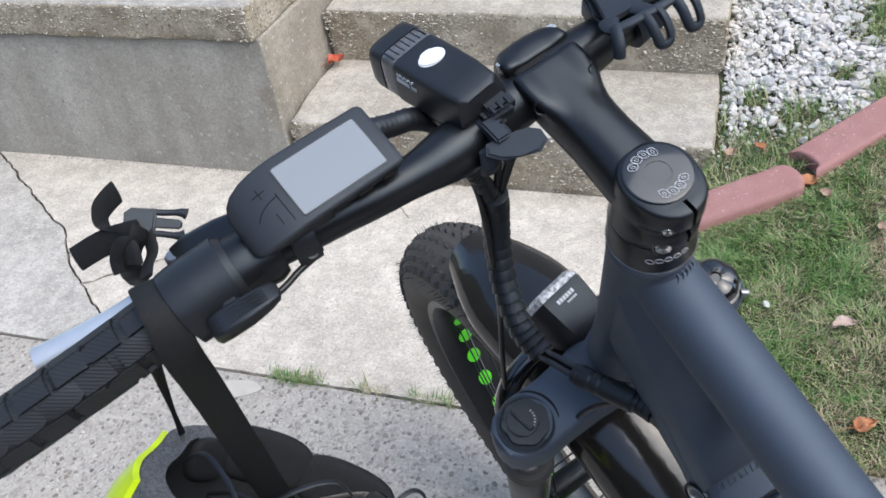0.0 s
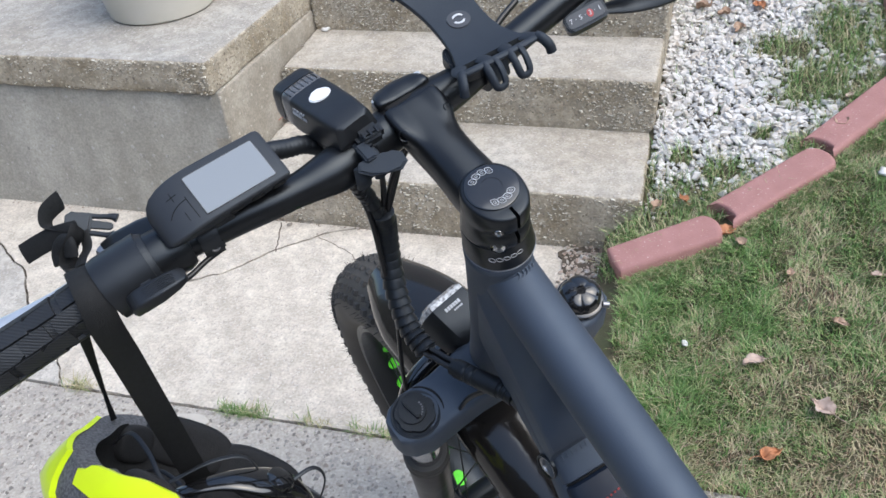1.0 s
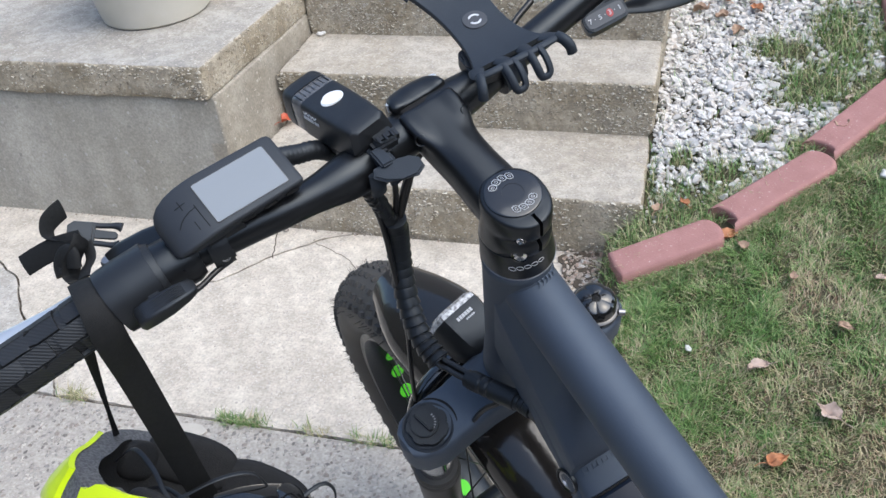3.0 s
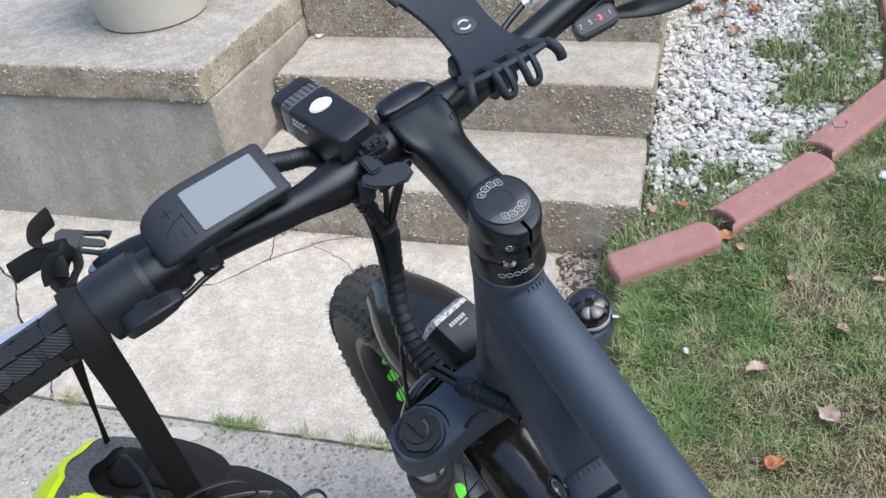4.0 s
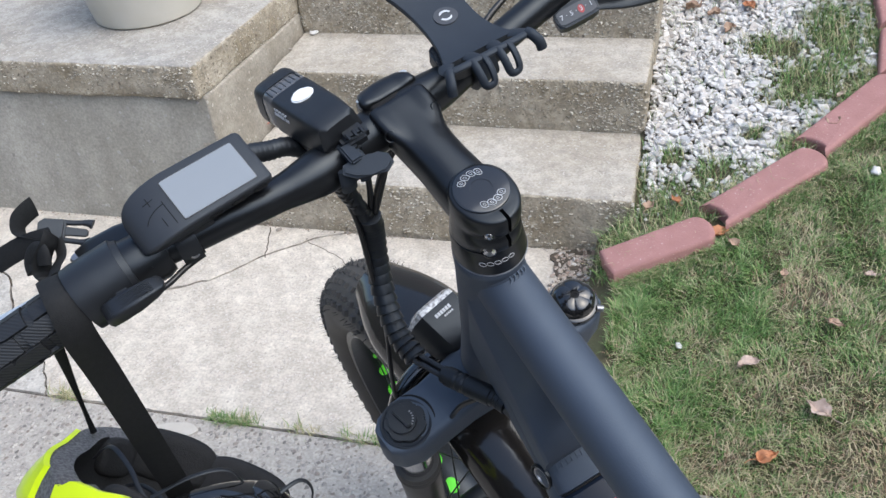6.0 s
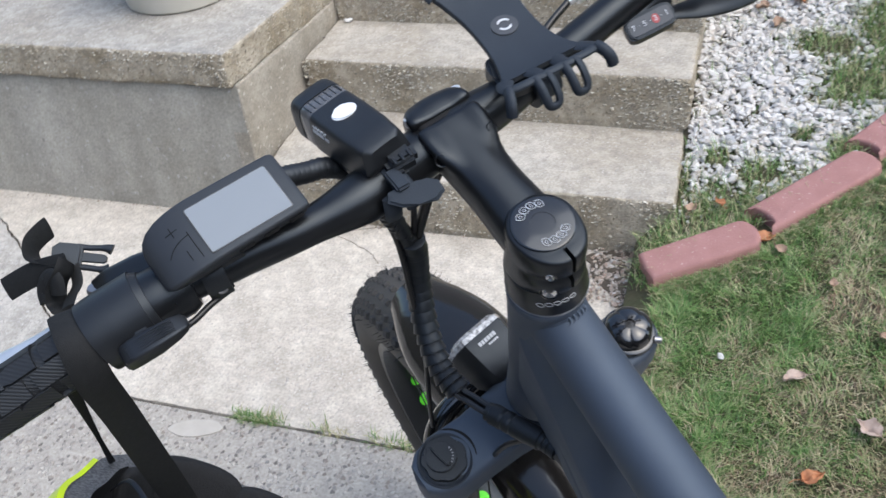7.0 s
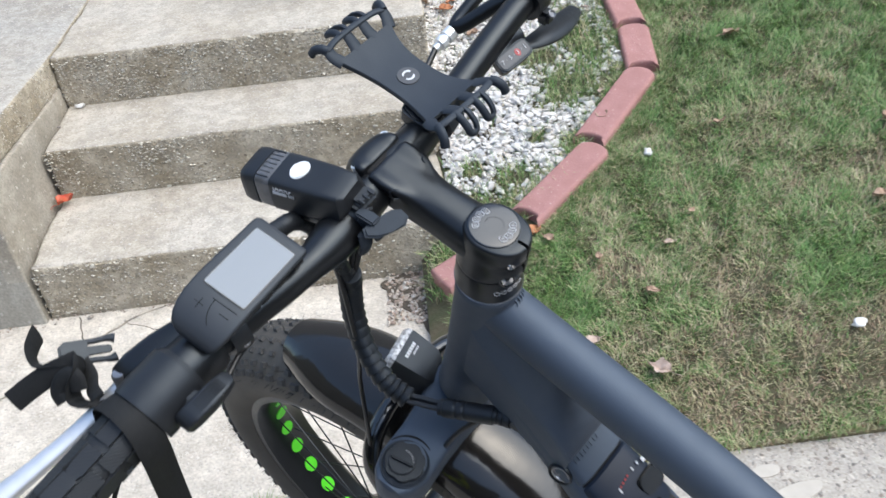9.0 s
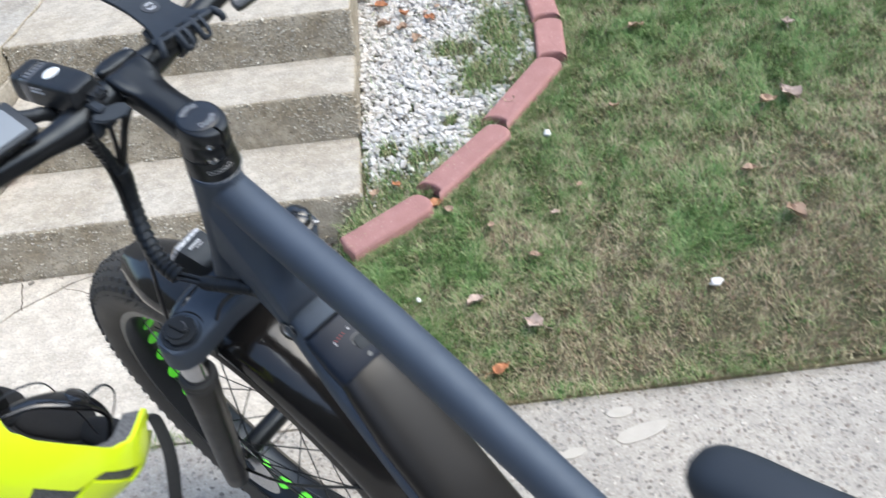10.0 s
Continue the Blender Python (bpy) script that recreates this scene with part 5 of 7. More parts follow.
# display: a wedge that rolls down to its buttons
DISP = STEER @ frame_matrix((0.9936, 0.0738, -0.0852), (-0.0566, 0.9804, 0.189), (0.0975, -0.1829, 0.9783), (-0.1336, 0.0918, 0.0262))
DISP_ROWS = ((0.0334, -0.0158, 0.0168, -0.0022, -0.0090), (0.0330, -0.0178, 0.0188, -0.0008, -0.0104), (0.0318, -0.0188, 0.0202, -0.0001, -0.0112), (0.0295, -0.0192, 0.0209, 0.0000, -0.0116), (0.0000, -0.0194, 0.0215, 0.0000, -0.0122), (-0.0200, -0.0194, 0.0217, -0.0001, -0.0132), (-0.0268, -0.0194, 0.0216, -0.0007, -0.0140),
             (-0.0337, -0.0192, 0.0213, -0.0020, -0.0148), (-0.0405, -0.0188, 0.0205, -0.0041, -0.0156), (-0.0468, -0.0181, 0.0187, -0.0070, -0.0164), (-0.0508, -0.0168, 0.0160, -0.0098, -0.0168), (-0.0528, -0.0145, 0.0124, -0.0122, -0.0168), (-0.0535, -0.0112, 0.0088, -0.0142, -0.0164))


def shell_top(x):
    """Height of the display's upper side along its length."""
    rows = [(r[0], r[3]) for r in DISP_ROWS][::-1]
    return float(np.interp(x, [r[0] for r in rows], [r[1] for r in rows]))


bm = bmesh.new()
rings = []
for x, lo, hi, top, low in DISP_ROWS:
    r = min(0.0022, (top - low) * 0.4)
    ring = []
    for cy, cz, a0 in ((hi - r, top - r, 0), (lo + r, top - r, 90), (lo + r + 0.0015, low + r, 180), (hi - r - 0.0015, low + r, 270)):
        ring += [(x, cy + r * math.cos(radians(a0 + 22.5 * k)), cz + r * math.sin(radians(a0 + 22.5 * k))) for k in range(5)]
    rings.append(ring)
loft(bm, rings)
display = on("display", bm, M_SHELL, bike, DISP, "black handlebar computer with a blank grey screen", 34)
bm = bmesh.new()
slab(bm, oval(0.0002, 0.0, 0.0251, 0.0152, 28, 30), -0.001, 0.0003, bevel=0.0002)
on("screen_seal", bm, M_GLOSS, display, DISP)
bm = bmesh.new()
slab(bm, oval(0.0002, 0.0, 0.0246, 0.0147, 28, 40), -0.001, 0.0006, bevel=0.0002)
on("screen", bm, M_SCREEN, display, DISP, "blank pale grey display screen")
for name, run in (("button_gap", ((-0.0292, 0.004), (-0.0292, -0.004), (-0.0290, -0.0135))), ("button_gap", ((-0.0435, -0.0035), (-0.040, -0.0005), (-0.035, 0.0015), (-0.0292, 0.0022))),
                  ("plus_mark", ((-0.0395, 0.0085), (-0.036, 0.0085), (-0.0325, 0.0085))), ("plus_mark", ((-0.036, 0.0052), (-0.036, 0.0085), (-0.036, 0.0118))), ("minus_mark", ((-0.0345, -0.0052), (-0.0345, -0.0085), (-0.0345, -0.0118)))):
    bm = bmesh.new()
    hose(bm, [(x, y, shell_top(x) - 0.00008) for x, y in run], 0.00032, 24, 6)
    on(name, bm, M_SEAM, display, DISP)
for x in (0.024, 0.0085, -0.007):
    bm = bmesh.new()
    box(bm, (x, -0.0190, -0.0066), (0.0095, 0.002, 0.0020), bevel=0.0006)
    on("vent_slot", bm, M_SEAM, display, DISP)
bm = bmesh.new()
collar_on_bar(bm, -0.1685, -0.156, [(0, 0.0118), (0, 0.0148), (0.1, 0.0155), (0.9, 0.0155), (1, 0.0148), (1, 0.0118)], 26)
box(bm, (-0.1625, 0.0800, -0.0085), (0.0125, 0.0145, 0.0115), None, 0.0025)
box(bm, (-0.155, 0.089, 0.008), (0.03, 0.022, 0.012), None, 0.003)
sp("display_clamp", bm, M_PLASTIC, display)
bm = bmesh.new()
turned(bm, (-0.1627, 0.0745, -0.0050), (0, -0.72, 0.69), [(0, 0.0034), (0.0012, 0.0034), (0.0018, 0.0026), (0.0008, 0.0017), (0.0008, 0.0)], 18)
sp("clamp_screw", bm, M_STEEL2, display)

# right side: brake, shifter
bm = bmesh.new()
collar_on_bar(bm, 0.183, 0.199, [(0, 0.0115), (0, 0.016), (0.1, 0.0168), (0.9, 0.0168), (1, 0.016), (1, 0.0115)], 28)
box(bm, (0.191, 0.079, 0.008), (0.013, 0.012, 0.012), None, 0.003)
rbrake = sp("brake_clamp", bm, M_BLACK, bike, "black brake lever clamp on the handlebar")
bm = bmesh.new()
turned(bm, (0.191, 0.0740, 0.0125), (0, -0.6, 0.8), [(0, 0.0036), (0.0014, 0.0036), (0.0018, 0.003), (0.0006, 0.002), (0.0006, 0.0)], 16)
sp("clamp_screw", bm, M_STEEL2, rbrake)
bm = bmesh.new()
hose(bm, [(0.19, 0.104, 0.018), (0.176, 0.12, 0.004), (0.158, 0.136, -0.012), (0.162, 0.142, -0.012), (0.2, 0.138, 0.004), (0.26, 0.135, 0.014), (0.335, 0.133, 0.016)], lambda t: 0.0068 - 0.002 * t, 40, 14)
sp("brake_lever", bm, M_BLACK, rbrake)
bm = bmesh.new()
turned(bm, (0.149, 0.1412, -0.0178), (-0.75, 0.03, -0.14), [(-0.004, 0.0062), (0.004, 0.0062), (0.0045, 0.0045), (0.0065, 0.0045), (0.007, 0.0062), (0.013, 0.0058), (0.0135, 0.0035), (0.019, 0.0035), (0.019, 0.002)], 16)
sp("barrel_adjuster", bm, M_BOLT, rbrake, "bright silver barrel adjuster")
bm = bmesh.new()
hose(bm, [(0.131, 0.142, -0.0212), (0.105, 0.134, -0.026), (0.075, 0.119, -0.034), (0.02, 0.108, -0.045), (-0.02, 0.1, -0.08), (-0.036, 0.098, -0.13)], 0.0026, 40, 10)
sp("brake_cable", bm, M_CABLE, rbrake)
SHIFT = STEER @ Matrix.Translation((0.1420, 0.0770, 0.0020)) @ Matrix.Rotation(radians(-14), 4, 'Z') @ Matrix.Rotation(radians(-14), 4, 'Y') @ Matrix.Rotation(radians(24), 4, 'X') @ Matrix.Scale(0.82, 4)
bm = bmesh.new()
slab(bm, oval(0, 0, 0.0195, 0.0092, 28, 5), -0.008, 0.004, bevel=0.0015)
hose(bm, [(-0.012, 0.006, -0.006), (0.008, 0.016, -0.008), (0.024, 0.014, -0.008)], 0.009, 12, 14)
shifter = on("shifter", bm, M_PLASTIC, bike, SHIFT, "black gear shifter with a numbered window")
bm = bmesh.new()
slab(bm, oval(0, 0, 0.0172, 0.0066, 24, 6), 0.0038, 0.0047, bevel=0.0003)
on("dial_window", bm, M_DIAL, shifter, SHIFT)
bm = bmesh.new()
slab(bm, oval(0.0045, 0.0, 0.0028, 0.0038, 20, 2), 0.0046, 0.0050)
on("gear_pointer", bm, M_RED, shifter, SHIFT, "red gear marker")


def lettering(name, text, size, m, mat, parent):
    cu = bpy.data.curves.new(name, 'FONT')
    cu.body, cu.size, cu.align_x, cu.align_y, cu.extrude, cu.resolution_u = text, size, 'CENTER', 'CENTER', 0.0001, 2
    tmp = new("lettering_source", cu)
    me = bpy.data.meshes.new_from_object(tmp.evaluated_get(bpy.context.evaluated_depsgraph_get()))
    bpy.data.objects.remove(tmp)
    bpy.data.curves.remove(cu)
    me.materials.clear()
    me.materials.append(mat)
    ob = new(name, me)
    ob.parent = parent
    ob.matrix_basis = spot(parent).inverted() @ m
    return ob


for k, ch in enumerate("7\u00b75\u00b73\u00b71"):
    lettering("gear_number", ch, 0.0062, SHIFT @ Matrix.Translation((-0.0135 + 0.0045 * k, 0, 0.0054)), M_MARK, shifter)
bm = bmesh.new()
hose(bm, [(0.168, 0.085, -0.012), (0.195, 0.078, -0.016), (0.23, 0.079, -0.026), (0.262, 0.084, -0.036)], lambda t: 0.005 + 0.006 * math.sin(math.pi * min(1, t * 0.9)), 24, 14, 0.45, (0, 0, 1))
sp("shift_paddle", bm, M_PLASTIC, shifter)

# fork: crown, caps, stanchions, lowers
CR_L, CR_R = Vector((-0.0895, 0.0, -0.262)), Vector((0.0945, 0.0, -0.262))
bm = bmesh.new()
rings = []
for x, w, z0, z1 in ((-0.116, 0.004, -0.302, -0.266), (-0.1135, 0.013, -0.303, -0.263), (-0.106, 0.0205, -0.304, -0.262), (-0.09, 0.0255, -0.305, -0.262), (-0.06, 0.0245, -0.3, -0.26), (-0.035, 0.026, -0.292, -0.253), (0, 0.030, -0.288, -0.247), (0.035, 0.026, -0.292, -0.253), (0.06, 0.0245, -0.3, -0.26), (0.094, 0.0255, -0.305, -0.262), (0.11, 0.0205, -0.304, -0.262), (0.1175, 0.013, -0.303, -0.263), (0.12, 0.004, -0.302, -0.266)):
    zc, h = (z0 + z1) / 2, (z1 - z0) / 2
    rings.append([(x, c, s) for c, s in oval(0, zc, w, h, 24, 7)])
loft(bm, rings)
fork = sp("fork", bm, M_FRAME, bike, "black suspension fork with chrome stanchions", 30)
for side, c in ((-1, CR_L), (1, CR_R)):
    bm = bmesh.new()
    turned(bm, c + Vector((0, 0, -0.03)), (0, 0, -1), [(0, 0.0165), (0.12, 0.0165)], 28)
    sp("stanchion", bm, M_CHROME, fork, "bright chrome stanchion")
    bm = bmesh.new()
    turned(bm, c + Vector((0, 0, -0.098)), (0, 0, -1), [(0, 0.0168), (0.0, 0.021), (0.004, 0.0225), (0.008, 0.0225), (0.01, 0.021), (0.012, 0.0225), (0.018, 0.0225), (0.02, 0.0205)], 28)
    sp("wiper_seal", bm, M_RUBBER, fork)
    bm = bmesh.new()
    turned(bm, c + Vector((0, 0, -0.116)), (0, 0.012, -1), [(0, 0.0205), (0.004, 0.0215), (0.06, 0.0205), (0.3, 0.0185), (0.34, 0.017), (0.352, 0.010)], 28)
    tip = Vector((side * 0.0715, AXLE.y, AXLE.z))
    hose(bm, [c + Vector((0, 0.004, -0.41)), c + Vector((-side * 0.004, 0.012, -0.44)), tip], 0.011, 12, 12)
    sp("fork_leg", bm, M_FORK, fork)
bm = bmesh.new()
hose(bm, [CR_L + Vector((0, 0.012, -0.125)), CR_L + Vector((0.01, 0.045, -0.085)), (-0.04, 0.058, -0.322), (0.04, 0.058, -0.322), CR_R + Vector((-0.01, 0.045, -0.085)), CR_R + Vector((0, 0.012, -0.125))], 0.0095, 40, 12)
sp("fork_brace", bm, M_GLOSS, fork)
# left preload knob: a dished plate, a star wheel and a dial with a finger bar
bm = bmesh.new()
turned(bm, CR_L + Vector((0, 0, -0.0005)), (0, 0, 1), [(0, 0.0222), (0.0014, 0.0222), (0.0020, 0.0214), (0.0016, 0.0200), (0.0006, 0.0190), (0.0006, 0.0)], 40)
knob = sp("preload_knob", bm, M_SILICON, fork, "black preload knob with a star wheel")
bm = bmesh.new()
star = []
for k in range(72):
    a = k * math.tau / 72
    q = 0.0158 + 0.0022 * abs(math.cos(3.5 * a)) ** 0.5
    star.append((CR_L.x + q * math.cos(a), CR_L.y + q * math.sin(a)))
slab(bm, star, CR_L.z + 0.0002, CR_L.z + 0.0062, bevel=0.0008)
sp("star_wheel", bm, M_PLASTIC, knob)
DIAL = Matrix.Translation(CR_L + Vector((-0.0016, 0.0016, 0)))
bm = bmesh.new()
slab(bm, oval(0, 0, 0.0122, 0.0122, 36), 0.006, 0.0098, DIAL, bevel=0.0009)
dial = sp("knob_dial", bm, M_PLASTIC, knob)
bm = bmesh.new()
box(bm, (0, 0, 0.0118), (0.0205, 0.0050, 0.0062), DIAL @ Matrix.Rotation(radians(-80), 4, 'Z'), 0.0012)
sp("finger_bar", bm, M_PLASTIC, dial)
bm = bmesh.new()
for k in range(6):
    a = radians(-62 + 15 * k)
    box(bm, (0.0092, 0, 0.0099), (0.0016, 0.0010, 0.0004), DIAL @ Matrix.Rotation(a, 4, 'Z'))
sp("dial_marks", bm, M_STEEL2, dial)
# near-black crescent drawn for the shadow of the step beside the knob
bm = bmesh.new()
hose(bm, [(CR_L.x + 0.0252 * math.cos(q), 0.0252 * math.sin(q), CR_L.z + 0.0002) for q in [radians(-50 + 14.5 * k) for k in range(9)]], lambda t: 0.0003 + 0.0016 * math.sin(math.pi * t), 24, 10)
sp("crown_ridge", bm, M_SEAM, fork)
# right lockout knob: a skirt and a dome of swirling lobes round a small socket
bm = bmesh.new()
turned(bm, CR_R, (0, 0, 1), [(-0.001, 0.0215), (0.004, 0.0215), (0.0055, 0.0225), (0.0072, 0.0218), (0.0085, 0.0195), (0.0086, 0.0)], 36)
lockout = sp("lockout_knob", bm, M_GLOSS, fork, "glossy black lockout knob with swirling lobes")
bm = bmesh.new()
rings = []
for z, r, lobe in ((0.0075, 0.0192, 0.03), (0.0100, 0.0198, 0.04), (0.0140, 0.0192, 0.06), (0.0172, 0.0172, 0.075), (0.0192, 0.0138, 0.08), (0.0202, 0.0095, 0.07), (0.0206, 0.0062, 0.04), (0.0206, 0.0044, 0.0), (0.0190, 0.0036, 0.0)):
    rings.append([CR_R + Vector((r * (1 - lobe + lobe * abs(math.cos(2.5 * a + 45 * z)) ** 0.6) * math.cos(a), r * (1 - lobe + lobe * abs(math.cos(2.5 * a + 45 * z)) ** 0.6) * math.sin(a), z - 0.012 * lobe * (1 - abs(math.cos(2.5 * a + 45 * z)) ** 0.5))) for a in [k * math.tau / 100 for k in range(100)]])
loft(bm, rings)
sp("lobed_dome", bm, M_GLOSS, lockout, "", 60)
bm = bmesh.new()
rod(bm, CR_R + Vector((0.012, -0.018, 0.006)), CR_R + Vector((0.0165, -0.0215, 0.0055)), 0.0034, 0.003, 12)
sp("cable_bolt", bm, M_STEEL2, lockout)

# wheels
def wheel(c, m, name):
    c = Vector(c)
    bm = bmesh.new()
    rings = []
    R, tr = 0.307, 0.049
    for k in range(96):
        a = k * math.tau / 96
        o, rad = c + Vector((0, math.sin(a) * R, math.cos(a) * R)), Vector((0, math.sin(a), math.cos(a)))
        rings.append([o + Vector((1, 0, 0)) * math.sin(t) * tr * 1.0 + rad * math.cos(t) * tr * 0.93 for t in [radians(-142) + radians(284) * j / 22 for j in range(23)]])
    vs = loft(bm, rings + [rings[0]], False, False)
    bmesh.ops.remove_doubles(bm, verts=bm.verts, dist=1e-6)
    w = part(name, bm, M_WALLR, bike, "fat knobbly bicycle wheel", m)
    # tread blocks and the little moulding hairs
    bm = bmesh.new()
    for k in range(84):
        for row, t in enumerate((-62, -46, -28, -10, 10, 28, 46, 62)):
            a = (k + (0.5 if row % 2 else 0)) * math.tau / 84
            t = radians(t)
            rad = Vector((0, math.sin(a), math.cos(a)))
            tan = Vector((0, math.cos(a), -math.sin(a)))
            n = (Vector((1, 0, 0)) * math.sin(t) + rad * math.cos(t)).normalized()
            s = n.cross(tan)
            o = c + rad * R + Vector((1, 0, 0)) * math.sin(t) * tr + rad * math.cos(t) * tr * 0.93
            wdt, lng = (0.0042, 0.0062) if row in (0, 7) else (0.0036, 0.0048)
            lo = [bm.verts.new(o - n * 0.001 + p * s * wdt + q * tan * lng) for p, q in ((-1, -1), (1, -1), (1, 1), (-1, 1))]
            hi = [bm.verts.new(o + n * 0.0038 + p * s * wdt * 0.8 + q * tan * lng * 0.8) for p, q in ((-1, -1), (1, -1), (1, 1), (-1, 1))]
            bm.faces.new(hi)
            for i in range(4):
                bm.faces.new((lo[i], lo[(i + 1) % 4], hi[(i + 1) % 4], hi[i]))
    rs = random.Random(7)
    for k in range(900):
        a, t = rs.uniform(0, math.tau), radians(rs.choice((-75, -62, -46, -10, 10, 46, 62, 75)))
        rad = Vector((0, math.sin(a), math.cos(a)))
        n = (Vector((1, 0, 0)) * math.sin(t) + rad * math.cos(t) + Vector((rs.uniform(-.3, .3), rs.uniform(-.3, .3), 0))).normalized()
        o = c + rad * R + Vector((1, 0, 0)) * math.sin(t) * tr + rad * math.cos(t) * tr * 0.93
        u, v, _ = axes(n)
        b = [bm.verts.new(o + 0.0007 * (math.cos(q) * u + math.sin(q) * v)) for q in (0, 2.1, 4.2)]
        top = bm.verts.new(o + n * rs.uniform(0.007, 0.013))
        for i in range(3):
            bm.faces.new((b[i], b[(i + 1) % 3], top))
    part("tread", bm, M_RUBBER, w, "", m, recalc=False)
    bm = bmesh.new()
    rings = []
    for k in range(96):
        a = k * math.tau / 96
        rad = Vector((0, math.sin(a), math.cos(a)))
        rings.append([c + Vector((x, 0, 0)) + rad * r for x, r in ((-0.0365, 0.284), (-0.038, 0.276), (-0.037, 0.268), (-0.033, 0.2645), (-0.014, 0.2575), (0.014, 0.2575), (0.033, 0.2645), (0.037, 0.268), (0.038, 0.276), (0.0365, 0.284), (0.03, 0.272), (-0.03, 0.272))])
    loft(bm, rings + [rings[0]], False)
    bmesh.ops.remove_doubles(bm, verts=bm.verts, dist=1e-6)
    rim = part("rim", bm, M_BLACK, w, "", m)
    for k in range(32):
        a = k * math.tau / 32
        mm = Matrix.Translation(c) @ Matrix.Rotation(-a, 4, 'X')
        bm = bmesh.new()
        slab(bm, oval(-0.002, 0, 0.0105, 0.0135, 18), -0.0016, 0.0006, mm @ Matrix.Translation((0, 0, 0.2573)))
        part("rim_strip_hole", bm, M_GREEN, rim, "" if k else "bright green rim strip showing through a hole", m)
    bm = bmesh.new()
    turned(bm, c - Vector((0.062, 0, 0)), (1, 0, 0), [(0, 0.006), (0.002, 0.014), (0.01, 0.03), (0.014, 0.03), (0.018, 0.016), (0.106, 0.016), (0.11, 0.03), (0.114, 0.03), (0.122, 0.014), (0.124, 0.006)], 28)
    rod(bm, c - Vector((0.085, 0, 0)), c + Vector((0.085, 0, 0)), 0.005, seg=12)
    part("hub", bm, M_BLACK, w, "", m)
    for k in range(36):
        a = k * math.tau / 36 + radians(5)
        sx = -1 if k % 2 else 1
        a2 = a + radians(48 if (k // 2) % 2 else -48)
        bm = bmesh.new()
        rod(bm, c + Vector((sx * 0.05, 0.027 * math.sin(a2), 0.027 * math.cos(a2))), c + Vector((sx * 0.008, 0.258 * math.sin(a), 0.258 * math.cos(a))), 0.0011, seg=6)
        part("spoke", bm, M_BLACK, w, "", m)
    bm = bmesh.new()
    turned(bm, c - Vector((0.066, 0, 0)), (1, 0, 0), [(0, 0.03), (0, 0.08), (0.002, 0.08), (0.002, 0.03)], 40, False)
    part("brake_disc", bm, M_STEEL, w, "", m)
    return w


wheel(AXLE, STEER, "front_wheel")
wheel(REAR, FRAME, "rear_wheel")


def fender(c, m, f0, f1, name, radius=0.378):
    c = Vector(c)
    bm = bmesh.new()
    rings = []
    for k in range(49):
        a = radians(f0 + (f1 - f0) * k / 48)
        rad = Vector((0, math.sin(a), math.cos(a)))
        e = min(1, k / 6, (48 - k) / 6)
        half = (0.0545 if name == "front_fender" else 0.0445) * (0.62 + 0.38 * math.sin(math.pi / 2 * e))
        prof = [(half * math.sin(q), radius - 0.034 * (1 - math.cos(q)) ** 1.05) for q in [radians(-90 + 10 * j) for j in range(19)]]
        rings.append([c + Vector((x, 0, 0)) + rad * r for x, r in prof] + [c + Vector((x * 0.985, 0, 0)) + rad * (r - 0.0012) for x, r in prof[::-1]])
    loft(bm, rings)
    return part(name, bm, M_GUARD, bike, "glossy black plastic mudguard", m, 50)


front_fender = fender(AXLE, STEER, 32, -98, "front_fender")
fender(REAR, FRAME, 40, -70, "rear_fender")
bm = bmesh.new()
hose(bm, [(-0.05, -0.21, -0.48), (-0.075, -0.1, -0.6), (-0.08, 0.01, -0.7)], 0.0022, 14, 8)
sp("fender_stay", bm, M_BLACK, front_fender)

# lamp on the fork crown
lx = Vector((0.053, 0.011, -0.010)).normalized()
ly = (Vector((-0.001, 0.031, 0.007)) - lx * lx.dot(Vector((-0.001, 0.031, 0.007)))).normalized()
lz = lx.cross(ly)
LAMP = STEER @ frame_matrix(lx, ly, lz, Vector((-0.007, 0.052, -0.2365)) - lz * 0.019 - ly * 0.005)
bm = bmesh.new()
rings = []
for y, w, h, dz in ((-0.030, 0.009, 0.008, -0.006), (-0.027, 0.014, 0.013, -0.004), (-0.015, 0.0235, 0.0165, -0.0005), (0.000, 0.0255, 0.018, 0), (0.014, 0.0268, 0.019, 0), (0.0165, 0.0262, 0.0185, 0)):
    rings.append([(x, y, z + dz) for x, z in ((-w, -h * 0.7), (-w * 0.8, -h), (w * 0.8, -h), (w, -h * 0.7), (w, h * 0.5), (w * 0.74, h), (-w * 0.74, h), (-w, h * 0.5))])
loft(bm, rings)
bmesh.ops.bevel(bm, geom=[e for e in bm.edges if len(e.link_faces) == 2 and e.calc_face_angle(0) > 0.35], offset=0.0011, segments=2, affect='EDGES')
lamp = on("front_lamp", bm, M_PLASTIC, bike, LAMP, "small black chamfered front lamp on the fork crown")
bm = bmesh.new()
rings = [[(x, y, z) for x, z in ((-w, -h * 0.7), (-w * 0.8, -h), (w * 0.8, -h), (w, -h * 0.7), (w, h * 0.5), (w * 0.74, h), (-w * 0.74, h), (-w, h * 0.5))] for y, w, h in ((0.0160, 0.0266, 0.0188), (0.0205, 0.0260, 0.0184), (0.0235, 0.0215, 0.0150))]
loft(bm, rings)
on("lens", bm, M_LENS, lamp, LAMP, "clear ribbed lamp lens")
bm = bmesh.new()
for k in range(6):
    box(bm, (-0.009 + 0.0032 * k, 0.0085, 0.0188), (0.0024, 0.0034, 0.0006))
for k in range(5):
    box(bm, (-0.002 + 0.0022 * k, 0.0040, 0.0184), (0.0015, 0.0016, 0.0006))
on("lamp_marks", bm, M_MARK, lamp, LAMP)
bm = bmesh.new()
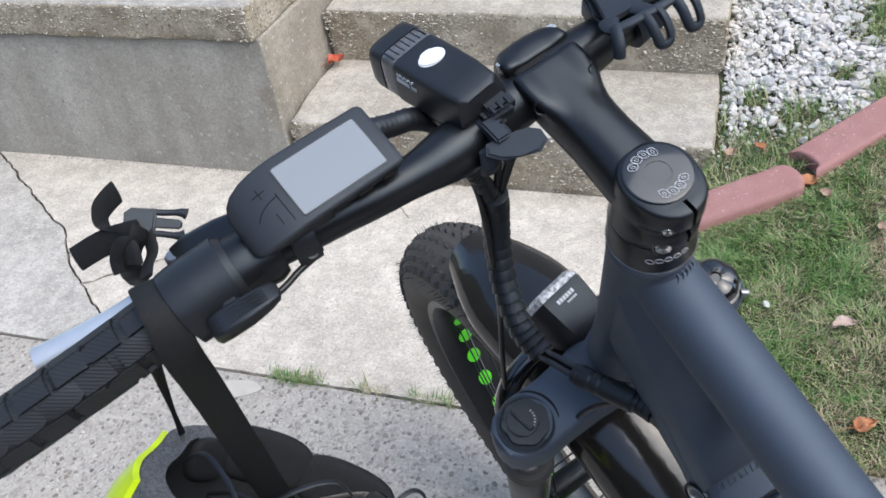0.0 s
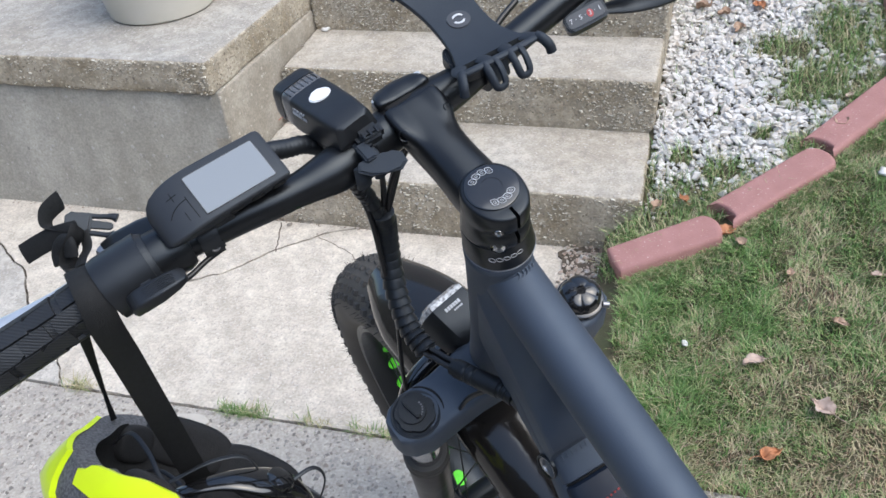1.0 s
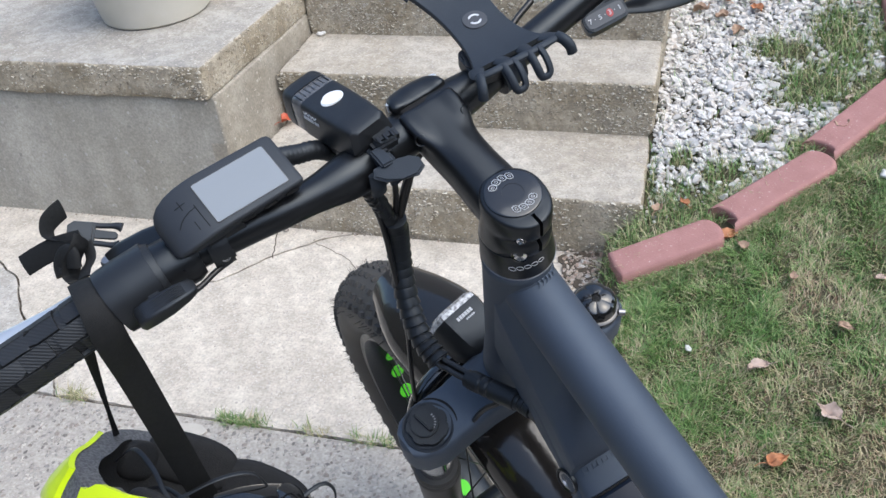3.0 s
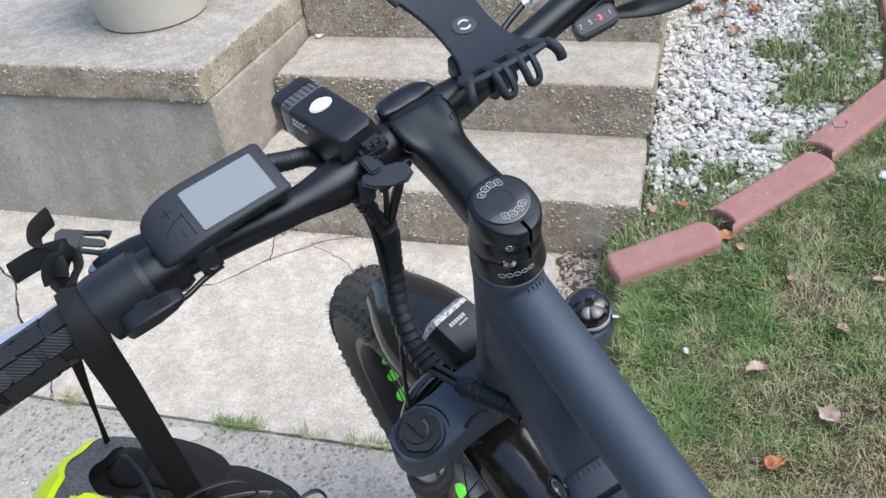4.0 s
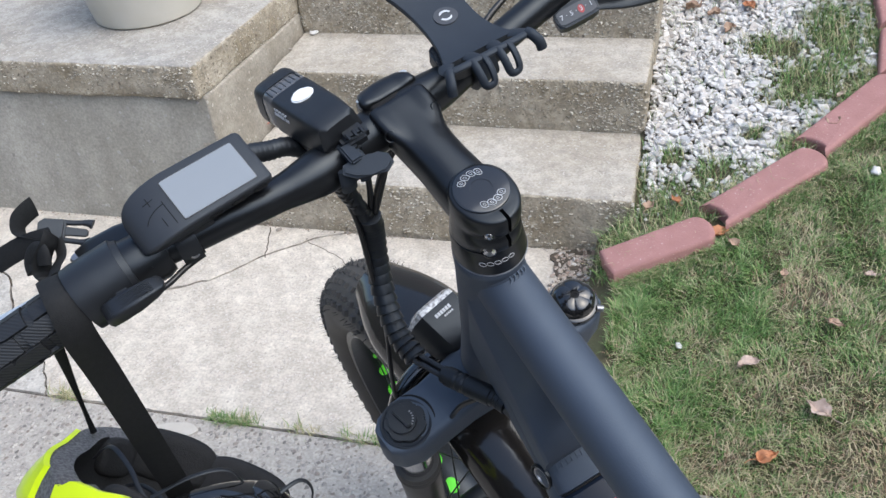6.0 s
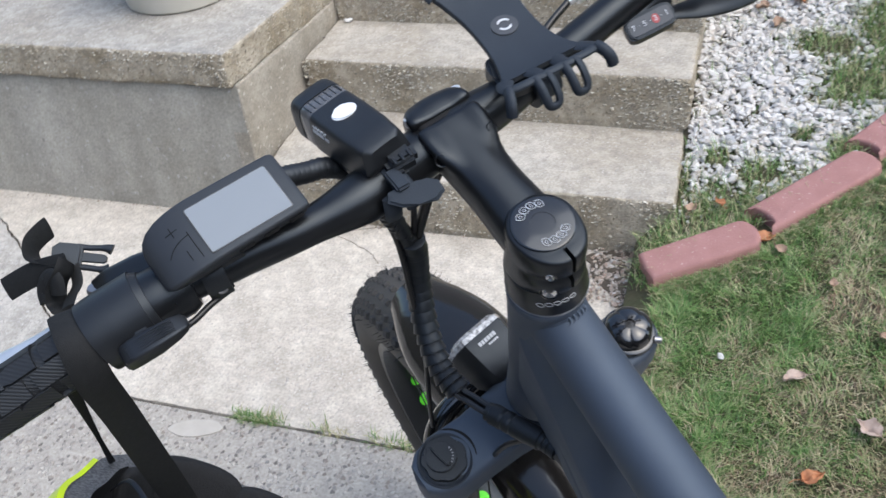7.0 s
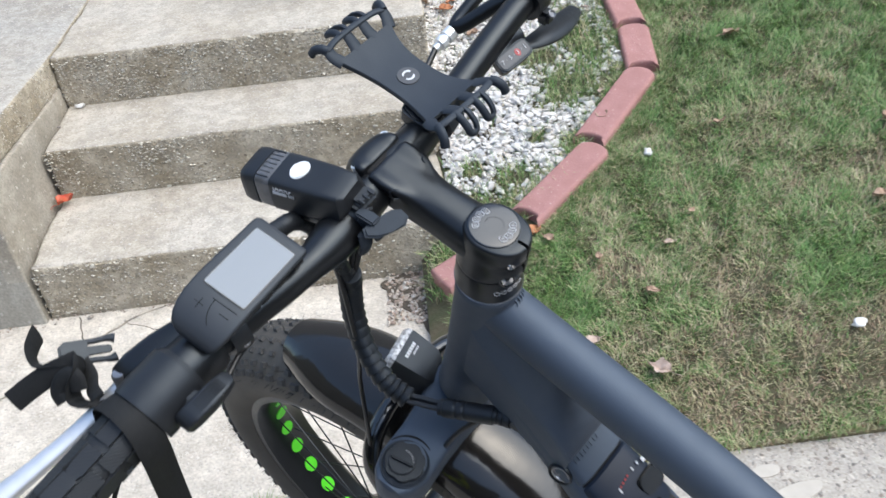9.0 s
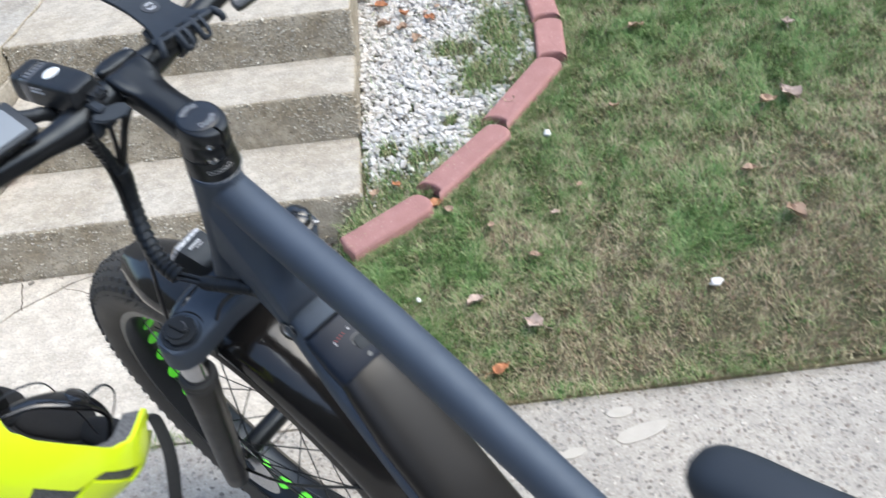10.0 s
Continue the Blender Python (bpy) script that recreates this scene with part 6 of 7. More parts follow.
box(bm, (-0.004, 0.036, -0.268), (0.022, 0.006, 0.022), None, 0.002)
box(bm, (-0.004, 0.026, -0.262), (0.02, 0.03, 0.008), None, 0.002)
sp("lamp_bracket", bm, M_STEEL, lamp)

# cables: the wrapped loom and its loose leads
def ribbed(turns, r, dr):
    """Radius of an overlapping spiral wrap: each turn swells and drops under the next."""
    return lambda t: r - dr * (1.0 - min(1.0, ((t * turns) % 1.0) / 0.8) ** 0.6 if (t * turns) % 1.0 < 0.86 else 1.0)


bm = bmesh.new()
LOOM = [(-0.036, 0.099, -0.118), (-0.037, 0.0985, -0.137), (-0.043, 0.09, -0.165), (-0.052, 0.07, -0.19), (-0.058, 0.045, -0.205), (-0.057, 0.022, -0.211), (-0.0535, 0.012, -0.211), (-0.048, -0.004, -0.209), (-0.038, -0.032, -0.200), (-0.0315, -0.050, -0.194), (-0.029, -0.062, -0.190)]
hose(bm, LOOM[:6], ribbed(18, 0.0102, 0.0020), 300, 16)
loom = sp("cable_loom", bm, M_PLASTIC, bike, "black spiral-wrapped cable loom", 60)
bm = bmesh.new()
hose(bm, LOOM[7:], lambda t: 0.0068 + 0.0014 * (1 if 0.04 < t < 0.62 else 0.25) - 0.0007 * max(0.0, 1 - abs(t - 0.16) / 0.02) - 0.0007 * max(0.0, 1 - abs(t - 0.24) / 0.02) - 0.0012 * max(0.0, 1 - abs(t - 0.7) / 0.025) - 0.0012 * max(0.0, 1 - abs(t - 0.83) / 0.025), 150, 18)
sp("sleeve", bm, M_PLASTIC, loom, "smooth black rubber sleeve", 50)
for dx, dz in ((-0.003, 0.002), (0.003, 0.003), (0.0, -0.003), (0.0035, -0.002)):
    bm = bmesh.new()
    hose(bm, [Vector(p) + Vector((dx, 0, dz)) for p in LOOM[4:9]], 0.0023, 30, 8)
    sp("bare_lead", bm, M_CABLE, loom)
bm = bmesh.new()
turned(bm, (-0.036, 0.099, -0.11), (-0.02, -0.02, -1), [(0, 0.0078), (0.001, 0.0094), (0.012, 0.0094), (0.013, 0.008)], 18)
sp("loom_clip", bm, M_PLASTIC, loom)
for pts, r in (([(-0.036, 0.099, -0.112), (-0.046, 0.103, -0.085), (-0.054, 0.100, -0.05), (-0.058, 0.092, -0.02)], None),
               ([(-0.034, 0.1, -0.112), (-0.03, 0.1, -0.08), (-0.03, 0.096, -0.04), (-0.028, 0.085, -0.022)], 0.0024),
               ([(-0.032, 0.098, -0.112), (-0.02, 0.1, -0.085), (0.0, 0.106, -0.05), (0.03, 0.112, -0.03), (0.06, 0.11, -0.02)], 0.003),
               ([(-0.033, 0.1, -0.112), (-0.018, 0.103, -0.08), (0.006, 0.112, -0.045), (0.035, 0.116, -0.028)], 0.0026)):
    bm = bmesh.new()
    hose(bm, pts, r or ribbed(13, 0.0056, 0.0013), 30 if r else 110, 12)
    sp("lead", bm, M_CABLE, loom, "", 60)
# ribbed lead from the display to the loom
bm = bmesh.new()
hose(bm, [(-0.112, 0.106, 0.0135), (-0.101, 0.1100, 0.0065), (-0.088, 0.1135, -0.004), (-0.073, 0.116, -0.014), (-0.058, 0.115, -0.034), (-0.047, 0.106, -0.07), (-0.039, 0.1, -0.112)], ribbed(24, 0.0068, 0.0015), 260, 14)
sp("lead", bm, M_PLASTIC, loom, "", 60)
bm = bmesh.new()
hose(bm, [(-0.1, 0.1, -0.025), (-0.06, 0.108, -0.05), (-0.047, 0.102, -0.1), (-0.052, 0.085, -0.16), (-0.056, 0.076, -0.20), (-0.056, 0.076, -0.25), (-0.070, 0.057, -0.30), (-0.077, 0.046, -0.36), (-0.092, 0.02, -0.46), (-0.095, 0.0, -0.62)], 0.0022, 70, 10)
sp("brake_hose", bm, M_CABLE, bike)
bm = bmesh.new()
hose(bm, [(-0.029, -0.062, -0.190), (-0.0275, -0.075, -0.193), (-0.029, -0.085, -0.198)], 0.0058, 12, 12)
sp("cable_port", bm, M_RUBBER, frame_ob)
bm = bmesh.new()
hose(bm, [(-0.034, -0.04, -0.205), (-0.05, -0.025, -0.235), (-0.06, -0.012, -0.3), (-0.058, 0.0, -0.36)], 0.0022, 20, 8)
sp("lamp_cable", bm, M_CABLE, bike)

# saddle and its post
bm = bmesh.new()
rings = []
o = Vector((0, -0.487, 0.062))
upv = Vector((0, 0.331, 0.945))
SADDLE = smooth_path([(0.0, 0.004, 0.003), (0.004, 0.013, 0.010), (0.014, 0.020, 0.016), (0.035, 0.0235, 0.019), (0.08, 0.026, 0.021), (0.14, 0.036, 0.023), (0.19, 0.062, 0.026), (0.23, 0.078, 0.028), (0.26, 0.072, 0.025), (0.275, 0.045, 0.014)], 45)
for s, w, h in SADDLE:
    rings.append([o + BACK * s + Vector((x, 0, 0)) + upv * (z - 0.0165 + 0.006 * (s / 0.275)) for x, z in oval(0, 0, w, h, 36, 2.4)])
loft(bm, rings)
saddle = fp("saddle", bm, M_SILICON, bike, "smooth black saddle")
bm = bmesh.new()
rod(bm, (0, -0.611, -0.16), o + BACK * 0.15 - upv * 0.04, 0.0138, seg=20)
fp("seat_post", bm, M_BLACK, bike)
bm = bmesh.new()
for x in (-0.02, 0.02):
    hose(bm, [o + BACK * 0.05 + Vector((x * 0.5, 0, 0)) - upv * 0.03, o + BACK * 0.1 + Vector((x, 0, 0)) - upv * 0.045, o + BACK * 0.2 + Vector((x, 0, 0)) - upv * 0.045, o + BACK * 0.25 + Vector((x * 1.5, 0, 0)) - upv * 0.03], 0.0035, 16, 8)
fp("saddle_rail", bm, M_BLACK, saddle)
# kickstand to the ground on the left
bm = bmesh.new()
top = FRAME @ (BB + Vector((-0.05, -0.2, 0.03)))
inv = FRAME.inverted()
rod(bm, inv @ top, inv @ Vector((top.x - 0.22, top.y - 0.1, 0.006)), 0.009, seg=14)
fp("kickstand", bm, M_BLACK, bike)
# cranks
bm = bmesh.new()
turned(bm, BB + Vector((0.05, 0, 0)), (1, 0, 0), [(0, 0.02), (0, 0.09), (0.004, 0.09), (0.004, 0.02)], 40)
fp("chain_ring", bm, M_BLACK, bike)
for x in (-1, 1):
    bm = bmesh.new()
    e = BB + Vector((x * 0.075, -x * 0.12, x * 0.11))
    hose(bm, [BB + Vector((x * 0.06, 0, 0)), BB + Vector((x * 0.07, -x * 0.06, x * 0.055)), e], 0.009, 12, 10)
    crank = fp("crank", bm, M_BLACK, bike)
    bm = bmesh.new()
    box(bm, e + Vector((x * 0.05, 0, 0)), (0.09, 0.08, 0.018), None, 0.004)
    fp("pedal", bm, M_PLASTIC, crank)


# ---- things on the bicycle ----
LIGHT = STEER @ frame_matrix((0.9924, 0.1146, 0.0443), (-0.0961, 0.9488, -0.301), (-0.0765, 0.2944, 0.9526), (-0.0504, 0.1226, 0.0000)) @ Matrix.Diagonal((1.03, 1.06, 1.0, 1))


def flared(x, z):
    """The lamp's flanks spread towards its underside."""
    return x * (1.0 - 11.0 * z)


head_lamp = thing("bike_light", "black clip-on bicycle headlight with a white oval button, on the handlebar", "bike light", LIGHT)
bm = bmesh.new()
rings = []
for y, w, h, z in ((-0.040, 0.010, 0.006, 0.002), (-0.037, 0.0145, 0.0095, 0.001), (-0.022, 0.0165, 0.0118, 0), (0.0, 0.0172, 0.0125, 0), (0.016, 0.0172, 0.0128, 0)):
    rings.append([(flared(x, q), y, q + z) for x, q in oval(0, 0, w, h, 40, 7.0)])
loft(bm, rings)
on("body", bm, M_PLASTIC, head_lamp, LIGHT)
bm = bmesh.new()
loft(bm, [[(flared(x, q), y, q) for x, q in oval(0, 0, w, h, 32, 5.5)] for y, w, h in ((0.0162, 0.0169, 0.0125), (0.0175, 0.0172, 0.0129), (0.0275, 0.0172, 0.0129), (0.0285, 0.0169, 0.0125))])
window = on("side_window", bm, M_GREY, head_lamp, LIGHT, "smoked ribbed window band")
for k in range(7):
    bm = bmesh.new()
    box(bm, (-0.0114 + 0.0038 * k, 0.0228, 0.0128), (0.0005, 0.0098, 0.0008))
    on("rib", bm, M_PLASTIC, window, LIGHT)
bm = bmesh.new()
loft(bm, [[(flared(x, q), y, q) for x, q in oval(0, 0, w, h, 32, 5.0)] for y, w, h in ((0.0287, 0.0174, 0.0131), (0.036, 0.0174, 0.0131), (0.041, 0.0166, 0.0124), (0.043, 0.0145, 0.0105), (0.0415, 0.0125, 0.009))])
bezel = on("bezel", bm, M_PLASTIC, head_lamp, LIGHT)
bm = bmesh.new()
loft(bm, [[(x, y, q) for x, q in oval(0, 0, w, h, 24, 4.0)] for y, w, h in ((0.0405, 0.0126, 0.0092), (0.0425, 0.011, 0.008))])
on("lens", bm, M_LENS, head_lamp, LIGHT, "clear headlight lens")
bm = bmesh.new()
slab(bm, oval(0.001, -0.0005, 0.0080, 0.0064, 32), 0.0112, 0.0134, bevel=0.0007)
on("button", bm, M_BUTTON, head_lamp, LIGHT, "white oval rubber button")
bm = bmesh.new()
flank = Matrix.Translation((-0.01725, 0, 0)) @ Matrix.Rotation(math.atan(0.19), 4, 'Y')
for k in range(8):
    box(bm, (0, 0.0120 - 0.0019 * k, 0.0078), (0.0006, 0.0003, 0.0018), flank)
    box(bm, (0, 0.0113 - 0.0019 * k, 0.0078 + (0.0008 if k % 2 else -0.0008)), (0.0006, 0.0014, 0.0003), flank)
box(bm, (0, 0.0075, 0.0046), (0.0006, 0.0115, 0.0021), flank)
for k in range(3):
    box(bm, (0, -0.0005 - 0.0017 * k, 0.0046), (0.0006, 0.0008, 0.0021), flank)
on("side_marks", bm, M_MARK, head_lamp, LIGHT)
bm = bmesh.new()
rings = []
for y, w, h in ((-0.037, 0.0145, 0.003), (-0.028, 0.0165, 0.0045), (0.008, 0.015, 0.0045), (0.014, 0.011, 0.003)):
    rings.append([(x * 1.1, y, q - 0.0145) for x, q in oval(0, 0, w, h, 20, 4)])
loft(bm, rings)
on("mount", bm, M_PLASTIC, head_lamp, LIGHT)
# rubber tongue and strap on the bar
bm = bmesh.new()
collar_on_bar(bm, -0.0545, -0.0425, [(0, 0.0158), (0, 0.0178), (0.1, 0.0186), (0.9, 0.0186), (1, 0.0178), (1, 0.0158)], 28)
strap = on("strap", bm, M_SILICON, head_lamp, STEER)
bm = bmesh.new()
hose(bm, [(-0.049, 0.0745, 0.0055), (-0.0465, 0.066, 0.001), (-0.0455, 0.061, -0.012)], 0.0035, 12, 12, 1.6, (1, 0, 0))
outline = [(-0.017, -0.003), (-0.0165, 0.0035), (-0.008, 0.007), (0.002, 0.0075), (0.008, 0.0105), (0.015, 0.0085), (0.0185, 0.002), (0.014, -0.004), (0.003, -0.0055), (-0.008, -0.0065)]
slab(bm, outline, -0.003, 0.003, Matrix.Translation((-0.0465, 0.0560, 0.0035)) @ Matrix.Rotation(radians(-30), 4, 'Z') @ Matrix.Rotation(radians(26), 4, 'X') @ Matrix.Scale(0.92, 4), 0.0016)
hose(bm, [(-0.057, 0.0655, 0.0005), (-0.0585, 0.0625, -0.008), (-0.058, 0.0645, -0.018)], 0.003, 14, 12, 1.9, (1, 0, 0))
box(bm, (-0.050, 0.0685, 0.0085), (0.0085, 0.016, 0.004), Matrix.Identity(4), 0.0012)
hose(bm, [(-0.049, 0.062, 0.0035), (-0.0425, 0.0575, 0.0), (-0.0355, 0.0545, -0.004)], 0.0026, 12, 10)
on("buckle_tongue", bm, M_SILICON, head_lamp, STEER, "rubber strap tongue with wings")
bm = bmesh.new()
box(bm, (-0.041, 0.080, 0.008), (0.020, 0.014, 0.012), Matrix.Identity(4), 0.0035, 3)
box(bm, (-0.045, 0.073, 0.004), (0.009, 0.010, 0.010), Matrix.Identity(4), 0.003, 2)
for k in range(3):
    box(bm, (-0.046 + 0.005 * k, 0.0765, 0.0145), (0.002, 0.006, 0.0012), Matrix.Identity(4), 0.0004, 1)
on("swivel", bm, M_PLASTIC, head_lamp, STEER)

# phone holder: soft four-clawed web on a clamp
HOLD = STEER @ Matrix.Translation((0.0605, 0.118, 0.0165)) @ Matrix.Rotation(radians(-3.5), 4, 'Z') @ Matrix.Rotation(radians(2), 4, 'X') @ Matrix.Diagonal((0.98, 0.93, 1, 1))
holder = thing("phone_holder", "empty black silicone phone holder with four claws on the handlebar", "phone holder", HOLD)
bm = bmesh.new()
rings = []
for k in range(33):
    t = -1 + 2 * k / 32
    y, w, z = 0.045 * t, 0.0195 + 0.0095 * abs(t) ** 2.4, 0.006 * abs(t) ** 3
    rings.append([(-w, y, z - 0.0016), (-w + 0.0006, y, z - 0.0022), (w - 0.0006, y, z - 0.0022), (w, y, z - 0.0016), (w, y, z + 0.0016), (w - 0.0006, y, z + 0.0022), (-w + 0.0006, y, z + 0.0022), (-w, y, z + 0.0016)])
loft(bm, rings)
web = on("web", bm, M_SILICON, holder, HOLD)
for sy in (-1, 1):
    for x0, x1 in ((-0.026, -0.0295), (-0.0095, -0.0085), (0.0095, 0.0085), (0.026, 0.0295)):
        bm = bmesh.new()
        hose(bm, [(x0, sy * 0.0435, 0.0055), (x1, sy * 0.050, 0.009), (x1 * 1.01, sy * 0.0565, 0.013)], lambda t: 0.0021 - 0.0004 * t, 10, 10, 2.7, (1, 0, 0))
        on("finger", bm, M_SILICON, holder, HOLD)
    bm = bmesh.new()
    hose(bm, [(-0.0305, sy * 0.0555, 0.0125), (-0.02, sy * 0.0575, 0.0142), (0.0, sy * 0.058, 0.0148), (0.02, sy * 0.0575, 0.0142), (0.0305, sy * 0.0555, 0.0125)], 0.0019, 40, 10, 1.5, (0, 1, 0))
    on("claw_band", bm, M_SILICON, holder, HOLD)
    for x in (-0.0098, 0.0098):
        bm = bmesh.new()
        hose(bm, [(x - 0.0044, sy * 0.0575, 0.0145), (x - 0.0044, sy * 0.0640, 0.0135), (x - 0.0042, sy * 0.0700, 0.0095), (x - 0.0036, sy * 0.0730, 0.0060), (x - 0.0016, sy * 0.0742, 0.0045), (x + 0.0016, sy * 0.0742, 0.0045), (x + 0.0036, sy * 0.0730, 0.0060), (x + 0.0042, sy * 0.0700, 0.0095), (x + 0.0044, sy * 0.0640, 0.0135), (x + 0.0044, sy * 0.0575, 0.0145)], 0.0023, 54, 10, 1.3)
        on("claw", bm, M_SILICON, holder, HOLD)
    for x in (-0.0305, 0.0305):
        bm = bmesh.new()
        hose(bm, [(x, sy * 0.0545, 0.0125), (x * 1.06, sy * 0.0595, 0.0130), (x * 1.13, sy * 0.0650, 0.010), (x * 1.16, sy * 0.0675, 0.0050)], 0.0029, 18, 10, 1.25)
        on("corner_hook", bm, M_SILICON, holder, HOLD)
bm = bmesh.new()
slab(bm, oval(0, 0, 0.0088, 0.0088, 32), 0.0018, 0.0030, bevel=0.0003)
disc = on("centre_disc", bm, material("disc_grey", (0.05, 0.054, 0.062), 0.5, scale=60), holder, HOLD, "slate grey round centre button")
for a0 in (20, 200):
    bm = bmesh.new()
    rings = []
    for k in range(11):
        a = radians(a0 + 130 * k / 10)
        w = 0.0008 * (1 if k < 9 else (10 - k) * 0.5 + 0.2)
        rings.append([((r) * math.cos(a), (r) * math.sin(a), z) for r, z in ((0.0042 - w, 0.0028), (0.0042 + w, 0.0028), (0.0042 + w, 0.0034), (0.0042 - w, 0.0034))])
    loft(bm, rings)
    on("round_arrow", bm, M_MARK, disc, HOLD)
bm = bmesh.new()
slab(bm, oval(-0.012, -0.028, 0.013, 0.016, 24, 4), -0.016, -0.003, bevel=0.002)
hub = on("clamp", bm, M_PLASTIC, holder, HOLD)
bm = bmesh.new()
collar_on_bar(bm, 0.052, 0.072, [(0, 0.0145), (0, 0.0165), (0.08, 0.0172), (0.92, 0.0168), (1, 0.016), (1, 0.013)], 28)
on("clamp_band", bm, M_SILICON, holder, STEER)

# helmet hanging by its strap under the left grip
HP = Vector((0.800, -1.341, 0.775))
HEL = Matrix.Translation(HP) @ Matrix.Rotation(radians(25), 4, 'Z') @ Matrix.Rotation(radians(-37), 4, 'X') @ Matrix.Rotation(radians(33), 4, 'Y') @ Matrix.Scale(0.94, 4)
helmet = thing("helmet", "fluorescent yellow and black cycling helmet hanging upside down from the handlebar", "helmet", HEL)


def along(table, q):
    """Reads a table of (azimuth, value) pairs, easing between them."""
    q = q % 360
    for (q0, v0), (q1, v1) in zip(table, table[1:]):
        if q0 <= q <= q1:
            u = (q - q0) / (q1 - q0)
            return v0 + (v1 - v0) * u * u * (3 - 2 * u)
    return table[-1][1]


# depth of the rim below the bowl's widest line, round the helmet, in degrees
RIM = [(0, 4), (30, 4), (60, 3), (82, -2), (96, 0), (112, -3), (135, 0), (160, 1), (174, 2), (186, 4), (198, 5), (212, 7), (219, 8), (224, 9), (231, 4), (238, 3), (252, 0), (261, 0), (272, 9), (282, 11), (314, 11), (322, 8), (336, -8), (341, -7), (350, 4), (360, 4)]


def tuck(q, t):
    """Both ends of the helmet draw in towards the rim and swell below it."""
    q = q % 360
    f = 0.12 * math.exp(-(((q - 180) / 22) ** 2)) + 0.10 * math.exp(-((min(abs(q - 350), abs(q + 10)) / 26) ** 2))
    return 1 - f * min(1.0, max(0.0, 1 - t / 22)) + 0.12 * math.exp(-(((q - 198) / 26) ** 2)) * min(1.0, max(0.0, (t - 4) / 20))


def bowl_point(q, t, scale):
    a, r, k = radians(q), radians(t), scale * tuck(q, t)
    return Vector((0.138 * math.cos(a) * math.cos(r) * k, 0.102 * math.sin(a) * math.cos(r) * k, -0.125 * math.sin(r) * scale))


def bowl(bm, a0, a1, top, bottom, scale, na, nt, thick, rim=0, inner=None):
    """A patch of the helmet's bowl (it hangs open side up) between two depths that follow the azimuth."""
    outer, inside = [], []
    for j in range(nt + 1):
        ro, ri = [], []
        for i in range(na + 1):
            q = a0 + (a1 - a0) * i / na
            t = top(q) + (bottom(q) - top(q)) * j / nt
            ti = t if inner is None else inner(q) + (bottom(q) - inner(q)) * j / nt
            ro.append(bm.verts.new(bowl_point(q, t, scale)))
            ri.append(bm.verts.new(bowl_point(q, ti, scale - thick)))
        outer.append(ro)
        inside.append(ri)
    for j in range(nt):
        for i in range(na):
            bm.faces.new((outer[j][i], outer[j][i + 1], outer[j + 1][i + 1], outer[j + 1][i]))
            bm.faces.new((inside[j][i + 1], inside[j][i], inside[j + 1][i], inside[j + 1][i + 1])).material_index = 1
    for j in (0, nt):
        for i in range(na):
            bm.faces.new((outer[j][i], inside[j][i], inside[j][i + 1], outer[j][i + 1])).material_index = rim
    for i in (0, na):
        for j in range(nt):
            bm.faces.new((outer[j][i], outer[j + 1][i], inside[j + 1][i], inside[j][i]))
    if abs(a1 - a0) >= 360:
        bmesh.ops.remove_doubles(bm, verts=bm.verts, dist=1e-5)


def rim_at(q):
    return along(RIM, q)


bm = bmesh.new()
bowl(bm, 0, 360, lambda q: rim_at(q) + 0.6, lambda q: 86, 0.965, 96, 14, 0.145, 0, lambda q: min(rim_at(q) + 1, 9) if 150 < q < 230 else rim_at(q) + 3)
on("foam_liner", bm, (M_FOAM, M_PAD), helmet, HEL)
SIDE_FOOT = [(0, 34), (222, 15), (262, 19), (270, 33), (306, 33), (316, 22), (345, 19), (354, 30), (360, 34)]
# the brow strip, the side with its ear cut, the back and far side, then the ribs below the vents
for a0, a1, top, bottom in ((166, 211, rim_at, lambda q: 66), (223, 372, rim_at, lambda q: along(SIDE_FOOT, q)), (376, 430, lambda q: 9, lambda q: 34), (72, 126, lambda q: 9, lambda q: 32), (223, 262, lambda q: 29, lambda q: 62), (262, 286, lambda q: 33, lambda q: 64), (312, 354, lambda q: 28, lambda q: 64), (286, 312, lambda q: 50, lambda q: 64), (358, 430, lambda q: 42, lambda q: 62), (72, 126, lambda q: 40, lambda q: 62), (0, 360, lambda q: 68, lambda q: 80)):
    bm = bmesh.new()
    bowl(bm, a0, a1, top, bottom, 1.0, max(12, (a1 - a0) // 2), 10, 0.035, 0)
    on("shell_panel", bm, (M_YELLOW, M_FOAM), helmet, HEL)
# soft pads inside the rim
for q, half, t, high, r, thick in ((116, 23, 7, 13, 0.825, 0.070), (76, 23, 9, 13, 0.825, 0.066), (38, 20, 12, 10, 0.80, 0.06), (146, 12, 12, 10, 0.80, 0.055), (5, 14, 14, 10, 0.78, 0.05), (285, 18, 24, 10, 0.78, 0.05), (246, 15, 13, 12, 0.78, 0.05), (60, 24, 34, 9, 0.78, 0.05), (120, 24, 34, 9, 0.78, 0.05)):
    bm = bmesh.new()
    lump(bm, Vector((0, 0, 0)), (1, 1, 1), 2.9, 28, 18)
    for v in bm.verts:
        u, w, h = v.co
        v.co = bowl_point(q + half * u, t - high * w, r + thick * h)
    on("pad", bm, (M_PAD,), helmet, HEL, "", 60)
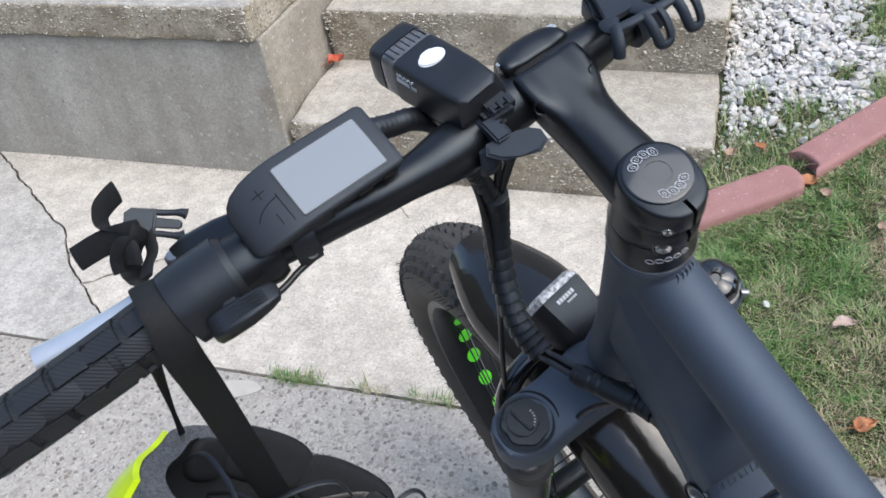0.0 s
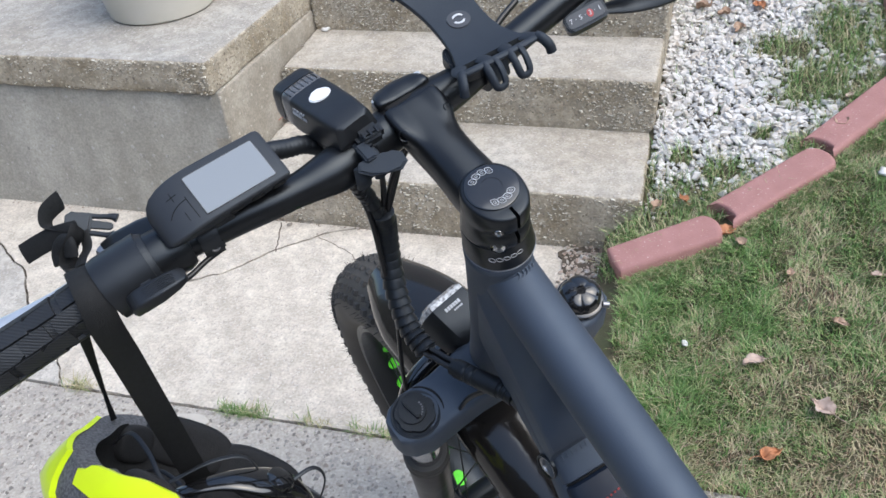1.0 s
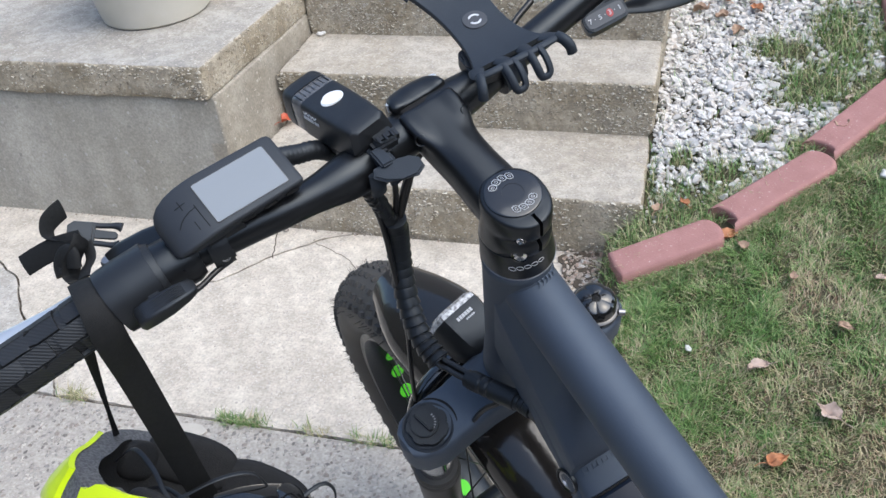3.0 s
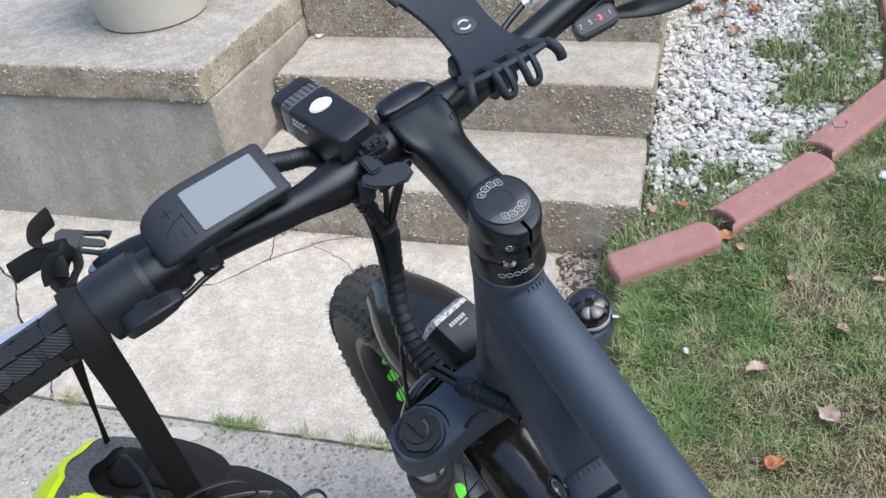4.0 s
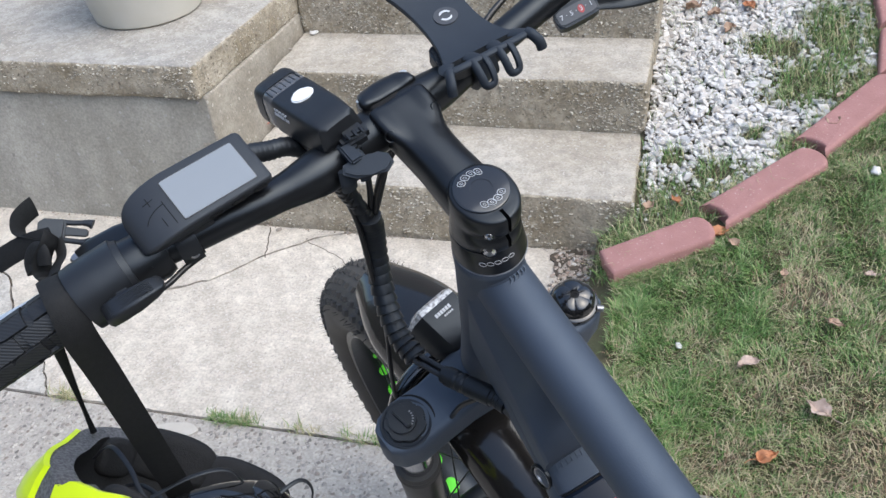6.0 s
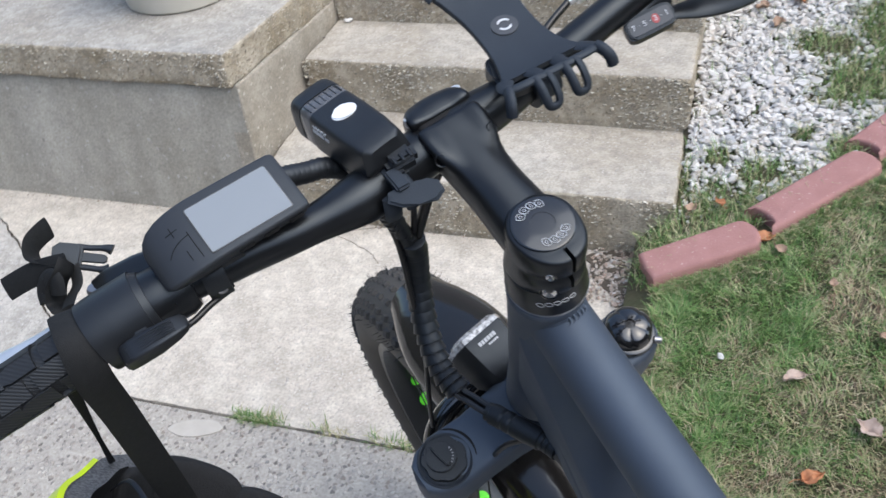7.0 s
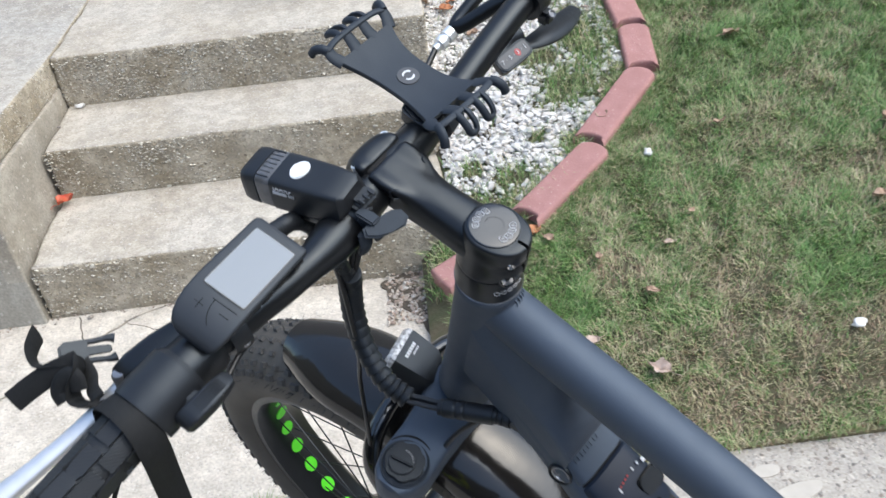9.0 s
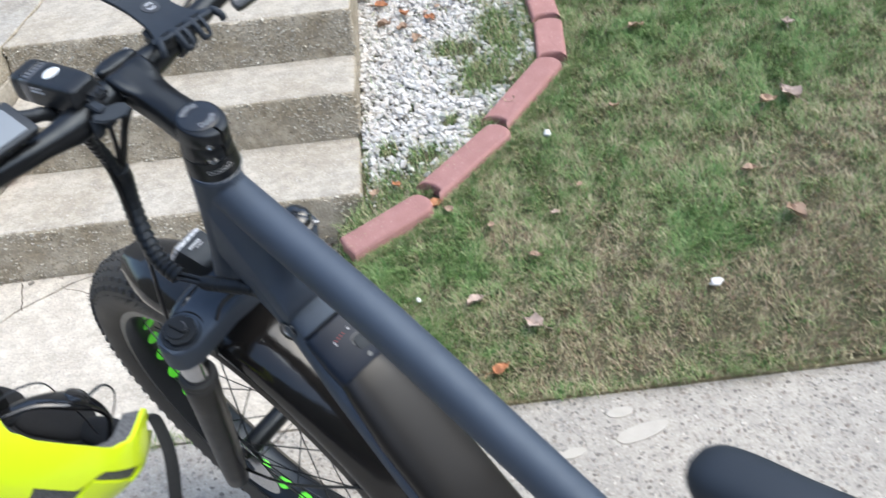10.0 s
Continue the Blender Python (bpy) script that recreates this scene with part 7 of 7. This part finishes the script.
# the fit cradle: a glossy band folded up out of the bowl, with its dial and lacing
bm = bmesh.new()
hose(bm, [(-0.045, -0.02, -0.045), (-0.025, -0.042, -0.018), (0.005, -0.040, 0.004), (0.035, -0.028, 0.012), (0.062, -0.010, 0.012), (0.082, 0.002, 0.0), (0.088, 0.012, -0.026)], lambda t: 0.0026 + 0.0040 * math.exp(-(((t - 0.55) / 0.2) ** 2)), 60, 16, 2.5, (0, 0.55, 0.83))
cradle = on("fit_cradle", bm, M_GLOSS, helmet, HEL, "glossy black fit cradle", 60)
bm = bmesh.new()
turned(bm, (0.046, -0.022, 0.014), (0.1, -0.45, 0.9), [(0, 0.013), (0.004, 0.0132), (0.0072, 0.0115), (0.0086, 0.008), (0.009, 0.0)], 28)
on("dial", bm, M_GLOSS, cradle, HEL)
for pts in (((-0.100, 0.020, -0.020), (-0.085, -0.012, 0.004), (-0.062, -0.030, 0.000), (-0.040, -0.046, -0.012), (-0.01, -0.055, -0.02)),
            ((-0.035, -0.044, -0.012), (-0.012, -0.040, 0.014), (0.012, -0.030, 0.026), (0.034, -0.022, 0.014)),
            ((0.052, -0.016, 0.012), (0.068, -0.004, 0.032), (0.082, 0.002, 0.026), (0.086, 0.006, 0.0)),
            ((-0.02, -0.02, -0.03), (0.012, -0.012, 0.004), (0.045, -0.002, 0.004), (0.075, 0.016, -0.02)),
            ((-0.075, 0.03, -0.04), (-0.05, 0.0, -0.02), (-0.02, -0.03, -0.018), (0.01, -0.04, -0.03))):
    bm = bmesh.new()
    hose(bm, pts, 0.0006, 40, 8, 3.2, (0.2, 0.5, 0.8))
    on("lacing", bm, M_PLASTIC, cradle, HEL)
bm = bmesh.new()
box(bm, (0.03, 0.02, -0.055), (0.024, 0.014, 0.006), Matrix.Rotation(0.4, 4, 'Z'), 0.002)
on("buckle", bm, M_STEEL, helmet, HEL, "grey plastic strap divider")
# straps: over the bar and down to both sides of the helmet
TOPB, _ = bar_at(-0.242)
TW = STEER @ TOPB
rr = 0.0205
b_dir = (STEER.to_3x3() @ Vector((1, 0, 0))).normalized()
f_dir = Vector((-b_dir.y, b_dir.x, 0)).normalized()
bm = bmesh.new()
foot = Vector((0.783, -1.353, 0.772))
side_n = TW - f_dir * rr
near = [foot + (side_n - foot) * (k / 5) for k in range(5)] + [side_n + Vector((0, 0, -0.006)), TW - f_dir * rr * 0.72 + Vector((0, 0, rr * 0.72)), TW + Vector((0, 0, rr)), TW + f_dir * rr * 0.72 + Vector((0, 0, rr * 0.72)), TW + f_dir * rr + Vector((0, 0, -0.004)), TW + f_dir * (rr + 0.003) + Vector((-0.002, 0, -0.02))]
hose(bm, near, 0.0012, 90, 10, 8.2, b_dir)
on("wide_strap", bm, M_WEB, helmet, Matrix(), "wide black webbing chin strap")
bm = bmesh.new()
a0, a1 = STEER @ Vector((-0.259, 0.084, -0.024)), Vector((0.697, -1.329, 0.802))
hose(bm, [a0 + (a1 - a0) * (k / 4) for k in range(5)], lambda t: 0.00035 + 0.0009 * abs(t - 0.65) ** 1.3, 40, 8, 4.5, b_dir)
on("thin_strap", bm, M_WEB, helmet, Matrix())
bm = bmesh.new()
hose(bm, [HEL @ Vector(p) for p in ((0.1, 0.01, -0.02), (0.112, 0.0, 0.0), (0.122, -0.008, 0.008), (0.132, -0.018, 0.002), (0.152, -0.034, -0.03), (0.172, -0.04, -0.09), (0.195, -0.045, -0.15))], 0.0011, 50, 8, 6.5, b_dir)
on("loose_strap", bm, M_WEB, helmet, Matrix())

# side-release buckle with two loose strap ends at the left grip
bx = Vector((0.80, -0.53, -0.30)).normalized()
bz = (Vector((-0.1, -0.25, 1)) - bx * bx.dot(Vector((-0.1, -0.25, 1)))).normalized()
BK = STEER @ frame_matrix(bx, bz.cross(bx), bz, (-0.2275, 0.1562, -0.0165))
bm = bmesh.new()
slab(bm, [(-0.009, -0.0062), (-0.0095, 0.004), (-0.006, 0.0072), (0.006, 0.0074), (0.0075, 0.005), (0.0075, -0.005), (0.006, -0.0072), (-0.006, -0.0072)], -0.0032, 0.0032, None, 0.0014, 2)
on("clip", bm, M_PLASTIC, helmet, BK, "black side-release clip")
for dy in (-1, 1):
    bm = bmesh.new()
    hose(bm, [(0.004, dy * 0.0062, 0), (0.010, dy * 0.0060, 0), (0.016, dy * 0.0064, 0.0006), (0.0205, dy * 0.0066, 0.001), (0.0235, dy * 0.0060, 0.001)], lambda t: 0.0015 + 0.0013 * max(0.0, t - 0.55) * 2, 20, 12, 1.25, (0, 1, 0))
    on("prong", bm, M_PLASTIC, helmet, BK)
bm = bmesh.new()
slab(bm, [(0.006, -0.0030), (0.006, 0.0030), (0.020, 0.0026), (0.0215, 0.0012), (0.0215, -0.0012), (0.020, -0.0026)], -0.0010, 0.0012, None, 0.0005, 1)
on("centre_prong", bm, M_PLASTIC, helmet, BK)
for pts, up in (([(-0.2340, 0.1535, -0.0185), (-0.2405, 0.1615, -0.0195), (-0.2465, 0.1690, -0.0190), (-0.2440, 0.1765, -0.0165), (-0.2380, 0.1825, -0.0185), (-0.2310, 0.1885, -0.0225)], (0.75, -0.62, -0.2)),
                ([(-0.2300, 0.1480, -0.0130), (-0.2385, 0.1530, -0.0150), (-0.2470, 0.1590, -0.0195), (-0.2570, 0.1640, -0.0245), (-0.2700, 0.1690, -0.0310)], (-0.35, -0.65, -0.67))):
    bm = bmesh.new()
    hose(bm, pts, 0.0011, 30, 8, 6.6, up)
    on("strap_end", bm, M_WEB, helmet, STEER, "loose black webbing strap end")
# the strap doubled back through the clip, knotted round the grip
bm = bmesh.new()
hose(bm, [(-0.2290, 0.1490, -0.0110), (-0.2340, 0.1440, -0.0125), (-0.2420, 0.1430, -0.0200), (-0.2470, 0.1380, -0.0270), (-0.2450, 0.1270, -0.0230), (-0.2420, 0.1150, -0.0080)], 0.0017, 40, 10, 4.2, (0.3, 0.5, 0.8))
on("strap_loop", bm, M_WEB, helmet, STEER)
bm = bmesh.new()
hose(bm, [(-0.2280, 0.1500, -0.0180), (-0.2310, 0.1400, -0.0220), (-0.2370, 0.1310, -0.0190), (-0.2400, 0.1200, -0.0120)], 0.0013, 30, 10, 3.4, (0.8, 0.1, 0.5))
on("strap_loop", bm, M_WEB, helmet, STEER)
bm = bmesh.new()
hose(bm, [(-0.2520, 0.1420, -0.0260), (-0.2500, 0.1480, -0.0230), (-0.2440, 0.1480, -0.0160), (-0.2390, 0.1420, -0.0120), (-0.2420, 0.1360, -0.0180)], 0.0026, 36, 12, 2.2, (0.6, 0.2, 0.7))
on("strap_knot", bm, M_WEB, helmet, STEER)


# ---- things on the porch ----
POT = Matrix.Translation((-0.365, 0.366, 0.4575))
pot = thing("flower_pot", "cream round flower pot standing on the porch slab", "flower pot", POT)
bm = bmesh.new()
turned(bm, (0, 0, 0), (0, 0, 1), [(0.0, 0.1), (0.0, 0.142), (0.006, 0.15), (0.02, 0.153), (0.2, 0.182), (0.24, 0.19), (0.243, 0.2), (0.275, 0.204), (0.28, 0.198), (0.275, 0.186), (0.235, 0.178), (0.23, 0.0)], 64)
on("pot_body", bm, M_POT, pot, POT)
bm = bmesh.new()
turned(bm, (0, 0, 0.232), (0, 0, 1), [(0, 0.17), (0.01, 0.174), (0.014, 0.12), (0.016, 0.0)], 40)
on("soil", bm, M_GRIT, pot, POT, "dark potting soil")
CRATE = Matrix.Translation((0.81, 0.89, 0.4572)) @ Matrix.Rotation(radians(-6), 4, 'Z')
crate = thing("plastic_box", "white plastic box with a dark slot standing on the porch", "box", CRATE)
bm = bmesh.new()
rings = [[(x, y, z) for x, y in oval(0, 0, w, d, 40, 7)] for z, w, d in ((0.0, 0.118, 0.078), (0.004, 0.124, 0.084), (0.14, 0.128, 0.088), (0.3, 0.13, 0.09), (0.306, 0.126, 0.086))]
loft(bm, rings)
on("box_body", bm, M_WHITE, crate, CRATE)
bm = bmesh.new()
box(bm, (0.0, -0.0845, 0.012), (0.07, 0.004, 0.012), None, 0.001)
on("slot", bm, M_BLACK, crate, CRATE, "dark slot")


# ---- fallen leaves and single stones ----
def leaf(x, y, z, size, turn, mat, label, curl=0.35, lobes=0, stem=True, name="fallen_leaf"):
    bm = bmesh.new()
    n, rows = 17, []
    for i in range(n):
        t = i / (n - 1)
        w = 0.42 * math.sin(math.pi * t ** 0.75) ** 0.85 * (1 - 0.35 * t) * (1 + 0.28 * noise.noise(Vector((t * 5, x * 7, y * 7))) + 0.1 * noise.noise(Vector((t * 22, x * 7, y * 7)))) * (1 + 0.25 * math.sin(t * math.pi * lobes) if lobes else 1)
        row = []
        for q in (-1, -0.7, -0.38, -0.1, 0, 0.1, 0.38, 0.7, 1):
            fold = 0.10 * abs(q) - (0.03 if q == 0 else 0)
            edge = 0.06 * noise.noise(Vector((t * 14, q * 3, x * 5))) * abs(q)
            row.append((t - 0.5 + edge, w * q, curl * (0.55 * q * q * w + 0.3 * (t - 0.45) ** 2) + fold + 0.20 * noise.noise(Vector((t * 3.2, q * 1.8, x * 9 + y * 5)))))
        rows.append(row)
    vs = [[bm.verts.new(Vector(p) * size) for p in row] for row in rows]
    for a, b in zip(vs, vs[1:]):
        for i in range(8):
            bm.faces.new((a[i], a[i + 1], b[i + 1], b[i]))
    bmesh.ops.remove_doubles(bm, verts=bm.verts, dist=size * 0.008)
    bmesh.ops.solidify(bm, geom=bm.faces[:], thickness=0.0007)
    if stem:
        hose(bm, [(-0.5 * size, 0, 0.05 * size), (-0.75 * size, 0.05 * size, 0.06 * size), (-1.0 * size, -0.02 * size, 0.03 * size)], 0.0007, 8, 6)
    m = Matrix.Translation((x, y, z)) @ Matrix.Rotation(turn, 4, 'Z') @ Matrix.Rotation(random.uniform(-0.2, 0.2), 4, 'X')
    return tagged(part(name, bm, mat, at=m), label, "leaf", group="fallen leaves")


G = lawn_height
leaf(1.292, -0.427, G(1.292, -0.427) + 0.02, 0.042, -2.7, M_LEAFP, "pale pinkish dry leaf lying on the grass")
leaf(1.413, -0.515, G(1.413, -0.515) + 0.02, 0.048, 2.5, M_LEAFP, "pale curled dry leaf lying on the grass", 0.6)
leaf(1.327, -0.611, G(1.327, -0.611) + 0.02, 0.044, 0.5, M_LEAFO, "orange-brown dry leaf lying on the grass", 0.3)
leaf(2.19, 0.045, G(2.19, 0.045) + 0.02, 0.07, 1.9, M_LEAFP, "large pale dry leaf lying on the grass", 0.7)
leaf(2.13, 0.03, G(2.13, 0.03) + 0.02, 0.05, 0.3, M_LEAF, "brown dry leaf lying on the grass", 0.5)
leaf(1.235, -0.075, G(1.235, -0.1) + 0.022, 0.045, 0.7, M_LEAFO, "brown crumpled leaf against an edging brick", 0.9)
leaf(1.26, -0.11, G(1.26, -0.11) + 0.02, 0.03, 2.4, M_LEAF, "small brown leaf beside an edging brick", 0.8)
leaf(0.026, 0.276, 0.174, 0.05, 0.9, M_LEAFR, "red leaf in the corner of the step", 0.9)
leaf(0.97, -0.03, 0.012, 0.05, 0.2, M_LEAFP, "pale pinkish leaf at the foot of the step", 0.2)
leaf(1.075, 0.0, G(1.07, 0.0) + 0.03, 0.035, 1.2, M_LEAF, "dark red-brown leaf in the weeds", 0.8)
leaf(1.13, 0.02, G(1.13, 0.02) + 0.03, 0.03, 2.2, M_LEAFO, "brown leaf in the weeds", 0.6)
rl = random.Random(3)
for k in range(26):
    x, y = rl.uniform(1.06, 1.3), rl.uniform(0.78, 1.5)
    leaf(x, y, G(x, y) + 0.022, rl.uniform(0.03, 0.055), rl.uniform(0, 6.28), rl.choice((M_LEAF, M_LEAFO, M_LEAF)), "brown dry leaf on the gravel beside the porch", rl.uniform(0.3, 0.9))
for k in range(9):
    x, y = rl.uniform(1.2, 1.55), rl.uniform(0.25, 1.0)
    leaf(x, y, G(x, y) + 0.022, rl.uniform(0.02, 0.045), rl.uniform(0, 6.28), rl.choice((M_LEAF, M_LEAFP)), "dry leaf lying on the white gravel", rl.uniform(0.2, 0.7))
for x, y, s in ((1.9, 0.5, 0.05), (2.3, 0.35, 0.05), (1.75, 0.15, 0.03), (2.0, -0.2, 0.04), (1.52, -0.2, 0.022), (1.45, -0.33, 0.03), (1.36, -0.2, 0.025), (2.5, 0.6, 0.06), (1.6, -0.12, 0.02), (2.05, -0.38, 0.06), (1.86, 0.9, 0.05)):
    leaf(x, y, G(x, y) + 0.02, s, rl.uniform(0, 6.28), rl.choice((M_LEAF, M_LEAFP, M_LEAF)), "small dry leaf lying on the grass", rl.uniform(0.2, 0.7))


def stone(x, y, z, s, label, mat=None):
    bm = bmesh.new()
    bmesh.ops.create_icosphere(bm, subdivisions=3, radius=1)
    for v in bm.verts:
        v.co = Vector((v.co.x * s * 1.2, v.co.y * s * 0.75, v.co.z * s * 0.5)) * (1 + 0.45 * noise.noise(v.co * 1.3 + Vector((x * 9, y * 9, 0))))
    tagged(part("stone", bm, mat or M_GRAVEL, at=Matrix.Translation((x, y, z)) @ Matrix.Rotation(x * 7, 4, 'Z'), sharp=60), label, "stone", group="single white stones")


stone(1.162, -0.38, G(1.162, -0.38) + 0.012, 0.0075, "small white stone on the grass")
stone(1.828, -0.497, G(1.828, -0.497) + 0.012, 0.0145, "white stone on the grass")
stone(1.556, 0.103, G(1.556, 0.103) + 0.012, 0.0135, "white stone on the grass")
stone(0.04, 0.556, 0.313, 0.012, "white pebble in the corner of the step")
stone(0.012, 0.44, 0.311, 0.005, "dark crumb on the step", M_STONE)
for x, y, s in ((-0.115, -0.055, 0.006), (0.106, -0.022, 0.007), (0.02, -0.03, 0.003), (0.2, -0.05, 0.003)):
    stone(x, y, s * 0.5, s, "dark crumb on the path", M_STONE)
